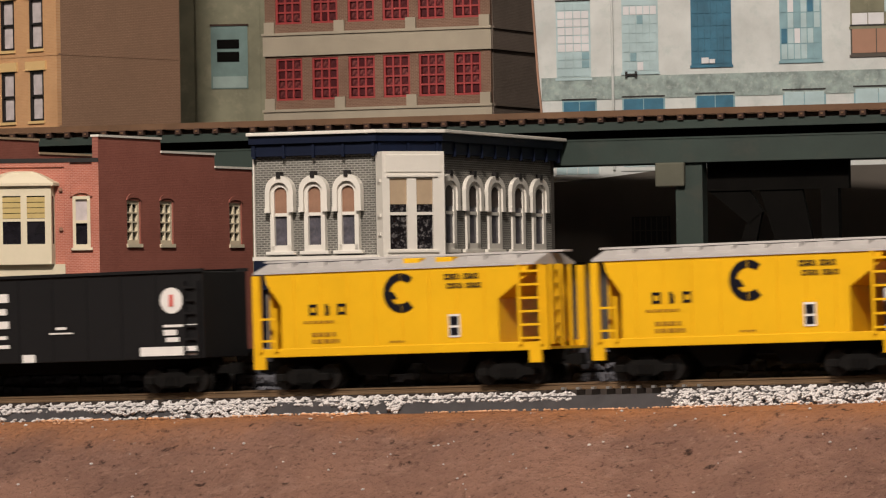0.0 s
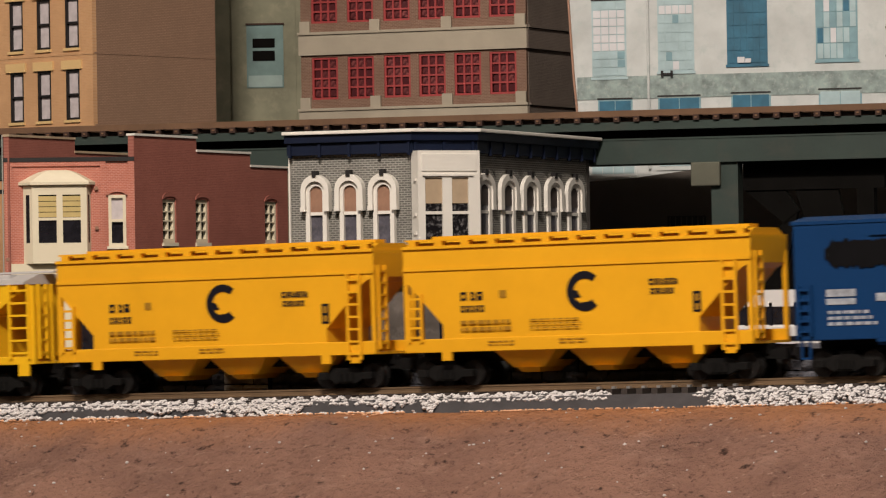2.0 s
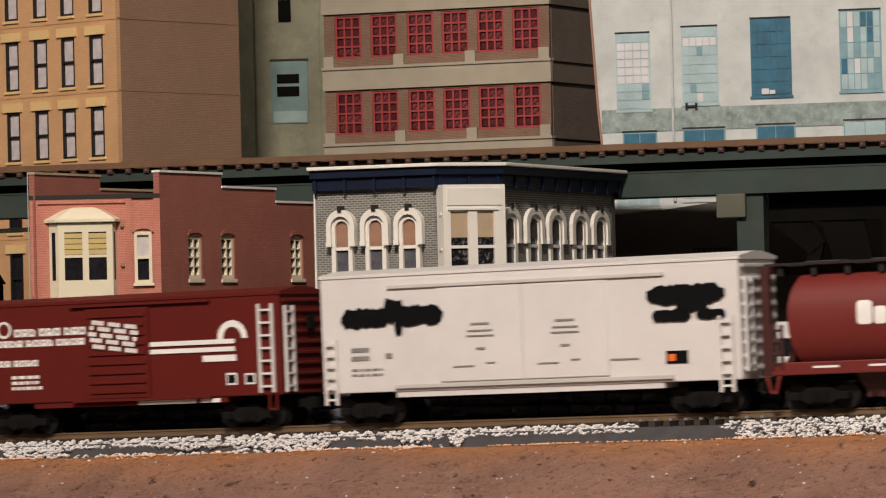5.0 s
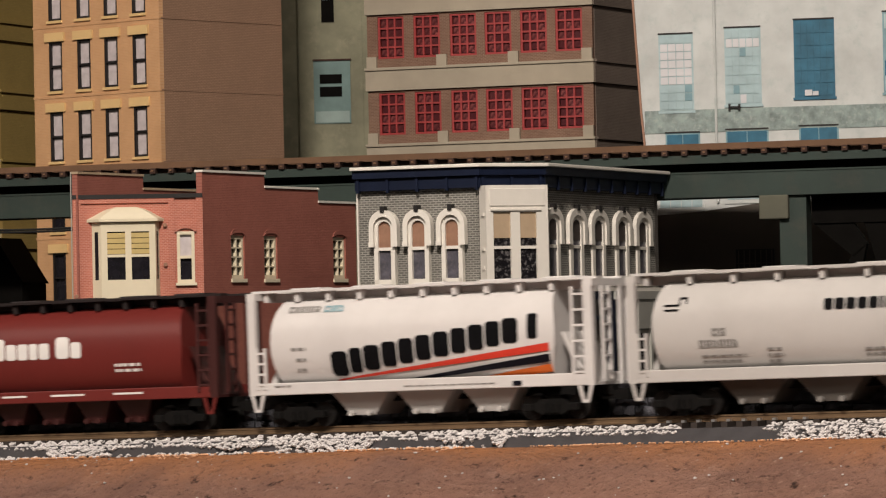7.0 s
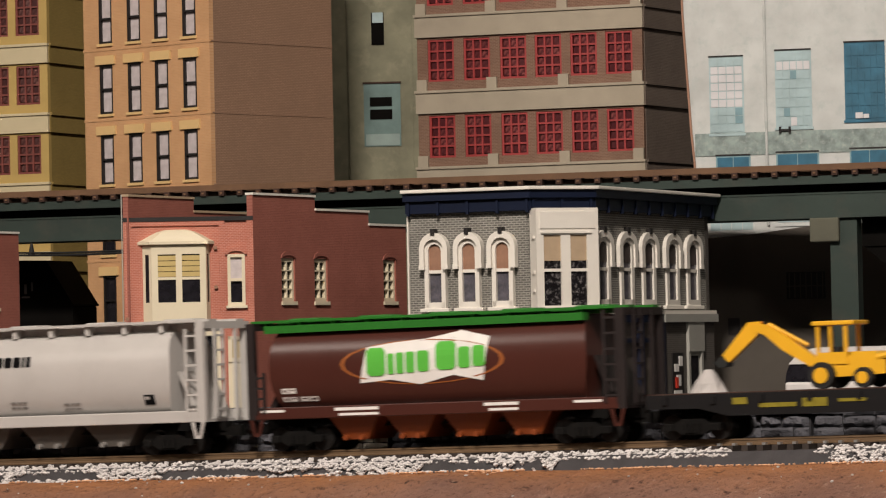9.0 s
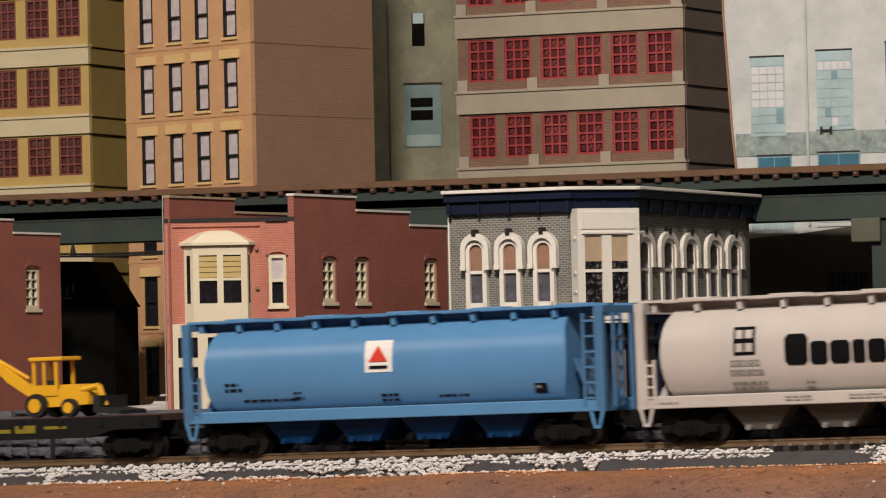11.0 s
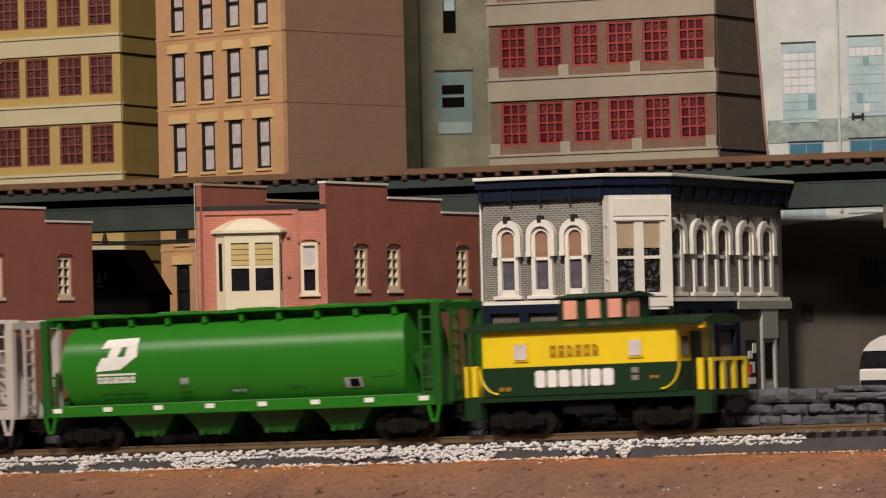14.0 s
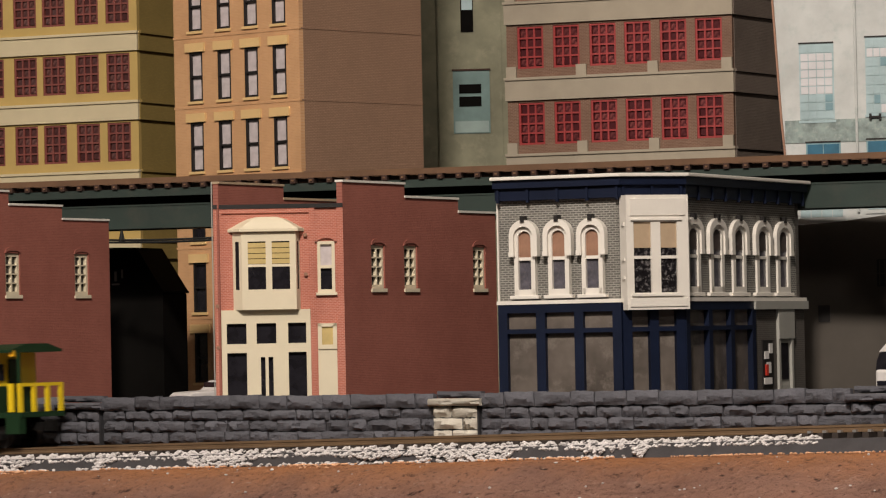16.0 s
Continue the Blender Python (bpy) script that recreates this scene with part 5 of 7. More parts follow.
def mark_row(x0, z0, h, widths, gap, stroke, rise=0.0, tall=()):
    """A row of plain hollow and solid blocks standing for a painted name: (x0, x1, z0, z1) bars in millimetres."""
    out = []
    x = x0
    for i, w in enumerate(widths):
        if w < 0:
            x += -w
            continue
        hh = h * (1.35 if i in tall else 1.0)
        z = z0 + rise * (x - x0)
        if w < stroke * 2.2:
            out.append((x, x + w, z, z + hh))
        else:
            k = 0.5 if i % 2 else 0.28
            out += [(x, x + stroke, z, z + hh), (x + w - stroke, x + w, z, z + hh * (0.8 if i % 3 == 2 else 1.0)), (x + stroke, x + w - stroke, z + hh * 0.06, z + hh * k), (x + stroke, x + w - stroke, z + hh * 0.74, z + hh * 0.97)]
        x += w + gap
    return out


def round_mark(c, x, z, r, mat, yf=flat, label=""):
    """Plain open ring with a wedge inside, in millimetres."""
    bm = bmesh.new()
    n = 18
    for k in range(n):
        a0, a1 = radians(48 + 264 * k / n), radians(48 + 264 * (k + 1) / n)
        q = 0.62 if k < n - 4 else 0.55
        decal(bm, [((x + r * q * math.cos(a)) * MM if i in (0, 3) else (x + r * math.cos(a)) * MM, (z + r * q * math.sin(a)) * MM if i in (0, 3) else (z + r * math.sin(a)) * MM) for i, a in enumerate((a0, a0, a1, a1))], yf)
    decal(bm, [((x - 0.66 * r) * MM, (z + 0.08 * r) * MM), ((x - 0.6 * r) * MM, (z - 0.3 * r) * MM), ((x - 0.2 * r) * MM, (z - 0.3 * r) * MM), ((x - 0.42 * r) * MM, (z + 0.04 * r) * MM)], yf)
    bmesh.ops.recalc_face_normals(bm, faces=bm.faces)
    part("round_mark", bm, M[mat], c, label)


def ladder(c, mat, x0, x1, z0, z1, rungs, y=None, axis="x", label=""):
    """A ladder on the near side (axis x) or on the right end (axis y, x0 is then the end's x and x1 unused)."""
    t = 0.00055
    lad = None
    if axis == "x":
        yy = -(HALF + 0.0009) if y is None else y
        bm = bmesh.new()
        for x in (x0, x1):
            box(bm, x - t, x + t, yy - t, yy + t, z0, z1)
        lad = part("ladder", bm, M[mat], c, label)
        for k in range(rungs):
            z = z0 + (z1 - z0) * (k + 0.5) / rungs
            part("rung", boxes((x0, x1, yy - t, yy + t, z - t * 0.8, z + t * 0.8)), M[mat], lad)
    else:
        ya, yb = y
        bm = bmesh.new()
        for yy in (ya, yb):
            box(bm, x0 - t, x0 + t, yy - t, yy + t, z0, z1)
        lad = part("ladder", bm, M[mat], c, label)
        for k in range(rungs):
            z = z0 + (z1 - z0) * (k + 0.5) / rungs
            part("rung", boxes((x0 - t, x0 + t, ya, yb, z - t * 0.8, z + t * 0.8)), M[mat], lad)
    return lad


def small_print(x0, z0, w, lines, step=1.6, h=0.8, seed=1):
    rnd = random.Random(seed)
    out = []
    for k in range(lines):
        x = x0
        end = x0 + w * rnd.uniform(0.7, 1.0)
        while x < end:
            l = rnd.uniform(1.2, 3.2)
            out.append((x, min(x + l, end + 0.5), z0 - k * step, z0 - k * step + h))
            x += l + rnd.uniform(0.5, 0.9)
    return out


def stirrup(c, mat, xs):
    for x in xs:
        part("step", boxes((x - 0.002, x - 0.0012, -HALF - 0.0004, -HALF + 0.0004, 0.0072, 0.0135), (x + 0.0012, x + 0.002, -HALF - 0.0004, -HALF + 0.0004, 0.0072, 0.0135), (x - 0.002, x + 0.002, -HALF - 0.0004, -HALF + 0.0004, 0.0066, 0.0074)), M[mat], c)


# -- box cars --
def box_car(name, label, x0, L, z0, z1, mat, ribs_end=True):
    c = car(name, label, x0)
    bm = bmesh.new()
    box(bm, 0, L, -HALF, HALF, z0, z1, 0.0004)
    part("body", bm, M[mat], c)
    bm = bmesh.new()
    prism(bm, [(-HALF - 0.0004, z1 - 0.0006), (-HALF - 0.0004, z1 + 0.0006), (-0.004, z1 + 0.0026), (0.004, z1 + 0.0026), (HALF + 0.0004, z1 + 0.0006), (HALF + 0.0004, z1 - 0.0006)], "x", -0.0006, L + 0.0006)
    part("roof", bm, M[mat], c)
    for k in range(9):
        z = z0 + 0.004 + (z1 - z0 - 0.007) * k / 8
        part("end_rib", boxes((L, L + 0.0009, -HALF + 0.002, HALF - 0.002, z - 0.0007, z + 0.0007), bev=0.0003), M[mat], c)
    part("sill", boxes((L * 0.18, L * 0.82, -HALF + 0.0006, HALF - 0.0006, z0 - 0.0022, z0 + 0.0002)), M[mat], c)
    part("underframe", boxes((0.004, L - 0.004, -0.004, 0.004, 0.0085, z0), (L * 0.4, L * 0.55, -0.012, -0.005, 0.0075, z0)), M["truck"], c)
    part("brake_wheel", boxes((L + 0.0009, L + 0.0018, 0.002, 0.008, z0 + 0.025, z0 + 0.031), bev=0.0006), M["truck"], c)
    trucks(c, L)
    return c


def blue_car():
    L = 0.1775
    c = box_car("blue_boxcar", "dark blue plug-door boxcar with blacked-out name patches", 0.5135, L, 0.0135, 0.0565, "blue")
    part("top_rail", boxes((0.03, 0.147, -HALF - 0.0009, -HALF, 0.0513, 0.0524)), M["blue"], c)
    part("bottom_rail", boxes((0.032, 0.150, -HALF - 0.0009, -HALF, 0.0125, 0.0138)), M["blue"], c)
    for a, b in ((0.052, 0.0875), (0.088, 0.1235)):
        part("plug_door", boxes((a, b, -HALF - 0.0006, -HALF, 0.0148, 0.0508), bev=0.0002), M["blue"], c)
        door_y = lambda z: HALF + 0.0006
        m = (a + b) / 2 * 1000
        bars(c, "door_print", "ink_faint", [(m - 4, m + 4, 37.5, 40), (m - 5.5, m + 5.5, 34.2, 36.2), (m - 6, m + 6, 31.6, 33.4), (m - 12.5, m - 10.6, 24, 29), (m + 8, m + 9.5, 24, 29), (m - 3.5, m + 3, 26.5, 28.5), (m - 14, m - 3, 19.6, 20.6), (m + 2, m + 6, 20.6, 21.4)], door_y)
    for k, area in enumerate(((12.5, 40.5, 40.0, 49.9), (137, 163, 37.2, 43.8), (142.5, 159.5, 42.0, 50.8))):
        paint_patch(c, *area, k + 1, "black paint patch over the old name")
    bars(c, "lettering", "ink_faint", [(12.5, 24, 29.3, 32), (12.5, 24, 26.4, 28.6)] + small_print(13, 23, 20, 3, 2.1, 1.2, 3) + [(32, 36.5, 27.3, 30.2), (124, 136, 18.9, 19.9), (133, 140, 12.8, 14), (148, 153, 14.0, 15.0)])
    bars(c, "data_panel", "ink_white", [(148.5, 160.5, 18.8, 24.3)] )
    bars(c, "data_panel", "ink_black", [(149.3, 153.5, 19.6, 23.5), (154.5, 159.7, 19.6, 23.5)], off=0.0006)
    bars(c, "lettering", "ink_grey", small_print(160, 29, 9, 6, 2.0, 1.0, 8))
    bars(c, "lettering", "ink_orange", [(157, 159, 28, 31)])
    ladder(c, "blue", 0.0018, 0.0065, 0.015, 0.034, 5)
    ladder(c, "blue", 0.1695, 0.1745, 0.015, 0.034, 5)
    ladder(c, "blue", L + 0.0014, 0, 0.015, 0.05, 8, (-0.0145, -0.009), "y")
    stirrup(c, "blue", (0.004, L - 0.004))


def maroon_car():
    L = 0.1415
    c = box_car("maroon_boxcar", "maroon boxcar with white lettering and bright white ladders", 0.7088, L, 0.0125, 0.0525, "maroon")
    part("door", boxes((0.052, 0.0815, -HALF - 0.001, -HALF, 0.0135, 0.0495)), M["maroon"], c)
    for k in range(9):
        z = 0.0155 + k * 0.0038
        part("door_rib", boxes((0.0535, 0.080, -HALF - 0.0017, -HALF - 0.001, z, z + 0.0014)), M["maroon"], c)
    part("door_track", boxes((0.045, 0.110, -HALF - 0.0015, -HALF, 0.0503, 0.0513)), M["maroon"], c)
    part("door_track", boxes((0.045, 0.110, -HALF - 0.0015, -HALF, 0.0122, 0.0133)), M["maroon"], c)
    bars(c, "lettering", "ink_white", mark_row(17.5, 39.5, 3.2, [3, 3, 3, -1.5, 3, 3, 3, -1.5, 3, 3, 3], 0.5, 1.0) + mark_row(8.5, 35.4, 2.8, [3, 2.5, 3, 3, -1.2, 3, 3, 3, 2.5, -1.2, 3, 3, 3, 3], 0.45, 1.0) + mark_row(9.5, 27.5, 2.6, [2.6, 2.6, -1.2, 2.6, 2.6, 2.6, 2.6], 0.4, 0.9) + small_print(15.5, 22.5, 15, 3, 2.2, 1.3, 5))
    bars(c, "door_print", "ink_white", [(54 + k * 1.9 + (r % 2) * 0.8, 55.6 + k * 1.9 + (r % 2) * 0.8, 43.5 - r * 2.4 - k * 0.25, 45.2 - r * 2.4 - k * 0.25) for r in range(5) for k in range(12) if (k * 7 + r * 5) % 4], lambda z: HALF + 0.0017, off=0.0002)
    bars(c, "wing_mark", "ink_white", [(81.8, 121.0, 33.4, 35.2), (81.8, 121.0, 30.4, 32.2), (106, 121.5, 26.5, 29.0)], off=0.0005)
    bm = bmesh.new()
    for k in range(9):
        a0, a1 = radians(-5 + 205 * k / 9), radians(-5 + 205 * (k + 1) / 9)
        decal(bm, [((120.0 + q * math.cos(a)) * MM, (35.8 + q * math.sin(a)) * MM) for q, a in ((4.2, a0), (6.8, a0), (6.8, a1), (4.2, a1))], off=0.0005)
    bmesh.ops.recalc_face_normals(bm, faces=bm.faces)
    part("wing_mark", bm, M["ink_white"], c)
    bm = bmesh.new()
    for k in range(14):
        a0, a1 = 2 * math.pi * k / 14, 2 * math.pi * (k + 1) / 14
        decal(bm, [((12.5 + q * math.cos(a)) * MM, (42.6 + q * math.sin(a)) * MM) for q, a in ((2.5, a0), (3.5, a0), (3.5, a1), (2.5, a1))])
    bmesh.ops.recalc_face_normals(bm, faces=bm.faces)
    part("round_mark", bm, M["ink_white"], c, "small white ring mark")
    bars(c, "data_panel", "ink_white", [(116.5, 121.5, 17, 21.8), (125, 129.8, 17, 21.4)])
    bars(c, "data_panel", "ink_black", [(117.2, 120.8, 17.8, 21), (125.7, 129.1, 17.8, 20.7)], off=0.0005)
    ladder(c, "white", 0.1325, 0.1385, 0.0135, 0.0485, 7, label="bright white side ladder")
    ladder(c, "white", L + 0.0014, 0, 0.0135, 0.0475, 7, (-0.0155, -0.0095), "y", "bright white end ladder")
    bars(c, "sill_stripe", "ink_white", [(75, 102, 10.4, 12.0), (104, 113, 10.4, 12.0)], lambda z: HALF - 0.0006)
    stirrup(c, "maroon", (0.004, L - 0.004))


def white_car():
    L = 0.1775
    c = box_car("white_boxcar", "white plug-door boxcar with black scribbled-out name patches", 0.8690, L, 0.0120, 0.0572, "white")
    part("top_rail", boxes((0.03, 0.147, -HALF - 0.0009, -HALF, 0.0518, 0.053)), M["pale_grey"], c)
    part("bottom_rail", boxes((0.032, 0.150, -HALF - 0.0009, -HALF, 0.0132, 0.0146)), M["pale_grey"], c)
    for a, b in ((0.052, 0.0875), (0.088, 0.1235)):
        part("plug_door", boxes((a, b, -HALF - 0.0006, -HALF, 0.0152, 0.0512), bev=0.0002), M["white"], c)
        m = (a + b) / 2 * 1000
        bars(c, "door_print", "ink_grey", [(m - 4, m + 4, 36.5, 37.3), (m - 5.5, m + 5.5, 34.0, 34.6), (m - 6, m + 6, 32.0, 32.6), (m - 2, m + 2, 27, 27.8), (m - 12, m - 3, 20.6, 21.1), (m + 2, m + 6, 21.6, 22.1)], lambda z: HALF + 0.0006)
    for k, area in enumerate(((9, 31, 37, 44.5), (28, 37, 38.5, 47.5), (32.5, 36, 34, 40), (34, 54, 37.5, 45), (140, 172, 41, 48), (142, 158, 34.5, 39), (160, 172, 34.8, 38.6), (152, 165, 38, 42))):
        paint_patch(c, *area, k + 4, "black paint scribbled over the old name")
    bars(c, "lettering", "ink_grey", [(13, 21, 27.8, 29.4), (13, 21, 24.5, 26.2), (28, 31, 25, 27)] + small_print(13, 20.5, 14, 2, 2.0, 0.8, 6) + [(124, 136, 20.9, 21.5)])
    bars(c, "data_panel", "ink_black", [(147, 156, 18.8, 23.6)])
    bars(c, "data_panel", "ink_orange", [(148, 151, 19.8, 22.4)], off=0.0005)
    ladder(c, "white", 0.0018, 0.0065, 0.0075, 0.033, 6)
    ladder(c, "white", 0.1695, 0.1745, 0.0075, 0.036, 6)
    ladder(c, "white", L + 0.0014, 0, 0.015, 0.05, 8, (-0.0145, -0.009), "y")


def paint_patch(c, x0, x1, z0, z1, seed, label):
    """A hand-painted patch: one sheet with an uneven outline, in millimetres."""
    rnd = random.Random(seed)
    bm = bmesh.new()
    n = max(6, round((x1 - x0) / 1.1))
    h = z1 - z0
    pairs = []
    for i in range(n + 1):
        u = i / n
        pinch = 0.5 * (1 - min(1.0, 7 * min(u, 1 - u) + 0.25)) * h
        x = (x0 + (x1 - x0) * u) * MM
        lo = (z0 + pinch + h * rnd.uniform(-0.09, 0.09)) * MM
        hi = (z1 - pinch + h * rnd.uniform(-0.09, 0.09)) * MM
        pairs.append((bm.verts.new((x, -HALF - 0.0004 - seed * 0.00003, lo)), bm.verts.new((x, -HALF - 0.0004 - seed * 0.00003, hi))))
    for p, q in zip(pairs, pairs[1:]):
        bm.faces.new((p[0], q[0], q[1], p[1]))
    part("black_patch", bm, M["ink_black"], c, label)


def black_car():
    L = 0.172
    x0 = -0.1085 - L
    c = car("black_gondola", "glossy black high-sided gondola with white markings", x0)
    z0, z1 = 0.0135, 0.0475
    part("body", boxes((0, L, -HALF, HALF, z0, z1), bev=0.0003), M["black"], c)
    part("top_rim", boxes((-0.0006, L + 0.0006, -HALF - 0.001, -HALF + 0.0012, z1, z1 + 0.0012), (-0.0006, L + 0.0006, HALF - 0.0012, HALF + 0.001, z1, z1 + 0.0012)), M["black"], c)
    for k in range(11):
        x = 0.006 + (L - 0.012) * k / 10
        part("side_rib", boxes((x - 0.0006, x + 0.0006, -HALF - 0.0003, -HALF, z0, z1)), M["black"], c)
    part("coal_load", boxes((0.003, L - 0.003, -HALF + 0.003, HALF - 0.003, z1, z1 + 0.0008)), M["truck"], c)
    part("underframe", boxes((0.004, L - 0.004, -0.004, 0.004, 0.0085, z0)), M["truck"], c)
    r = lambda z: HALF + 0.0003
    bm = bmesh.new()
    for k in range(16):
        a0, a1 = 2 * math.pi * k / 16, 2 * math.pi * (k + 1) / 16
        decal(bm, [((158.0 + q * math.cos(a)) * MM, (36.5 + q * math.sin(a)) * MM) for q, a in ((0.2, a0), (5.2, a0), (5.2, a1), (0.2, a1))], r)
    bmesh.ops.recalc_face_normals(bm, faces=bm.faces)
    part("round_mark", bm, M["ink_white"], c, "white disc with a red bar")
    bars(c, "round_mark_bar", "ink_red", [(157.1, 158.9, 34.2, 38.8)], r, off=0.0006)
    bars(c, "lettering", "ink_white", [(154, 169, 26.0, 27.0), (154, 160, 22.8, 25.0), (155, 161, 20.2, 22.0), (143, 170, 14.8, 18.4), (101, 112, 24.6, 25.2), (104, 109, 26.4, 27.4), (65, 82, 38.0, 41.5), (65, 69, 27.5, 38.0), (69, 81, 33, 35.6), (69, 82, 27.5, 30.5), (61, 81, 23.2, 24.6), (67, 82, 19.5, 21.0), (88, 94, 13.6, 16.8)], r)
    ladder(c, "black", L - 0.008, L - 0.002, 0.0135, 0.044, 6)
    trucks(c, L)


# -- covered hoppers with flat sides --
def hopper_pan(bm, xa, xb, za, zb, narrow, hw=0.0105):
    top = [(xa, -hw), (xb, -hw), (xb, hw), (xa, hw)]
    bot = [(xa + narrow, -hw * 0.75), (xb - narrow, -hw * 0.75), (xb - narrow, hw * 0.75), (xa + narrow, hw * 0.75)]
    vt = [bm.verts.new((x, y, za)) for x, y in top]
    vb = [bm.verts.new((x, y, zb)) for x, y in bot]
    fs = [bm.faces.new(vt[::-1]), bm.faces.new(vb)]
    for i in range(4):
        fs.append(bm.faces.new((vt[i], vt[(i + 1) % 4], vb[(i + 1) % 4], vb[i])))
    bmesh.ops.recalc_face_normals(bm, faces=fs)


def short_hopper(x0, L, label, hatch=False):
    c = car("yellow_covered_hopper", label, x0)
    z0, z1 = 0.0140, 0.0452
    s0, s1 = 0.0125, L - 0.0205
    bm = bmesh.new()
    prism(bm, [(0.0055, z1), (L - 0.0075, z1), (L - 0.0085, z1 - 0.004), (s1, z1 - 0.0125), (s1, z0), (s0, z0), (s0, z1 - 0.0125), (0.0065, z1 - 0.004)], "y", -HALF, HALF)
    part("body", bm, M["yellow"], c, "bright yellow hopper body")
    for k in range(8):
        x = s0 + (s1 - s0) * (k + 0.5) / 8
        part("side_seam", boxes((x - 0.0002, x + 0.0002, -HALF - 0.0003, -HALF, z0 + 0.001, z1 - 0.001)), M["yellow"], c)
    part("side_sill", boxes((0.0, L, -HALF - 0.0004, -HALF + 0.0022, z0 - 0.0012, z0 + 0.0022), (0.0, L, HALF - 0.0022, HALF + 0.0004, z0 - 0.0012, z0 + 0.0022), bev=0.0003), M["yellow"], c)
    for x in (0.0016, L - 0.0016):
        for y in (-HALF + 0.0006, HALF - 0.0006):
            part("corner_post", boxes((x - 0.0016, x + 0.0016, y - 0.001, y + 0.001, z0 - 0.001, z1 - 0.0005)), M["yellow"], c)
    part("end_sheet", boxes((L - 0.006, L - 0.005, -0.013, 0.013, z0 + 0.002, z1 - 0.001)), M["yellow"], c)
    part("end_sheet", boxes((0.005, 0.006, -0.013, 0.013, z0 + 0.002, z1 - 0.001)), M["yellow"], c)
    part("end_platform", boxes((0.0, L, -HALF + 0.0022, HALF - 0.0022, z0 - 0.001, z0)), M["yellow"], c)
    bm = bmesh.new()
    prism(bm, [(-HALF - 0.0006, z1), (-HALF - 0.0006, z1 + 0.0008), (-0.006, z1 + 0.0042), (0.006, z1 + 0.0042), (HALF + 0.0006, z1 + 0.0008), (HALF + 0.0006, z1)], "x", 0.001, L - 0.0045)
    part("roof", bm, M["roof_grey"], c, "pale grey roof")
    part("running_board", boxes((-0.002, L + 0.001, -0.0035, 0.0035, z1 + 0.0046, z1 + 0.0054)), M["roof_grey"], c)
    for k in range(8):
        x = 0.012 + (L - 0.03) * k / 7
        for s in (-1, 1):
            part("roof_hatch", boxes((x - 0.0035, x + 0.0035, s * 0.0095 - 0.003, s * 0.0095 + 0.003, z1 + 0.0018, z1 + 0.0042), bev=0.0003), M["yellow"] if hatch and k in (4, 5) and s < 0 else M["roof_grey"], c)
    ladder(c, "yellow", L - 0.0112, L - 0.0022, z0 + 0.001, z1, 6)
    ladder(c, "yellow", 0.0035, 0.0105, z0 + 0.001, z0 + 0.018, 2)
    ladder(c, "yellow", L + 0.0004, 0, z0 + 0.001, z1, 6, (-0.0145, -0.009), "y")
    part("end_rod", boxes((L - 0.001, L, 0.004, 0.005, z0, z1)), M["yellow"], c)
    part("end_rod", boxes((L - 0.001, L, -0.004, -0.003, z0, z1)), M["yellow"], c)
    for x in (0.002, L - 0.006):
        part("step", boxes((x - 0.002, x + 0.003, -HALF - 0.0004, -HALF + 0.0008, 0.0082, z0)), M["yellow"], c)
    bm = bmesh.new()
    for a in (0.034, 0.066):
        hopper_pan(bm, a, a + 0.026, z0, 0.005, 0.007)
    part("discharge_bay", bm, M["truck"], c, "dark discharge hoppers")
    part("underframe", boxes((0.0, L, -0.003, 0.003, 0.009, z0 - 0.001)), M["truck"], c)
    round_mark(c, L * 500 + 1.8, 36.2, 7.6, "ink_navy")
    bars(c, "lettering", "ink_navy", mark_row(25, 28.6, 4.4, [3.6, -2.6, 2.0, -2.6, 3.8], 0.8, 0.9) + mark_row(84, 40.6, 2.2, [2.2, 1.8, 1.8, -1.2, 1.8, 1.8, 1.8], 0.4, 0.6) + mark_row(85, 37.2, 2.0, [2.2, 1.8, 1.8, -1.2, 1.8, 1.8, 1.8], 0.4, 0.6))
    bars(c, "lettering", "ink_amber", small_print(22.5, 25.6, 16, 1, 2, 1.0, 7) + small_print(26, 20.5, 13, 2, 2.6, 1.5, 9) + small_print(60, 17.3, 8, 1, 2, 0.7, 4) + small_print(102, 15.5, 6, 1, 2, 0.7, 4))
    bars(c, "data_panel", "ink_white", [(85.4, 90.2, 18.6, 27.4)], off=0.0004)
    bars(c, "data_panel", "ink_navy", [(86.0, 89.6, 19.4, 22.3), (86.0, 89.6, 23.2, 26.6)], off=0.0006)
    trucks(c, L, 0.0195)


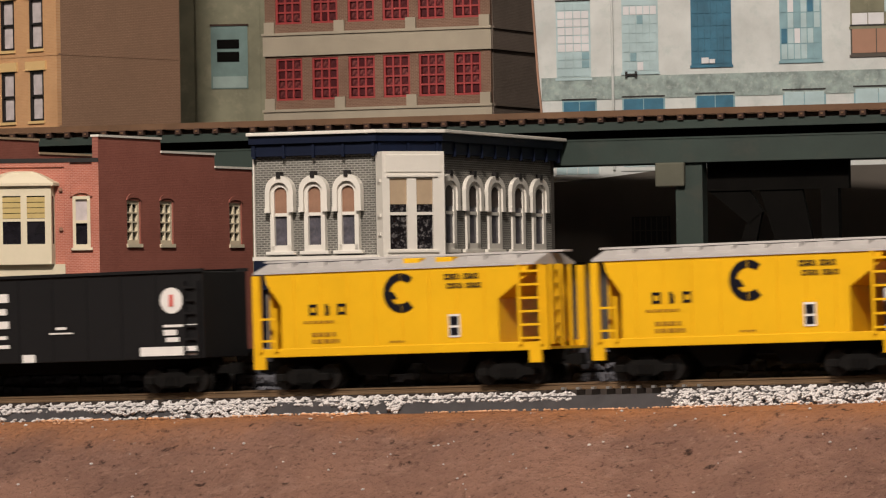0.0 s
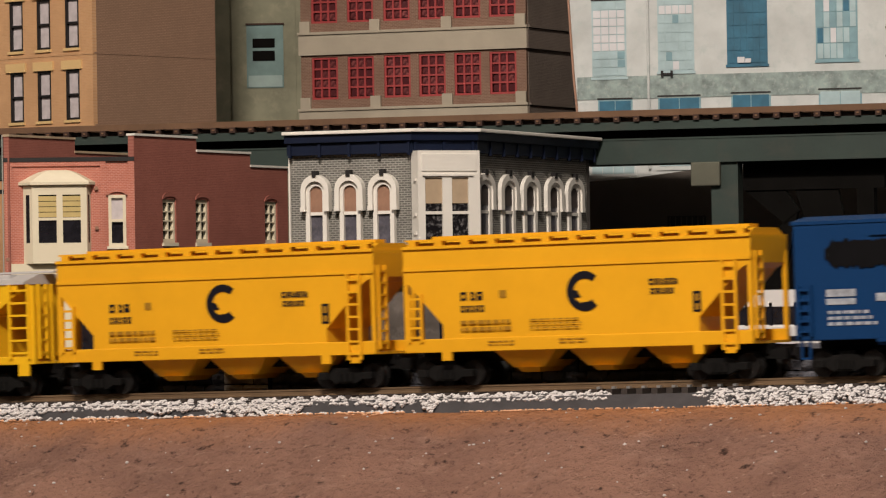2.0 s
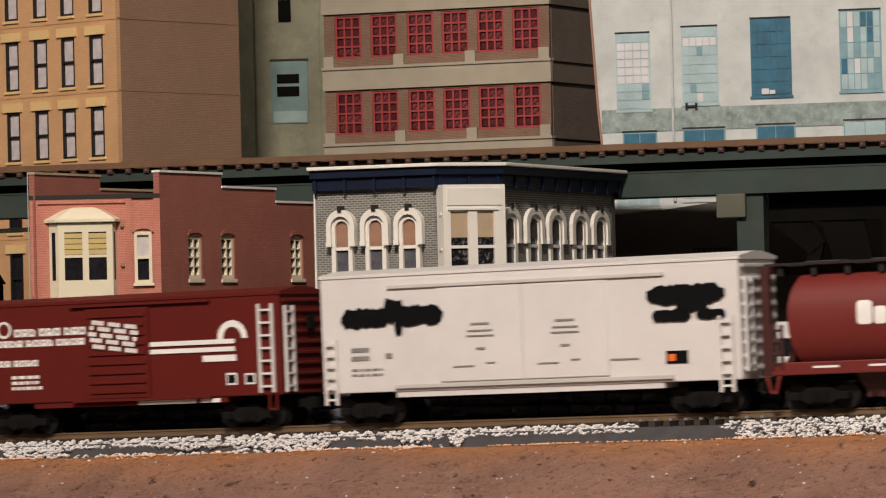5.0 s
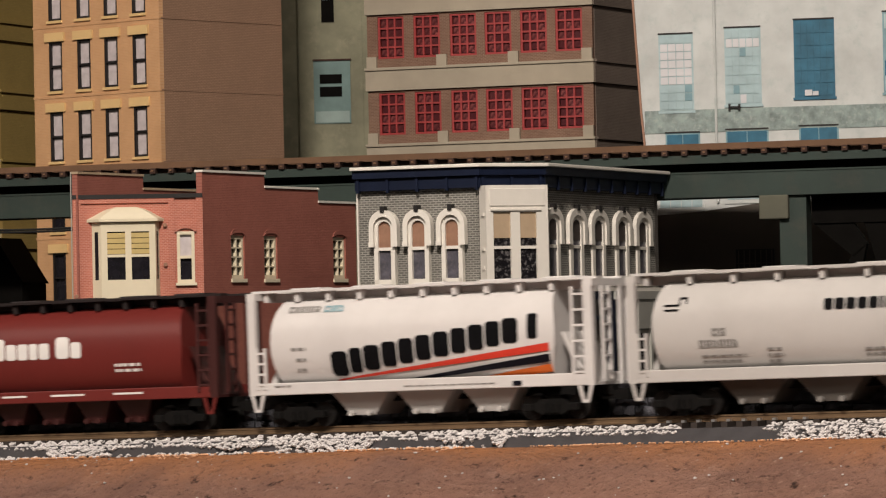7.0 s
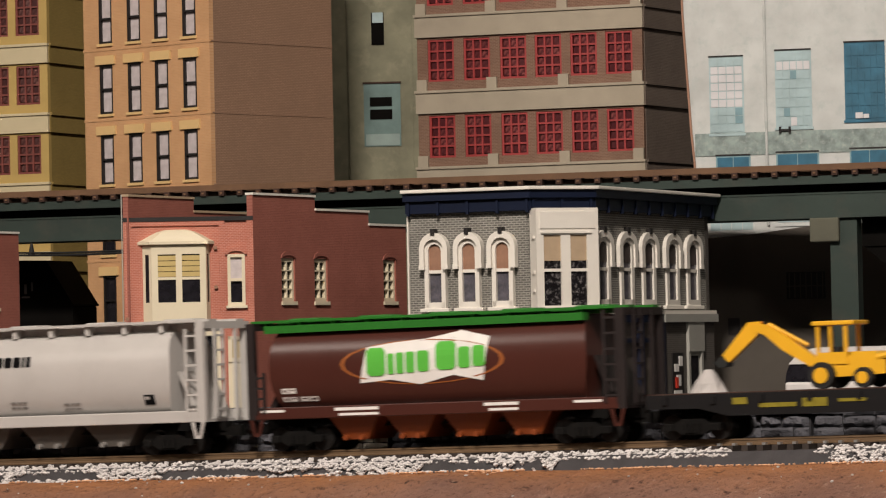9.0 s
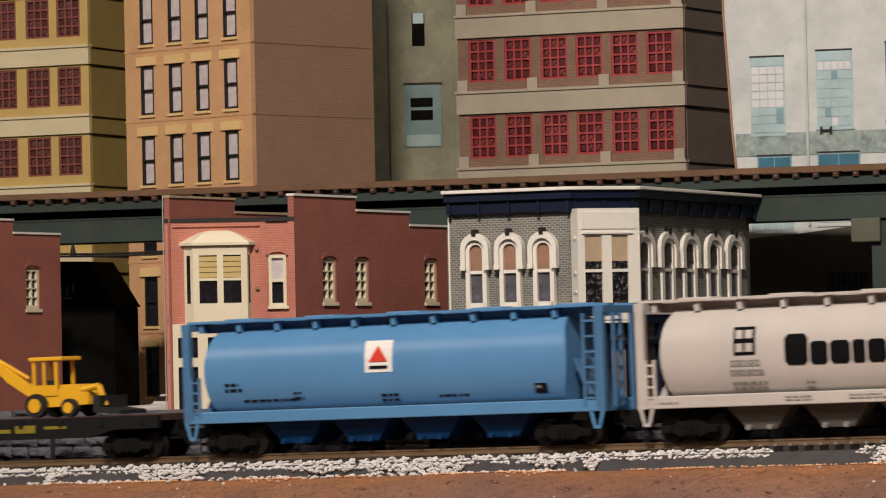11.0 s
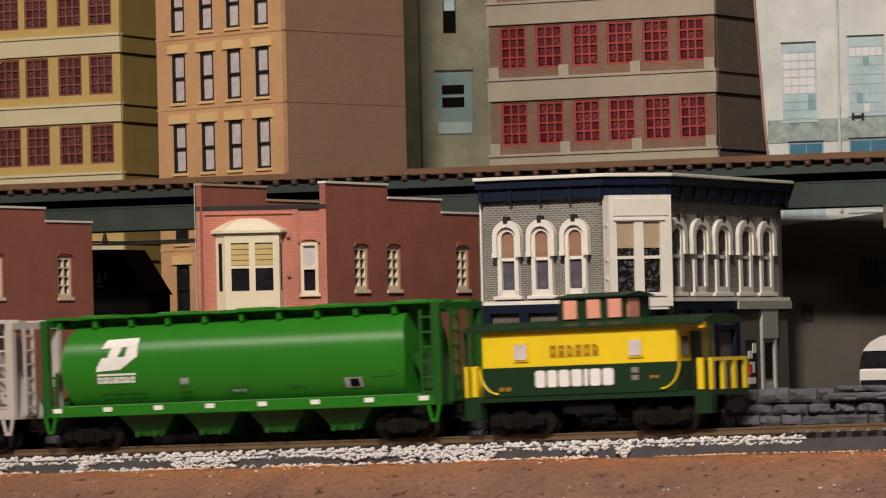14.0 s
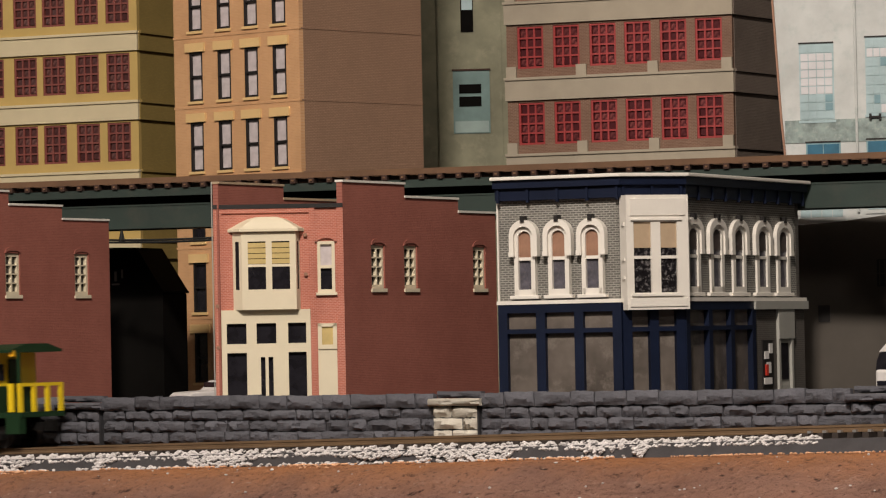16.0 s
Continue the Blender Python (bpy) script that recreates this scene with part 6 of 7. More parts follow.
def long_hopper(x0, L):
    c = car("amber_covered_hopper", "amber yellow centre-flow covered hopper with a navy ring mark", x0)
    z0, z1 = 0.0140, 0.0535
    bm = bmesh.new()
    prism(bm, [(0.0, z1), (L, z1), (L, z1 - 0.0015), (L - 0.0005, z1 - 0.0105), (L - 0.0045, z1 - 0.0125), (L - 0.0215, z0 + 0.0095), (L - 0.0215, z0), (0.0165, z0), (0.0165, z0 + 0.0095), (0.004, z1 - 0.0165), (0.0005, z1 - 0.0125)], "y", -HALF, HALF)
    part("body", bm, M["amber"], c, "amber yellow hopper body")
    part("side_plate", boxes((0.0, L, -HALF - 0.0006, -HALF, z1 - 0.0092, z1 - 0.0080), (0.0, L, -HALF - 0.0009, -HALF, z1 - 0.0008, z1 + 0.0004)), M["amber"], c)
    part("side_sill", boxes((0.0, L, -HALF - 0.0005, -HALF + 0.0025, z0 - 0.001, z0 + 0.0042), (0.0, L, HALF - 0.0025, HALF + 0.0005, z0 - 0.001, z0 + 0.0042), bev=0.0003), M["amber"], c)
    part("end_platform", boxes((0.0, L, -HALF + 0.0025, HALF - 0.0025, z0 - 0.001, z0)), M["amber"], c)
    for x in (0.0008, L - 0.0008):
        for y in (-HALF + 0.0008, HALF - 0.0008):
            part("corner_post", boxes((x - 0.0008, x + 0.0008, y - 0.0008, y + 0.0008, z0, z1 - 0.006)), M["amber"], c)
    for k in range(13):
        x = 0.004 + (L - 0.008) * k / 12
        part("roof_bracket", boxes((x - 0.0016, x + 0.0016, -HALF - 0.0002, -HALF + 0.004, z1 + 0.0004, z1 + 0.0022)), M["amber"], c)
    bm = bmesh.new()
    prism(bm, [(-HALF + 0.001, z1), (-0.011, z1 + 0.0026), (0.011, z1 + 0.0026), (HALF - 0.001, z1)], "x", 0.001, L - 0.001)
    part("roof", bm, M["amber"], c)
    part("running_board", boxes((0.001, L - 0.001, -HALF, -HALF + 0.003, z1 + 0.0022, z1 + 0.0029)), M["amber"], c)
    part("roof_hatch", boxes((0.006, L - 0.006, -0.004, 0.004, z1 + 0.0026, z1 + 0.0042)), M["amber"], c)
    ladder(c, "amber", L - 0.0115, L - 0.0062, z0 - 0.003, z1 - 0.009, 7)
    ladder(c, "amber", 0.0028, 0.0078, z0 + 0.003, z1 - 0.018, 5)
    ladder(c, "amber", L + 0.0004, 0, z0 + 0.001, z1 - 0.006, 7, (-0.0145, -0.009), "y")
    for k in range(3):
        x = 0.0365 + k * 0.0315
        bm = bmesh.new()
        hopper_pan(bm, x, x + 0.026, z0 - 0.0008, 0.0065, 0.0065, 0.0145)
        hopper_pan(bm, x + 0.0085, x + 0.0175, 0.0066, 0.0046, 0.001, 0.0125)
        part("discharge_bay", bm, M["amber"], c, "amber discharge hopper")
    part("underframe", boxes((0.0, L, -0.003, 0.003, 0.009, z0 - 0.001)), M["truck"], c)
    for x in (0.018, L - 0.022, L - 0.009):
        part("step", boxes((x - 0.002, x + 0.002, -HALF - 0.0005, -HALF + 0.0008, 0.0098, z0)), M["amber"], c)
    round_mark(c, 77.0, 34.6, 7.6, "ink_navy")
    bars(c, "lettering", "ink_navy", mark_row(24.5, 32.4, 3.4, [2.6, -1.0, 2.2, 2.4], 0.6, 0.7) + mark_row(24.5, 28.0, 2.6, [1.6, 1.6, 1.6, 1.6, 1.6], 0.5, 0.5) + mark_row(103.5, 36, 2.4, [2.2, 1.5, 1.5, 1.5, 1.5, 1.5], 0.4, 0.6) + mark_row(104, 32.6, 2.2, [2, 1.5, 1.5, 1.5, 1.5], 0.4, 0.6) + [(121.2, 124.6, 25.5, 33.2)])
    bars(c, "lettering", "ink_amber", [(121.9, 123.9, 26.3, 28.6), (121.9, 123.9, 29.6, 32.2)], off=0.0005)
    bars(c, "lettering", "ink_amber", small_print(24.5, 23.5, 24, 2, 2.6, 1.4, 5) + small_print(54, 24.2, 27, 3, 1.6, 0.6, 8) + small_print(36, 16.4, 14, 2, 1.2, 0.5, 8) + small_print(66, 16.6, 14, 2, 1.2, 0.5, 3), lambda z: HALF + 0.0006)
    bars(c, "lettering", "ink_amber", [(41, 44, 33.2, 36)])
    trucks(c, L, 0.0155)


# -- cylindrical covered hoppers --
def tank_half(z):
    zc = 0.0335
    rz = 0.0178 if z > zc else 0.0205
    q = min(0.999, abs(z - zc) / rz)
    return 0.0178 * (1 - q ** 2.5) ** (1 / 2.5)


def cylinder_hopper(name, label, x0, L, mat, end_mat=None, sill_mat=None, bay_mat=None, roof_mat=None, bays=4, drop=0.0):
    c = car(name, label, x0)
    # bays default to shadow_grey, pale paint darkened for the shade under the car
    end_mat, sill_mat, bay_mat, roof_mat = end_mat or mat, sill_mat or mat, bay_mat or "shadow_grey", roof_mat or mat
    zs = [0.0142, 0.0165, 0.0195, 0.024, 0.029, 0.0335, 0.038, 0.0425, 0.0460, 0.0488, 0.0506]
    bm = bmesh.new()
    rings = []
    for x, k, bow in ((0.0105, 0.0, 0.004), (L - 0.0165, 0.0, -0.004)):
        loop = []
        for z in zs:
            q = abs(z - 0.0335) / 0.019
            loop.append(bm.verts.new((x + bow * q * q, -tank_half(z), z)))
        for z in zs[::-1]:
            q = abs(z - 0.0335) / 0.019
            loop.append(bm.verts.new((x + bow * q * q, tank_half(z), z)))
        rings.append(loop)
    a, b = rings
    n = len(a)
    for i in range(n):
        bm.faces.new((a[i], b[i], b[(i + 1) % n], a[(i + 1) % n]))
    bm.faces.new(a)
    bm.faces.new(b[::-1])
    bmesh.ops.recalc_face_normals(bm, faces=bm.faces)
    part("tank", bm, M[mat], c, smooth=True)
    part("side_sill", boxes((0.002, L - 0.002, -HALF - 0.0002, -HALF + 0.0028, 0.0128, 0.0176), (0.002, L - 0.002, HALF - 0.0028, HALF + 0.0002, 0.0128, 0.0176), bev=0.0004), M[sill_mat], c)
    # trough with hatches on the roof
    part("roof_trough", boxes((0.006, L - 0.006, -0.007, 0.007, 0.0495, 0.0530 - drop)), M[roof_mat], c)
    part("running_board", boxes((0.0, L, -0.0135, -0.0075, 0.0532 - drop, 0.0542 - drop), (0.0, L, 0.0075, 0.0135, 0.0532 - drop, 0.0542 - drop)), M[roof_mat], c)
    for k in range(11):
        x = 0.006 + (L - 0.012) * k / 10
        part("roof_bracket", boxes((x - 0.0009, x + 0.0009, -0.0122, -0.007, 0.0495, 0.0532 - drop)), M[roof_mat], c)
    for k in range(5):
        x = 0.02 + (L - 0.04) * k / 4
        part("roof_hatch", boxes((x - 0.007, x + 0.007, -0.0055, 0.0055, 0.0530 - drop, 0.0549 - drop), bev=0.0006), M[roof_mat], c)
    # end frames with posts, ladders and platforms
    for e, s in ((0.002, 1), (L - 0.002, -1)):
        for y in (-HALF + 0.0010, HALF - 0.0010):
            part("corner_post", boxes((e - 0.0017, e + 0.0017, y - 0.0013, y + 0.0013, 0.0128, 0.0510)), M[end_mat], c)
        part("end_beam", boxes((e - 0.002, e + 0.002, -HALF, HALF, 0.0504 - drop, 0.0532 - drop)), M[end_mat], c)
        part("end_platform", boxes((min(e, e + s * 0.012), max(e, e + s * 0.012), -HALF + 0.0028, HALF - 0.0028, 0.0128, 0.0140)), M[end_mat], c)
        bm = bmesh.new()
        prism(bm, [(e + s * 0.003, 0.014), (e + s * 0.0135, 0.0335), (e + s * 0.0145, 0.0335), (e + s * 0.0065, 0.014)], "y", -0.012, 0.012)
        part("slope_sheet", bm, M[end_mat], c)
    ladder(c, end_mat, 0.0042, 0.0078, 0.0150, 0.0315, 4, -HALF)
    ladder(c, end_mat, L - 0.0088, L - 0.0034, 0.0150, 0.0505, 6, -HALF)
    ladder(c, end_mat, L + 0.0004, 0, 0.0150, 0.0505, 6, (-0.0100, -0.0040), "y")
    part("end_post", boxes((L - 0.001, L + 0.0004, 0.006, 0.0075, 0.013, 0.0505)), M[end_mat], c)
    for x in (0.004, L - 0.004):
        bm = bmesh.new()
        prism(bm, [(x - 0.0032, 0.0128), (x - 0.0018, 0.0128), (x - 0.0006, 0.0074), (x + 0.0006, 0.0074), (x + 0.0018, 0.0128), (x + 0.0032, 0.0128), (x + 0.0014, 0.0062), (x - 0.0014, 0.0062)], "y", -HALF - 0.0004, -HALF + 0.0004)
        part("step", bm, M[sill_mat], c)
    span = (L - 0.066) / bays
    for k in range(bays):
        xa = 0.033 + k * span
        bm = bmesh.new()
        hopper_pan(bm, xa + 0.0004, xa + span - 0.0004, 0.0148, 0.0040, span * 0.30, 0.0135)
        part("discharge_bay", bm, M[bay_mat], c, "discharge hopper")
        for q in (0.36, 0.64):
            bm = bmesh.new()
            rod(bm, (xa + span * q, -0.0138, 0.0048), (xa + span * q, -0.0115, 0.0048), 0.0011, 8)
            part("gate_knob", bm, M["ink_grey"] if bay_mat == "shadow_grey" else M[bay_mat], c)
    part("underframe", boxes((0.0, L, -0.003, 0.003, 0.009, 0.0128)), M["truck"], c)
    trucks(c, L, 0.0205)
    return c


def curve_bars(c, name, mat, items, label="", off=0.0002):
    return bars(c, name, mat, items, tank_half, label, 4, off)


def tank_shape(c, name, mat, quads, label="", off=0.0002):
    bm = bmesh.new()
    for q in quads:
        decal(bm, [(x * MM, z * MM) for x, z in q], tank_half, 4, off, 12)
    bmesh.ops.recalc_face_normals(bm, faces=bm.faces)
    for f in bm.faces:
        if f.normal.y > 0:
            f.normal_flip()
    return part(name, bm, M[mat], c, label)


def cylinder_cars():
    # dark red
    c = cylinder_hopper("dark_red_cylinder_hopper", "dark red cylindrical covered hopper with white lettering", 1.0550, 0.1455, "brown_red", bay_mat="deep_red", end_mat="deep_red", sill_mat="brown_red", roof_mat="near_black", bays=4)
    curve_bars(c, "name_mark", "ink_white", round_row(38, 30.5, 6.5, [6, 5, 5, 4, 5, -2.5, 6.5, 5], 0.7, 1.6, tall=(0, 6)), "white block name mark")
    curve_bars(c, "lettering", "ink_white", small_print(97, 26.5, 15, 2, 2.2, 1.2, 4))
    bars(c, "sill_mark", "ink_white", [(20, 30, 15.2, 16.0), (42, 54, 15.2, 16.0), (66, 82, 15.2, 16.0), (96, 110, 15.2, 16.0)])
    # white with slanted name and stripes
    c = cylinder_hopper("white_striped_hopper", "white cylindrical covered hopper with slanted black name and stripes", 1.2147, 0.1525, "white", bay_mat="pale_grey", bays=3)
    curve_bars(c, "name_mark", "ink_black", [b for b in round_row(37.5, 19.6, 9.6, [7.6, 5.6, 7.4, 6.8, 6.8, 7.0, 7.2, 6.8, 6.8, 6.4, 7.0, -3.2, 4.4], 0.75, 2.2, rise=0.135)], "slanted black block name mark")
    for mt, zr, x0 in (("ink_red", 28.0, 38.0), ("ink_navy", 23.8, 58.0), ("ink_orange", 19.9, 82.0)):
        xe = 133.5
        fall = (xe - x0) * 0.105
        tank_shape(c, "stripe", mt, [[(x0, zr - fall - 0.4), (xe, zr - 1.5), (xe, zr + 1.6), (x0 + 2, zr - fall + 0.4)]], "slanted stripe", off=0.0003)
    curve_bars(c, "lettering", "ink_grey", mark_row(18, 45.0, 2.4, [2.5, 1.5, 1.5, 1.5, 1.5, 2.5], 0.6, 0.7) + small_print(20, 30, 8, 1, 2, 1.2, 3) + small_print(22, 25.8, 5, 2, 4, 1.2, 3))
    curve_bars(c, "lettering", "mid_blue", mark_row(34, 44.8, 2.6, [3, 2, 2.5], 0.5, 0.8))
    bars(c, "sill_mark", "ink_navy", [(117.5, 121.5, 13.6, 15.4)], off=0.0005)
    bars(c, "sill_mark", "ink_grey", small_print(12, 16, 7, 1, 2, 0.6, 2) + small_print(70, 14.6, 40, 1, 2, 0.4, 2), off=0.0005)
    # pale grey
    c = cylinder_hopper("grey_cylinder_hopper", "pale grey cylindrical covered hopper with black lettering", 1.3813, 0.1915, "pale_grey", end_mat="pale_grey")
    curve_bars(c, "name_mark", "ink_black", round_row(80.5, 37.6, 4.3, [3.6, 3.8, 3.8, 3.8, 3.6, 1.4, 2.2], 0.7, 1.1), "black block name mark")
    curve_bars(c, "lettering", "ink_grey", mark_row(35, 29.5, 3.0, [2.6, 2.6], 0.5, 0.8) + mark_row(29.5, 25.2, 3.0, [2.2, 2.2, 2.2, 2.2, 2.2, 2.2], 0.5, 0.8) + small_print(30, 21.8, 20, 2, 2.0, 0.7, 5) + small_print(57, 23.5, 6, 3, 2.2, 1.0, 5) + small_print(96, 22.5, 8, 2, 2.0, 0.9, 6) + small_print(122, 21.5, 8, 2, 2.0, 0.7, 6))
    curve_bars(c, "wing_mark", "ink_black", [(15.5, 22.0, 41.2, 41.9), (15.5, 21.5, 39.4, 40.1), (21.5, 22.2, 41.9, 44.4), (21.5, 25.0, 43.8, 44.5), (24.3, 25, 41.9, 43.8)])
    curve_bars(c, "data_panel", "ink_black", [(161.5, 166.5, 20.5, 24.6)])
    curve_bars(c, "data_panel", "pale_grey", [(162.2, 164.2, 22.6, 23.8)], off=0.0004)
    # cocoa brown with a green and white name
    c = cylinder_hopper("brown_cylinder_hopper", "cocoa brown cylindrical covered hopper with green roof and orange hoppers", 1.5925, 0.1685, "cocoa", end_mat="near_black", sill_mat="cocoa", bay_mat="rust_orange", roof_mat="leaf", drop=0.002)
    part("roof_edge", boxes((0.008, 0.1505, -0.0165, -0.0120, 0.0470, 0.0500)), M["leaf"], c, "green roof edge")
    tank_shape(c, "name_plate", "ink_white", [[(52, 26), (66, 27.0), (68, 41.5), (55.5, 40.0)], [(66, 27.0), (79, 24.8), (82, 42.5), (68, 41.5)], [(79, 24.8), (94, 28), (96, 45), (82, 42.5)], [(94, 28), (107, 25.5), (110, 42.5), (96, 45.5)]], "white plate behind the name")
    curve_bars(c, "name_mark", "ink_green", round_row(55.5, 28.6, 8.2, [8.5, 3, 3.5, 4, 5.5, -2.0, 9, 5.5, 5.5], 0.9, 2.2, rise=0.05, tall=(0, 6)), "green block name mark", off=0.0005)
    bm = bmesh.new()
    for k in range(26):
        a0, a1 = 2 * math.pi * k / 26, 2 * math.pi * (k + 1) / 26
        decal(bm, [((80 + q * 36 * math.cos(a)) * MM, (33.6 + q * 8.6 * math.sin(a)) * MM) for q, a in ((0.97, a0), (1.02, a0), (1.02, a1), (0.97, a1))], tank_half, 2, 0.00015)
    for f in bm.faces:
        f.normal_update()
        if f.normal.y > 0:
            f.normal_flip()
    part("oval_mark", bm, M["ink_tan"], c, "thin brown oval round the name")
    curve_bars(c, "lettering", "ink_white", mark_row(15.5, 22.8, 2.2, [3, 3], 0.5, 0.8) + mark_row(15.5, 19.6, 2.0, [3, 3, -1, 4, 3.5], 0.5, 0.8))
    bars(c, "sill_mark", "ink_white", [(6, 17, 15.6, 16.6), (40, 60, 15.6, 16.8), (42, 60, 13.6, 14.6), (107, 122, 15.6, 16.8), (109, 122, 13.6, 14.6), (146, 158, 15.6, 16.6)])
    # sky blue; the end frames' shade is put into a darker blue
    c = cylinder_hopper("sky_blue_hopper", "sky blue cylindrical covered hopper with a small red triangle mark", 1.9168, 0.1922, "sky", end_mat="shaded_sky", bay_mat="blue")
    curve_bars(c, "square_mark", "ink_white", [(86, 98.5, 31.0, 43.5)], "white square with a red triangle")
    bm = bmesh.new()
    for k in range(5):
        z0_, z1_ = 35.2 + k * 1.3, 35.2 + (k + 1) * 1.3
        w0, w1 = 4.3 * (1 - k / 5), 4.3 * (1 - (k + 1) / 5) + 0.02
        decal(bm, [((92.2 - w0) * MM, z0_ * MM), ((92.2 + w0) * MM, z0_ * MM), ((92.2 + w1) * MM, z1_ * MM), ((92.2 - w1) * MM, z1_ * MM)], tank_half, 1, 0.0005)
    part("square_mark", bm, M["ink_red"], c)
    curve_bars(c, "square_mark", "ink_navy", [(88, 96.5, 32.4, 33.6)], off=0.0005)
    curve_bars(c, "lettering", "ink_navy", small_print(20, 27.5, 8, 2, 2.2, 1.2, 3) + small_print(28, 21, 28, 1, 2, 0.9, 5) + small_print(52, 23.5, 5, 2, 2, 0.9, 4) + small_print(92, 21.5, 8, 2, 2, 0.9, 6) + small_print(118, 20.5, 16, 1, 2, 0.8, 9))
    curve_bars(c, "data_panel", "ink_navy", [(161, 166.5, 20.6, 24.4)])
    curve_bars(c, "data_panel", "ink_grey", [(161.7, 164, 22.4, 23.6)], off=0.0004)
    # bone white
    c = cylinder_hopper("bone_white_hopper", "off-white cylindrical covered hopper with a bold black name", 2.1222, 0.1915, "bone", end_mat="bone")
    curve_bars(c, "name_mark", "ink_black", round_row(62.5, 27.6, 8.6, [9.5, 7.2, 8.2, 5.2, 7.6, -3.6, 9.4, 7.4], 0.9, 2.3, tall=(0, 6)), "bold black block name mark")
    curve_bars(c, "square_mark", "ink_black", [(41.5, 50.5, 32.0, 42.6)], "black square mark with a pale cross")
    curve_bars(c, "square_mark", "bone", [(42.6, 49.4, 33.2, 36.4), (42.6, 49.4, 38.2, 41.4)], off=0.0005)
    curve_bars(c, "square_mark", "ink_black", [(45.5, 46.5, 33.2, 36.4), (45.5, 46.5, 38.2, 41.4)], off=0.0007)
    curve_bars(c, "lettering", "ink_grey", mark_row(40, 27.8, 2.4, [2, 2, 2, 2, 2], 0.5, 0.6) + mark_row(39.5, 24.2, 2.4, [2, 2, 2, 2, 2, 2], 0.4, 0.6) + small_print(40, 21, 18, 2, 2, 1.0, 4) + small_print(70, 20.5, 4, 2, 2, 0.9, 4) + small_print(116, 21, 4, 2, 2, 0.9, 4) + small_print(160, 24, 14, 2, 2.2, 1.0, 7) + small_print(180, 20.5, 4, 2, 2, 0.8, 4))
    curve_bars(c, "data_panel", "ink_navy", [(138.2, 140.6, 21.8, 27.8)])
    bars(c, "sill_mark", "ink_grey", small_print(10, 14.6, 9, 1, 2, 0.6, 3) + small_print(62, 15.6, 14, 2, 1.2, 0.5, 3) + small_print(88, 15.6, 18, 2, 1.2, 0.5, 3) + small_print(138, 15.2, 4, 1, 2, 0.6, 3), off=0.0005)
    # green
    c = cylinder_hopper("green_cylinder_hopper", "bright green cylindrical covered hopper with a white mark", 2.3275, 0.1920, "green", end_mat="deep_green", bay_mat="deep_green")
    tank_shape(c, "block_mark", "ink_white", [[(30.5, 40.6), (48.5, 41.2), (48.8, 44.6), (33, 44.2)], [(42, 36), (48.6, 36.6), (48.5, 41.2), (43.5, 40.9)], [(28.5, 33.2), (44.5, 34.6), (48.6, 37.2), (31, 36.8)], [(28, 31.2), (40, 31.8), (44.5, 34.6), (28.5, 33.4)], [(33.5, 36.5), (38.5, 36.8), (41, 40.9), (35.5, 40.7)]], "white angular mark")
    curve_bars(c, "lettering", "ink_white", mark_row(28.5, 26.2, 2.6, [2.2, 2.2, 2.2, 2.2, 2.2, 2.2, 2.2], 0.5, 0.7) + [(28.5, 47.5, 29.4, 30.2)])
    curve_bars(c, "lettering", "leaf", small_print(30, 22, 28, 2, 2.0, 1.0, 4) + small_print(68, 24, 6, 3, 2.2, 1.1, 4) + small_print(92, 22.5, 9, 2, 2.2, 1.2, 5) + small_print(120, 22.0, 9, 1, 2.2, 1.6, 5) + small_print(160, 25, 12, 1, 2.2, 1.8, 5))
    curve_bars(c, "lettering", "end_grey", [(69, 73, 24.5, 27.4), (93, 100, 20.6, 22), (147, 155, 20.8, 25.0)])
    curve_bars(c, "data_panel", "ink_black", [(149.5, 153.8, 21.4, 24.4)], off=0.0004)
    bm = bmesh.new()
    for k in range(8):
        x = (8 + k * 25.1) * MM
        decal(bm, [(x - 0.0022, 0.0147), (x + 0.0022, 0.0147), (x + 0.0022, 0.0166), (x - 0.0022, 0.0166)], flat, 1, 0.0006)
    part("sill_reflector", bm, M["ink_white"], c, "white sill reflectors")


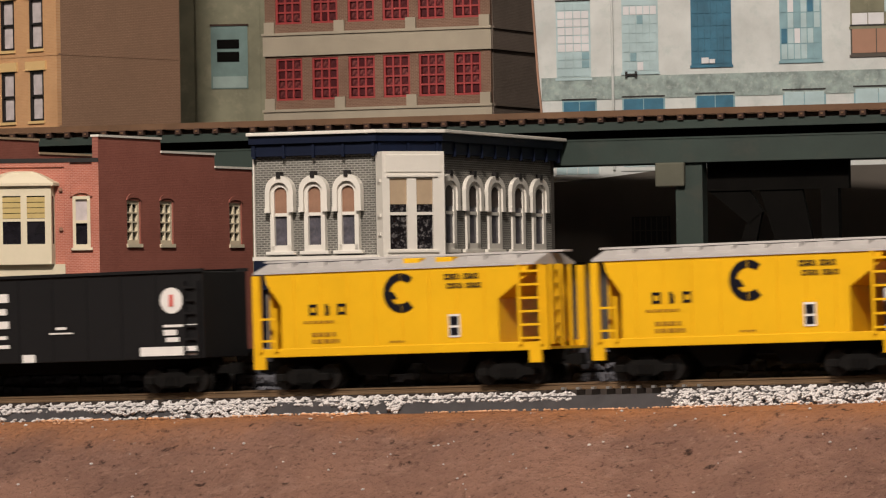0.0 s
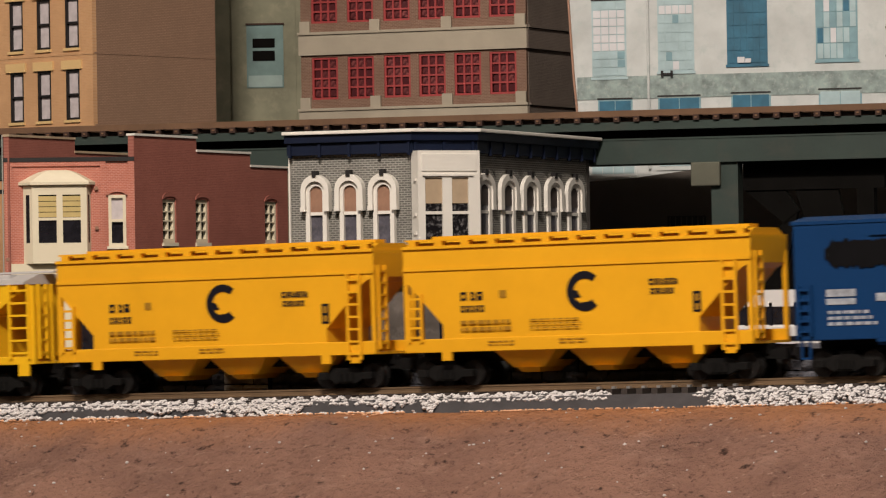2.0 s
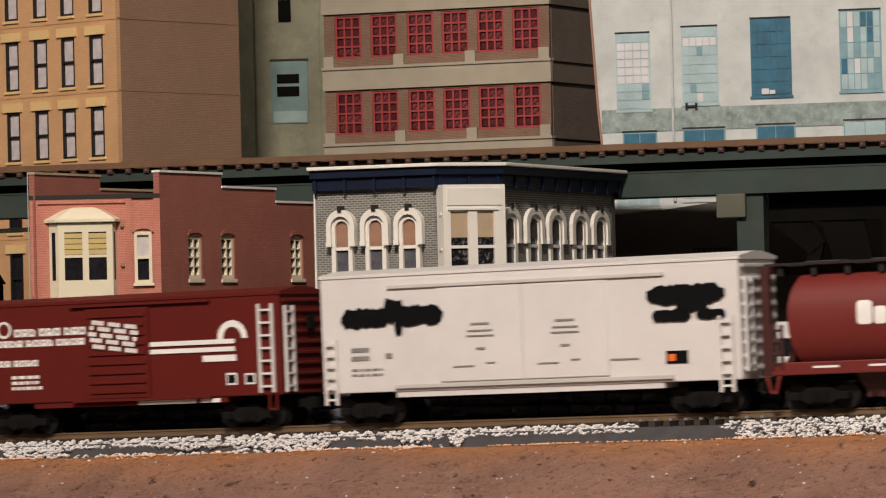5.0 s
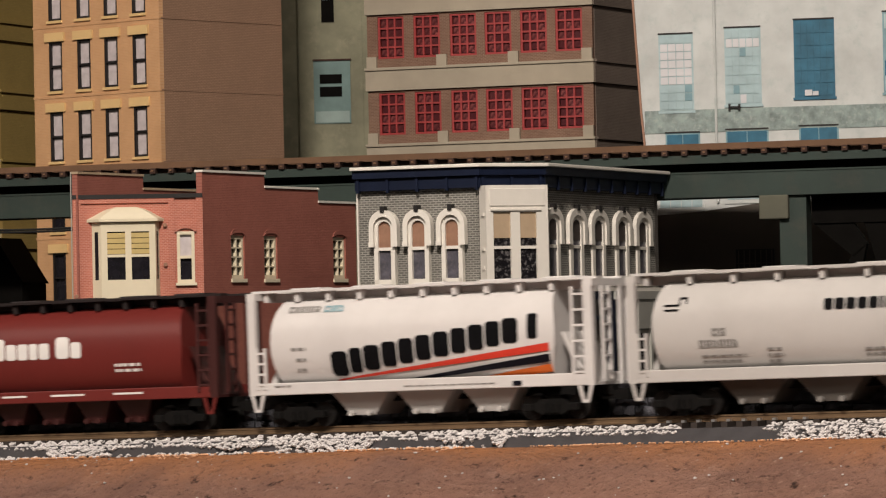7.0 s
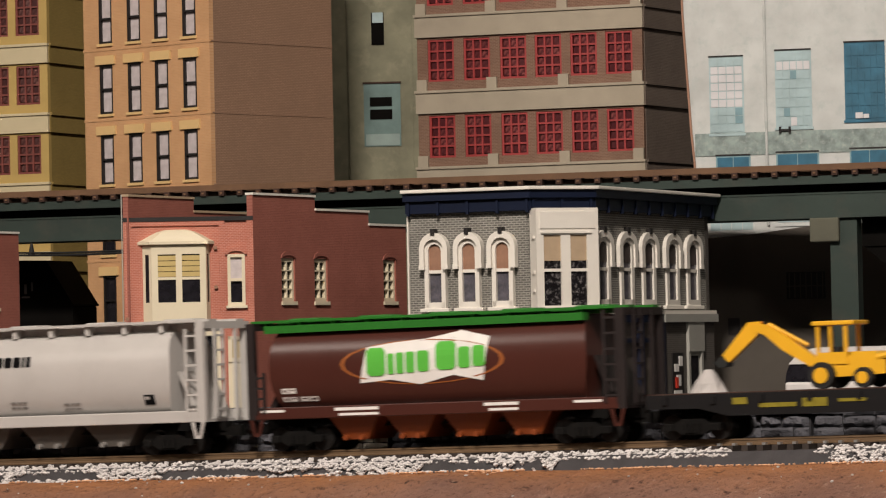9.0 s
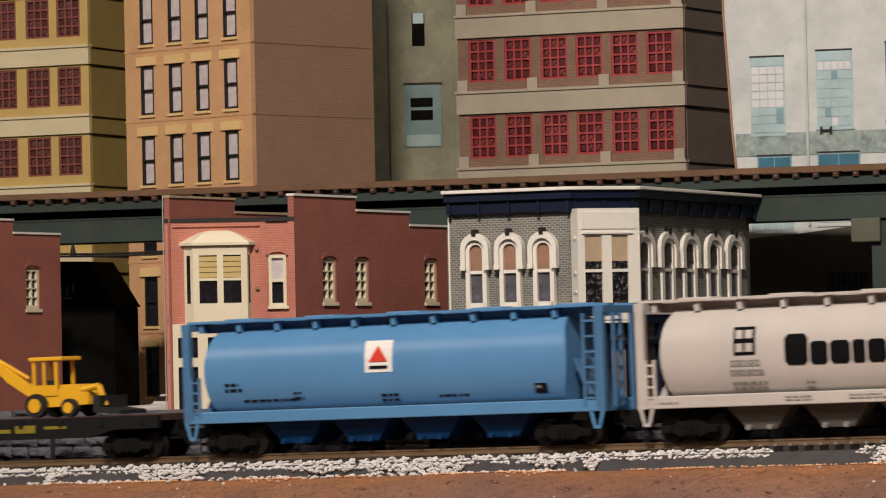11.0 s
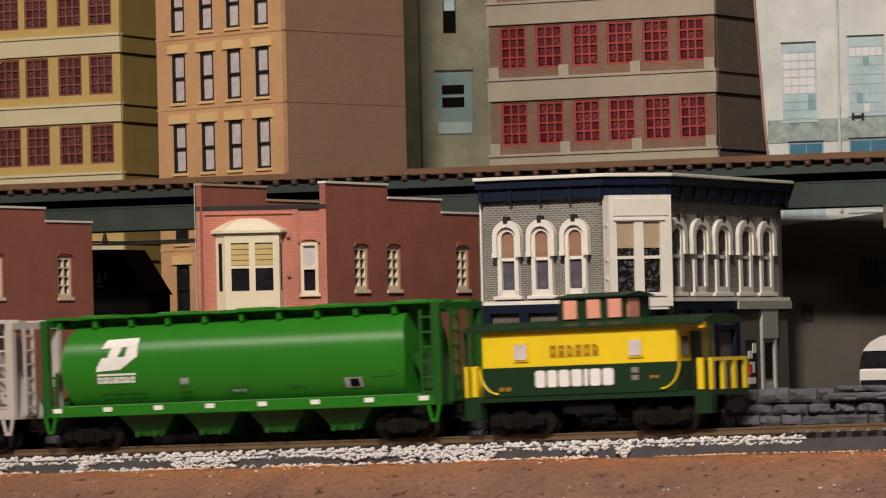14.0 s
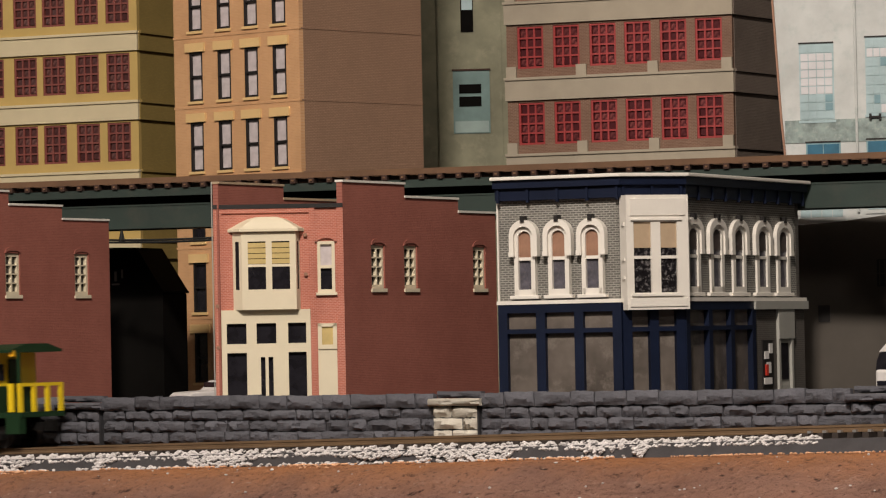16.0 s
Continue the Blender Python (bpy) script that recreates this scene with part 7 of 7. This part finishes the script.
def flat_car():
    x0, L = 1.7690, 0.1350
    c = car("black_flatcar", "black flatcar with yellow side markings carrying an excavator", x0)
    bm = bmesh.new()
    prism(bm, [(0, 0.0172), (L, 0.0172), (L, 0.0120), (L - 0.022, 0.0118), (L - 0.034, 0.0088), (0.034, 0.0088), (0.022, 0.0118), (0, 0.0120)], "y", -HALF, -HALF + 0.0025)
    prism(bm, [(0, 0.0172), (L, 0.0172), (L, 0.0120), (L - 0.022, 0.0118), (L - 0.034, 0.0088), (0.034, 0.0088), (0.022, 0.0118), (0, 0.0120)], "y", HALF - 0.0025, HALF)
    part("side_sill", bm, M["black"], c, "black fishbelly side sill")
    part("deck", boxes((0, L, -HALF + 0.0025, HALF - 0.0025, 0.0150, 0.0176)), M["timber_dark"], c, "dark plank deck")
    bars(c, "lettering", "olive_print", [(36, 42, 13.0, 15.5), (47, 62, 11.6, 13.2), (79, 90, 12.8, 14.0)])
    bars(c, "data_panel", "olive_print", [(64.5, 74.5, 11.4, 14.6)])
    for k in range(7):
        x = 0.008 + (L - 0.016) * k / 6
        part("stake_pocket", boxes((x - 0.001, x + 0.001, -HALF - 0.0008, -HALF, 0.0135, 0.0165)), M["black"], c)
    part("underframe", boxes((0.0, L, -0.003, 0.003, 0.009, 0.015)), M["truck"], c)
    trucks(c, L)
    # the excavator and the heap lie on the deck
    zd = 0.0176
    e = thing("backhoe_loader", "small yellow backhoe loader standing on the flatcar", "excavator", pose(x0, 0, rail_z(x0), 0, SLOPE, 0))
    TRAIN.append((e, x0, 0.0))
    bm = bmesh.new()
    prism(bm, [(0.0665, zd + 0.004), (0.0665, zd + 0.009), (0.078, zd + 0.0105), (0.080, zd + 0.0135), (0.089, zd + 0.0135), (0.0935, zd + 0.0095), (0.0935, zd + 0.005)], "y", -0.006, 0.006)
    part("chassis", bm, M["digger"], e)
    for x, y in ((0.066, -0.0065), (0.0772, -0.0065), (0.066, 0.0055), (0.0772, 0.0055)):
        part("cab_post", boxes((x, x + 0.0013, y, y + 0.001, zd + 0.009, zd + 0.0235)), M["digger"], e)
    part("cab_post", boxes((0.0712, 0.0722, -0.0065, -0.0055, zd + 0.013, zd + 0.0235)), M["digger"], e)
    part("cab_side", boxes((0.066, 0.0785, -0.0065, -0.0058, zd + 0.009, zd + 0.0135), (0.066, 0.0785, 0.0058, 0.0065, zd + 0.009, zd + 0.0135)), M["digger"], e)
    part("cab_roof", boxes((0.0645, 0.0815, -0.0072, 0.0072, zd + 0.0235, zd + 0.0252), bev=0.0004), M["digger"], e)
    part("seat", boxes((0.0695, 0.0735, -0.002, 0.002, zd + 0.0085, zd + 0.0155)), M["rubber"], e)
    for x, r in ((0.0685, 0.0050), (0.0852, 0.0038)):
        for s in (-1, 1):
            bm = bmesh.new()
            rod(bm, (x, 0.0055 * s, zd + r), (x, 0.009 * s, zd + r), r, 18)
            w = part("wheel", bm, M["rubber"], e, "black tyre with a yellow rim")
            bm = bmesh.new()
            rod(bm, (x, 0.009 * s, zd + r), (x, 0.0095 * s, zd + r), r * 0.6, 14)
            part("rim", bm, M["digger"], w)
    # boom reaching back over the deck, stick and bucket
    bm = bmesh.new()
    prism(bm, [(0.0645, zd + 0.0065), (0.0650, zd + 0.0105), (0.0520, zd + 0.0200), (0.0440, zd + 0.0246), (0.0385, zd + 0.0258), (0.0380, zd + 0.0225), (0.0425, zd + 0.0212), (0.0500, zd + 0.0150)], "y", -0.0016, 0.0016)
    part("boom", bm, M["digger"], e)
    bm = bmesh.new()
    prism(bm, [(0.0415, zd + 0.0262), (0.0360, zd + 0.0260), (0.0250, zd + 0.0140), (0.0272, zd + 0.0108), (0.0395, zd + 0.0210)], "y", -0.0014, 0.0014)
    part("stick", bm, M["digger"], e)
    bm = bmesh.new()
    rod(bm, (0.0600, -0.0002, zd + 0.0165), (0.0440, -0.0002, zd + 0.0250), 0.0008, 8)
    part("ram", bm, M["digger"], e)
    bm = bmesh.new()
    prism(bm, [(0.0275, zd + 0.0112), (0.0248, zd + 0.0136), (0.0222, zd + 0.0112), (0.0238, zd + 0.0092), (0.0272, zd + 0.0096)], "y", -0.003, 0.003)
    part("bucket", bm, M["el_dark"], e)
    for a, b in (((0.090, zd + 0.011), (0.0985, zd + 0.0125)), ((0.0985, zd + 0.0125), (0.1015, zd + 0.004))):
        bm = bmesh.new()
        rod(bm, (a[0], -0.0052, a[1]), (b[0], -0.0052, b[1]), 0.0013, 8)
        part("loader_arm", bm, M["digger"], e)
    bm = bmesh.new()
    prism(bm, [(0.0985, zd + 0.0015), (0.1115, zd + 0.0005), (0.1115, zd + 0.0022), (0.1020, zd + 0.0035), (0.1020, zd + 0.0085), (0.0985, zd + 0.0085)], "y", -0.010, 0.010)
    part("loader_bucket", bm, M["el_dark"], e)
    h = thing("gravel_heap", "small heap of pale grey gravel on the flatcar deck", "gravel", pose(x0, 0, rail_z(x0), 0, SLOPE, 0))
    TRAIN.append((h, x0, 0.0))
    bm = bmesh.new()
    rnd = random.Random(2)
    rings = []
    for r, z in ((0.0082, 0.0), (0.006, 0.0035), (0.0038, 0.0068), (0.0018, 0.0088)):
        rings.append([bm.verts.new((0.0182 + r * 0.82 * rnd.uniform(0.85, 1.15) * math.cos(a), r * rnd.uniform(0.85, 1.15) * math.sin(a), zd + z)) for a in [2 * math.pi * k / 12 for k in range(12)]])
    for p, q in zip(rings, rings[1:]):
        for i in range(12):
            bm.faces.new((p[i], p[(i + 1) % 12], q[(i + 1) % 12], q[i]))
    bm.faces.new(rings[-1])
    bm.faces.new(rings[0][::-1])
    part("mound", bm, M["roof_grey"], h)


def caboose():
    x0 = 2.5285
    c = car("caboose", "yellow and dark green caboose with a roof cupola", x0, "caboose")
    b0, b1 = 0.0088, 0.0935
    L = 0.108
    part("lower_body", boxes((b0, b1, -0.0162, 0.0162, 0.0150, 0.0262)), M["caboose_green"], c, "dark green lower body")
    part("upper_body", boxes((b0, b1, -0.0162, 0.0162, 0.0262, 0.0402)), M["caboose_yellow"], c, "bright yellow upper body")
    part("platform", boxes((0.0, L, -0.0158, 0.0158, 0.0128, 0.0150)), M["caboose_green"], c)
    bm = bmesh.new()
    prism(bm, [(-0.0185, 0.0402), (-0.0185, 0.0412), (-0.008, 0.0438), (0.008, 0.0438), (0.0185, 0.0412), (0.0185, 0.0402)], "x", 0.001, L - 0.002)
    part("roof", bm, M["caboose_green"], c, "dark green curved roof")
    cu0, cu1 = 0.0408, 0.0692
    part("cupola", boxes((cu0, cu1, -0.0105, 0.0105, 0.0430, 0.0520)), M["caboose_green"], c, "dark green cupola")
    bm = bmesh.new()
    prism(bm, [(-0.012, 0.0520), (-0.012, 0.0526), (0.0, 0.0540), (0.012, 0.0526), (0.012, 0.0520)], "x", cu0 - 0.0015, cu1 + 0.0015)
    part("cupola_roof", bm, M["caboose_green"], c)
    for x in (0.0428, 0.0530, 0.0622):
        part("cupola_window", boxes((x, x + 0.0056, -0.0112, -0.0104, 0.0440, 0.0512)), M["pane_pink"], c, "pinkish cupola window")
    part("cupola_window", boxes((cu1 - 0.0003, cu1 + 0.0006, -0.0085, 0.0005, 0.0440, 0.0512)), M["pane_pink"], c)
    for x in (0.0236, 0.0737):
        w = part("window", boxes((x - 0.0008, x + 0.0058, -0.0168, -0.0160, 0.0282, 0.0358)), M["caboose_yellow"], c)
        part("pane", boxes((x, x + 0.005, -0.0172, -0.0166, 0.0290, 0.0350)), M["mauve_pane"], w)
    yf = lambda z: 0.0162
    bars(c, "number_mark", "ink_amber", mark_row(39, 29.5, 4.6, [2.6, 2.6, 2.6, 2.6, 2.6, 2.6], 1.1, 0.9), yf)
    bars(c, "name_mark", "ink_white", round_row(32, 18.0, 6.6, [4.6, 4.2, 4.8, 4.8, 1.8, 4.8, 4.8], 0.75, 1.5), yf, "white block name mark")
    bars(c, "lettering", "ink_amber", small_print(16, 17.0, 6, 1, 2, 1.6, 3) + small_print(82, 20, 5, 1, 2, 1.2, 4), yf)
    bars(c, "lettering", "ink_grey", [(74, 77, 22.4, 24.6), (74, 77, 19.6, 21.6)], yf)
    for s, e in ((1, b0 - 0.0012), (-1, b1 + 0.0012)):
        bm = bmesh.new()
        tube(bm, [(e + s * (0.008 - 0.008 * math.cos(k * math.pi / 14)), -0.0166, 0.026 - 0.010 * math.sin(k * math.pi / 14)) for k in range(8)], 0.0004)
        part("grab_rail", bm, M["caboose_yellow"], c)
    for e, s in ((0.0008, -1), (L - 0.0008, 1)):
        rail = part("end_railing", boxes((e - 0.0006, e + 0.0006, -0.0158, 0.0158, 0.0258, 0.0272)), M["caboose_yellow"], c, "yellow end railing")
        for k in range(4):
            y = -0.0145 + 0.0097 * k
            part("baluster", boxes((e - 0.0006, e + 0.0006, y - 0.0012, y + 0.0012, 0.0150, 0.0258)), M["caboose_yellow"], rail)
        part("side_post", boxes((e - 0.0012 - s * 0.004, e + 0.0012 - s * 0.004, -0.0163, -0.0148, 0.0152, 0.0272)), M["caboose_yellow"], c)
        part("roof_post", boxes((e - 0.0006, e + 0.0006, -0.0155, -0.0145, 0.0272, 0.0402)), M["caboose_green"], c)
        part("step", boxes((e - 0.0035 - s * 0.003, e + 0.0035 - s * 0.003, -0.0165, -0.0120, 0.0060, 0.0128)), M["caboose_green"], c)
    part("end_door", boxes((b1, b1 + 0.0008, -0.004, 0.004, 0.0155, 0.0375)), M["caboose_green"], c)
    part("end_pane", boxes((b1, b1 + 0.0007, -0.0125, -0.0075, 0.0285, 0.0355)), M["dark_pane"], c)
    bm = bmesh.new()
    rod(bm, (0.086, -0.004, 0.043), (0.086, -0.004, 0.0475), 0.0012, 8)
    part("smoke_jack", bm, M["truck"], c)
    part("marker_lamp", boxes((L - 0.004, L - 0.002, -0.0175, -0.0155, 0.0385, 0.0410)), M["digger"], c)
    part("underframe", boxes((0.004, L - 0.004, -0.004, 0.004, 0.0085, 0.0128), (0.042, 0.064, -0.013, -0.004, 0.0075, 0.0125)), M["truck"], c)
    trucks(c, L, 0.0225)


black_car()
short_hopper(-0.0861, 0.1270, "bright yellow two-bay covered hopper with a yellow roof hatch", True)
short_hopper(0.0590, 0.1240, "bright yellow two-bay covered hopper with a grey roof")
long_hopper(0.1943, 0.1446)
long_hopper(0.3517, 0.1450)
blue_car()
maroon_car()
white_car()
cylinder_cars()
flat_car()
caboose()


# ---- street things ----
def bus():
    b = thing("city_bus", "white city bus with a dark window band parked on the street", "bus", heading(0.0262, 0.088, 0))
    L, W = 0.128, 0.0285
    z0 = 0.0035
    bm = bmesh.new()
    box(bm, 0, L, 0, W, z0, 0.0165, 0.0012)
    part("lower_body", bm, M["white"], b)
    bm = bmesh.new()
    prism(bm, [(0.0002, 0.0160), (0.0006, 0.0195), (0.0018, 0.0226), (0.0030, 0.0236), (L - 0.0012, 0.0236), (L - 0.0008, 0.0160)], "y", 0.0006, W - 0.0006)
    part("window_band", bm, M["dark_pane"], b, "dark wrap-round window band")
    bm = bmesh.new()
    prism(bm, [(0.0020, 0.0234), (0.0055, 0.0270), (0.0100, 0.0291), (0.0150, 0.0300), (L - 0.006, 0.0302), (L - 0.001, 0.0285), (L, 0.0236)], "y", 0.0, W)
    part("roof", bm, M["white"], b, "white rounded bus roof")
    for k in range(11):
        x = 0.014 + k * 0.0105
        part("pillar", boxes((x, x + 0.0012, 0.0, 0.001, 0.016, 0.025)), M["ink_navy"], b)
        part("pane", boxes((x + 0.002, x + 0.0092, 0.0002, 0.0008, 0.0168, 0.0242)), M["dark_pane"], b)
    part("stripe", boxes((0.001, L - 0.001, -0.0004, 0.0002, 0.0100, 0.0118)), M["ink_navy"], b)
    for x in (0.024, 0.1):
        for y in (0.0, W):
            bm = bmesh.new()
            rod(bm, (x, y - 0.001, 0.0055), (x, y + 0.001, 0.0055), 0.0055, 16)
            part("wheel", bm, M["rubber"], b)
    for y in (0.004, W - 0.004):
        bm = bmesh.new()
        rod(bm, (-0.0008, y, 0.0085), (0.0006, y, 0.0085), 0.0014, 10)
        part("headlight", bm, M["chrome"], b)


def parked_car():
    c = thing("parked_car", "white parked car in the alley beside the brick shop", "car", heading(-0.352, 0.155, 62))
    bm = bmesh.new()
    prism(bm, [(0.0, 0.003), (0.0, 0.0085), (0.002, 0.0098), (0.016, 0.0105), (0.021, 0.0150), (0.036, 0.0152), (0.043, 0.0108), (0.052, 0.0100), (0.053, 0.003)], "y", -0.0098, 0.0098)
    bmesh.ops.bevel(bm, geom=list(bm.edges), offset=0.0008, segments=2, affect="EDGES", profile=0.5)
    part("body", bm, M["white"], c)
    part("windscreen", boxes((0.0175, 0.0200, -0.0082, 0.0082, 0.0112, 0.0142)), M["dark_pane"], c)
    for y in (-0.0099, 0.0089):
        part("side_window", boxes((0.0225, 0.0355, y, y + 0.001, 0.0112, 0.0142)), M["dark_pane"], c)
    for x in (0.010, 0.042):
        for y in (-0.0098, 0.0098):
            bm = bmesh.new()
            rod(bm, (x, y - 0.001, 0.0036), (x, y + 0.001, 0.0036), 0.0036, 14)
            part("wheel", bm, M["rubber"], c)
    for y in (-0.0075, 0.0055):
        part("headlight", boxes((-0.0004, 0.0006, y, y + 0.002, 0.0066, 0.0082)), M["chrome"], c)


def alley_wires():
    w = thing("alley_cables", "two thin black cables with an insulator hung across the alley", "cable")
    for a, b, sag in (((-0.455, 0.2485, 0.0838), (-0.304, 0.232, 0.0868), 0.0022), ((-0.455, 0.2485, 0.0826), (-0.304, 0.230, 0.0858), 0.0022)):
        bm = bmesh.new()
        n = 10
        pts = [Vector(a).lerp(Vector(b), k / n) - Vector((0, 0, sag * 4 * (k / n) * (1 - k / n))) for k in range(n + 1)]
        tube(bm, pts, 0.0006)
        part("cable", bm, M["el_dark"], w)
    bm = bmesh.new()
    rod(bm, (-0.4465, 0.2485, 0.0825), (-0.4465, 0.2485, 0.0885), 0.0018, 8, 0.0005)
    part("insulator", bm, M["el_dark"], w)


bus()
parked_car()
alley_wires()


# ---- what moves ----
def gone(t):
    """Distance run at t seconds, by a smooth curve through the half-second values."""
    k = min(31, int(t * 2))
    u = t * 2 - k
    p = [RUN[max(0, k - 1)] if k else 2 * RUN[0] - RUN[1], RUN[k], RUN[k + 1], RUN[k + 2] if k < 31 else 2 * RUN[32] - RUN[31]]
    return p[1] + 0.5 * u * (p[2] - p[0] + u * (2 * p[0] - 5 * p[1] + 4 * p[2] - p[3] + u * (3 * (p[1] - p[2]) + p[3] - p[0])))


def motions():
    for ob, x0, _ in TRAIN:
        walk(ob, [(t / 2, pose(x0 - RUN[t], 0, rail_z(x0 - RUN[t]), 0, SLOPE, 0)) for t in range(33)])
    spin = [(k / 30, pose(0, 0, 0.0048, 0, -math.degrees(gone(k / 30) / 0.0048), 0)) for k in range(481)]
    for axle, x in AXLES:
        walk(axle, [(t, Matrix.Translation((x, 0, 0)) @ m) for t, m in spin])


motions()
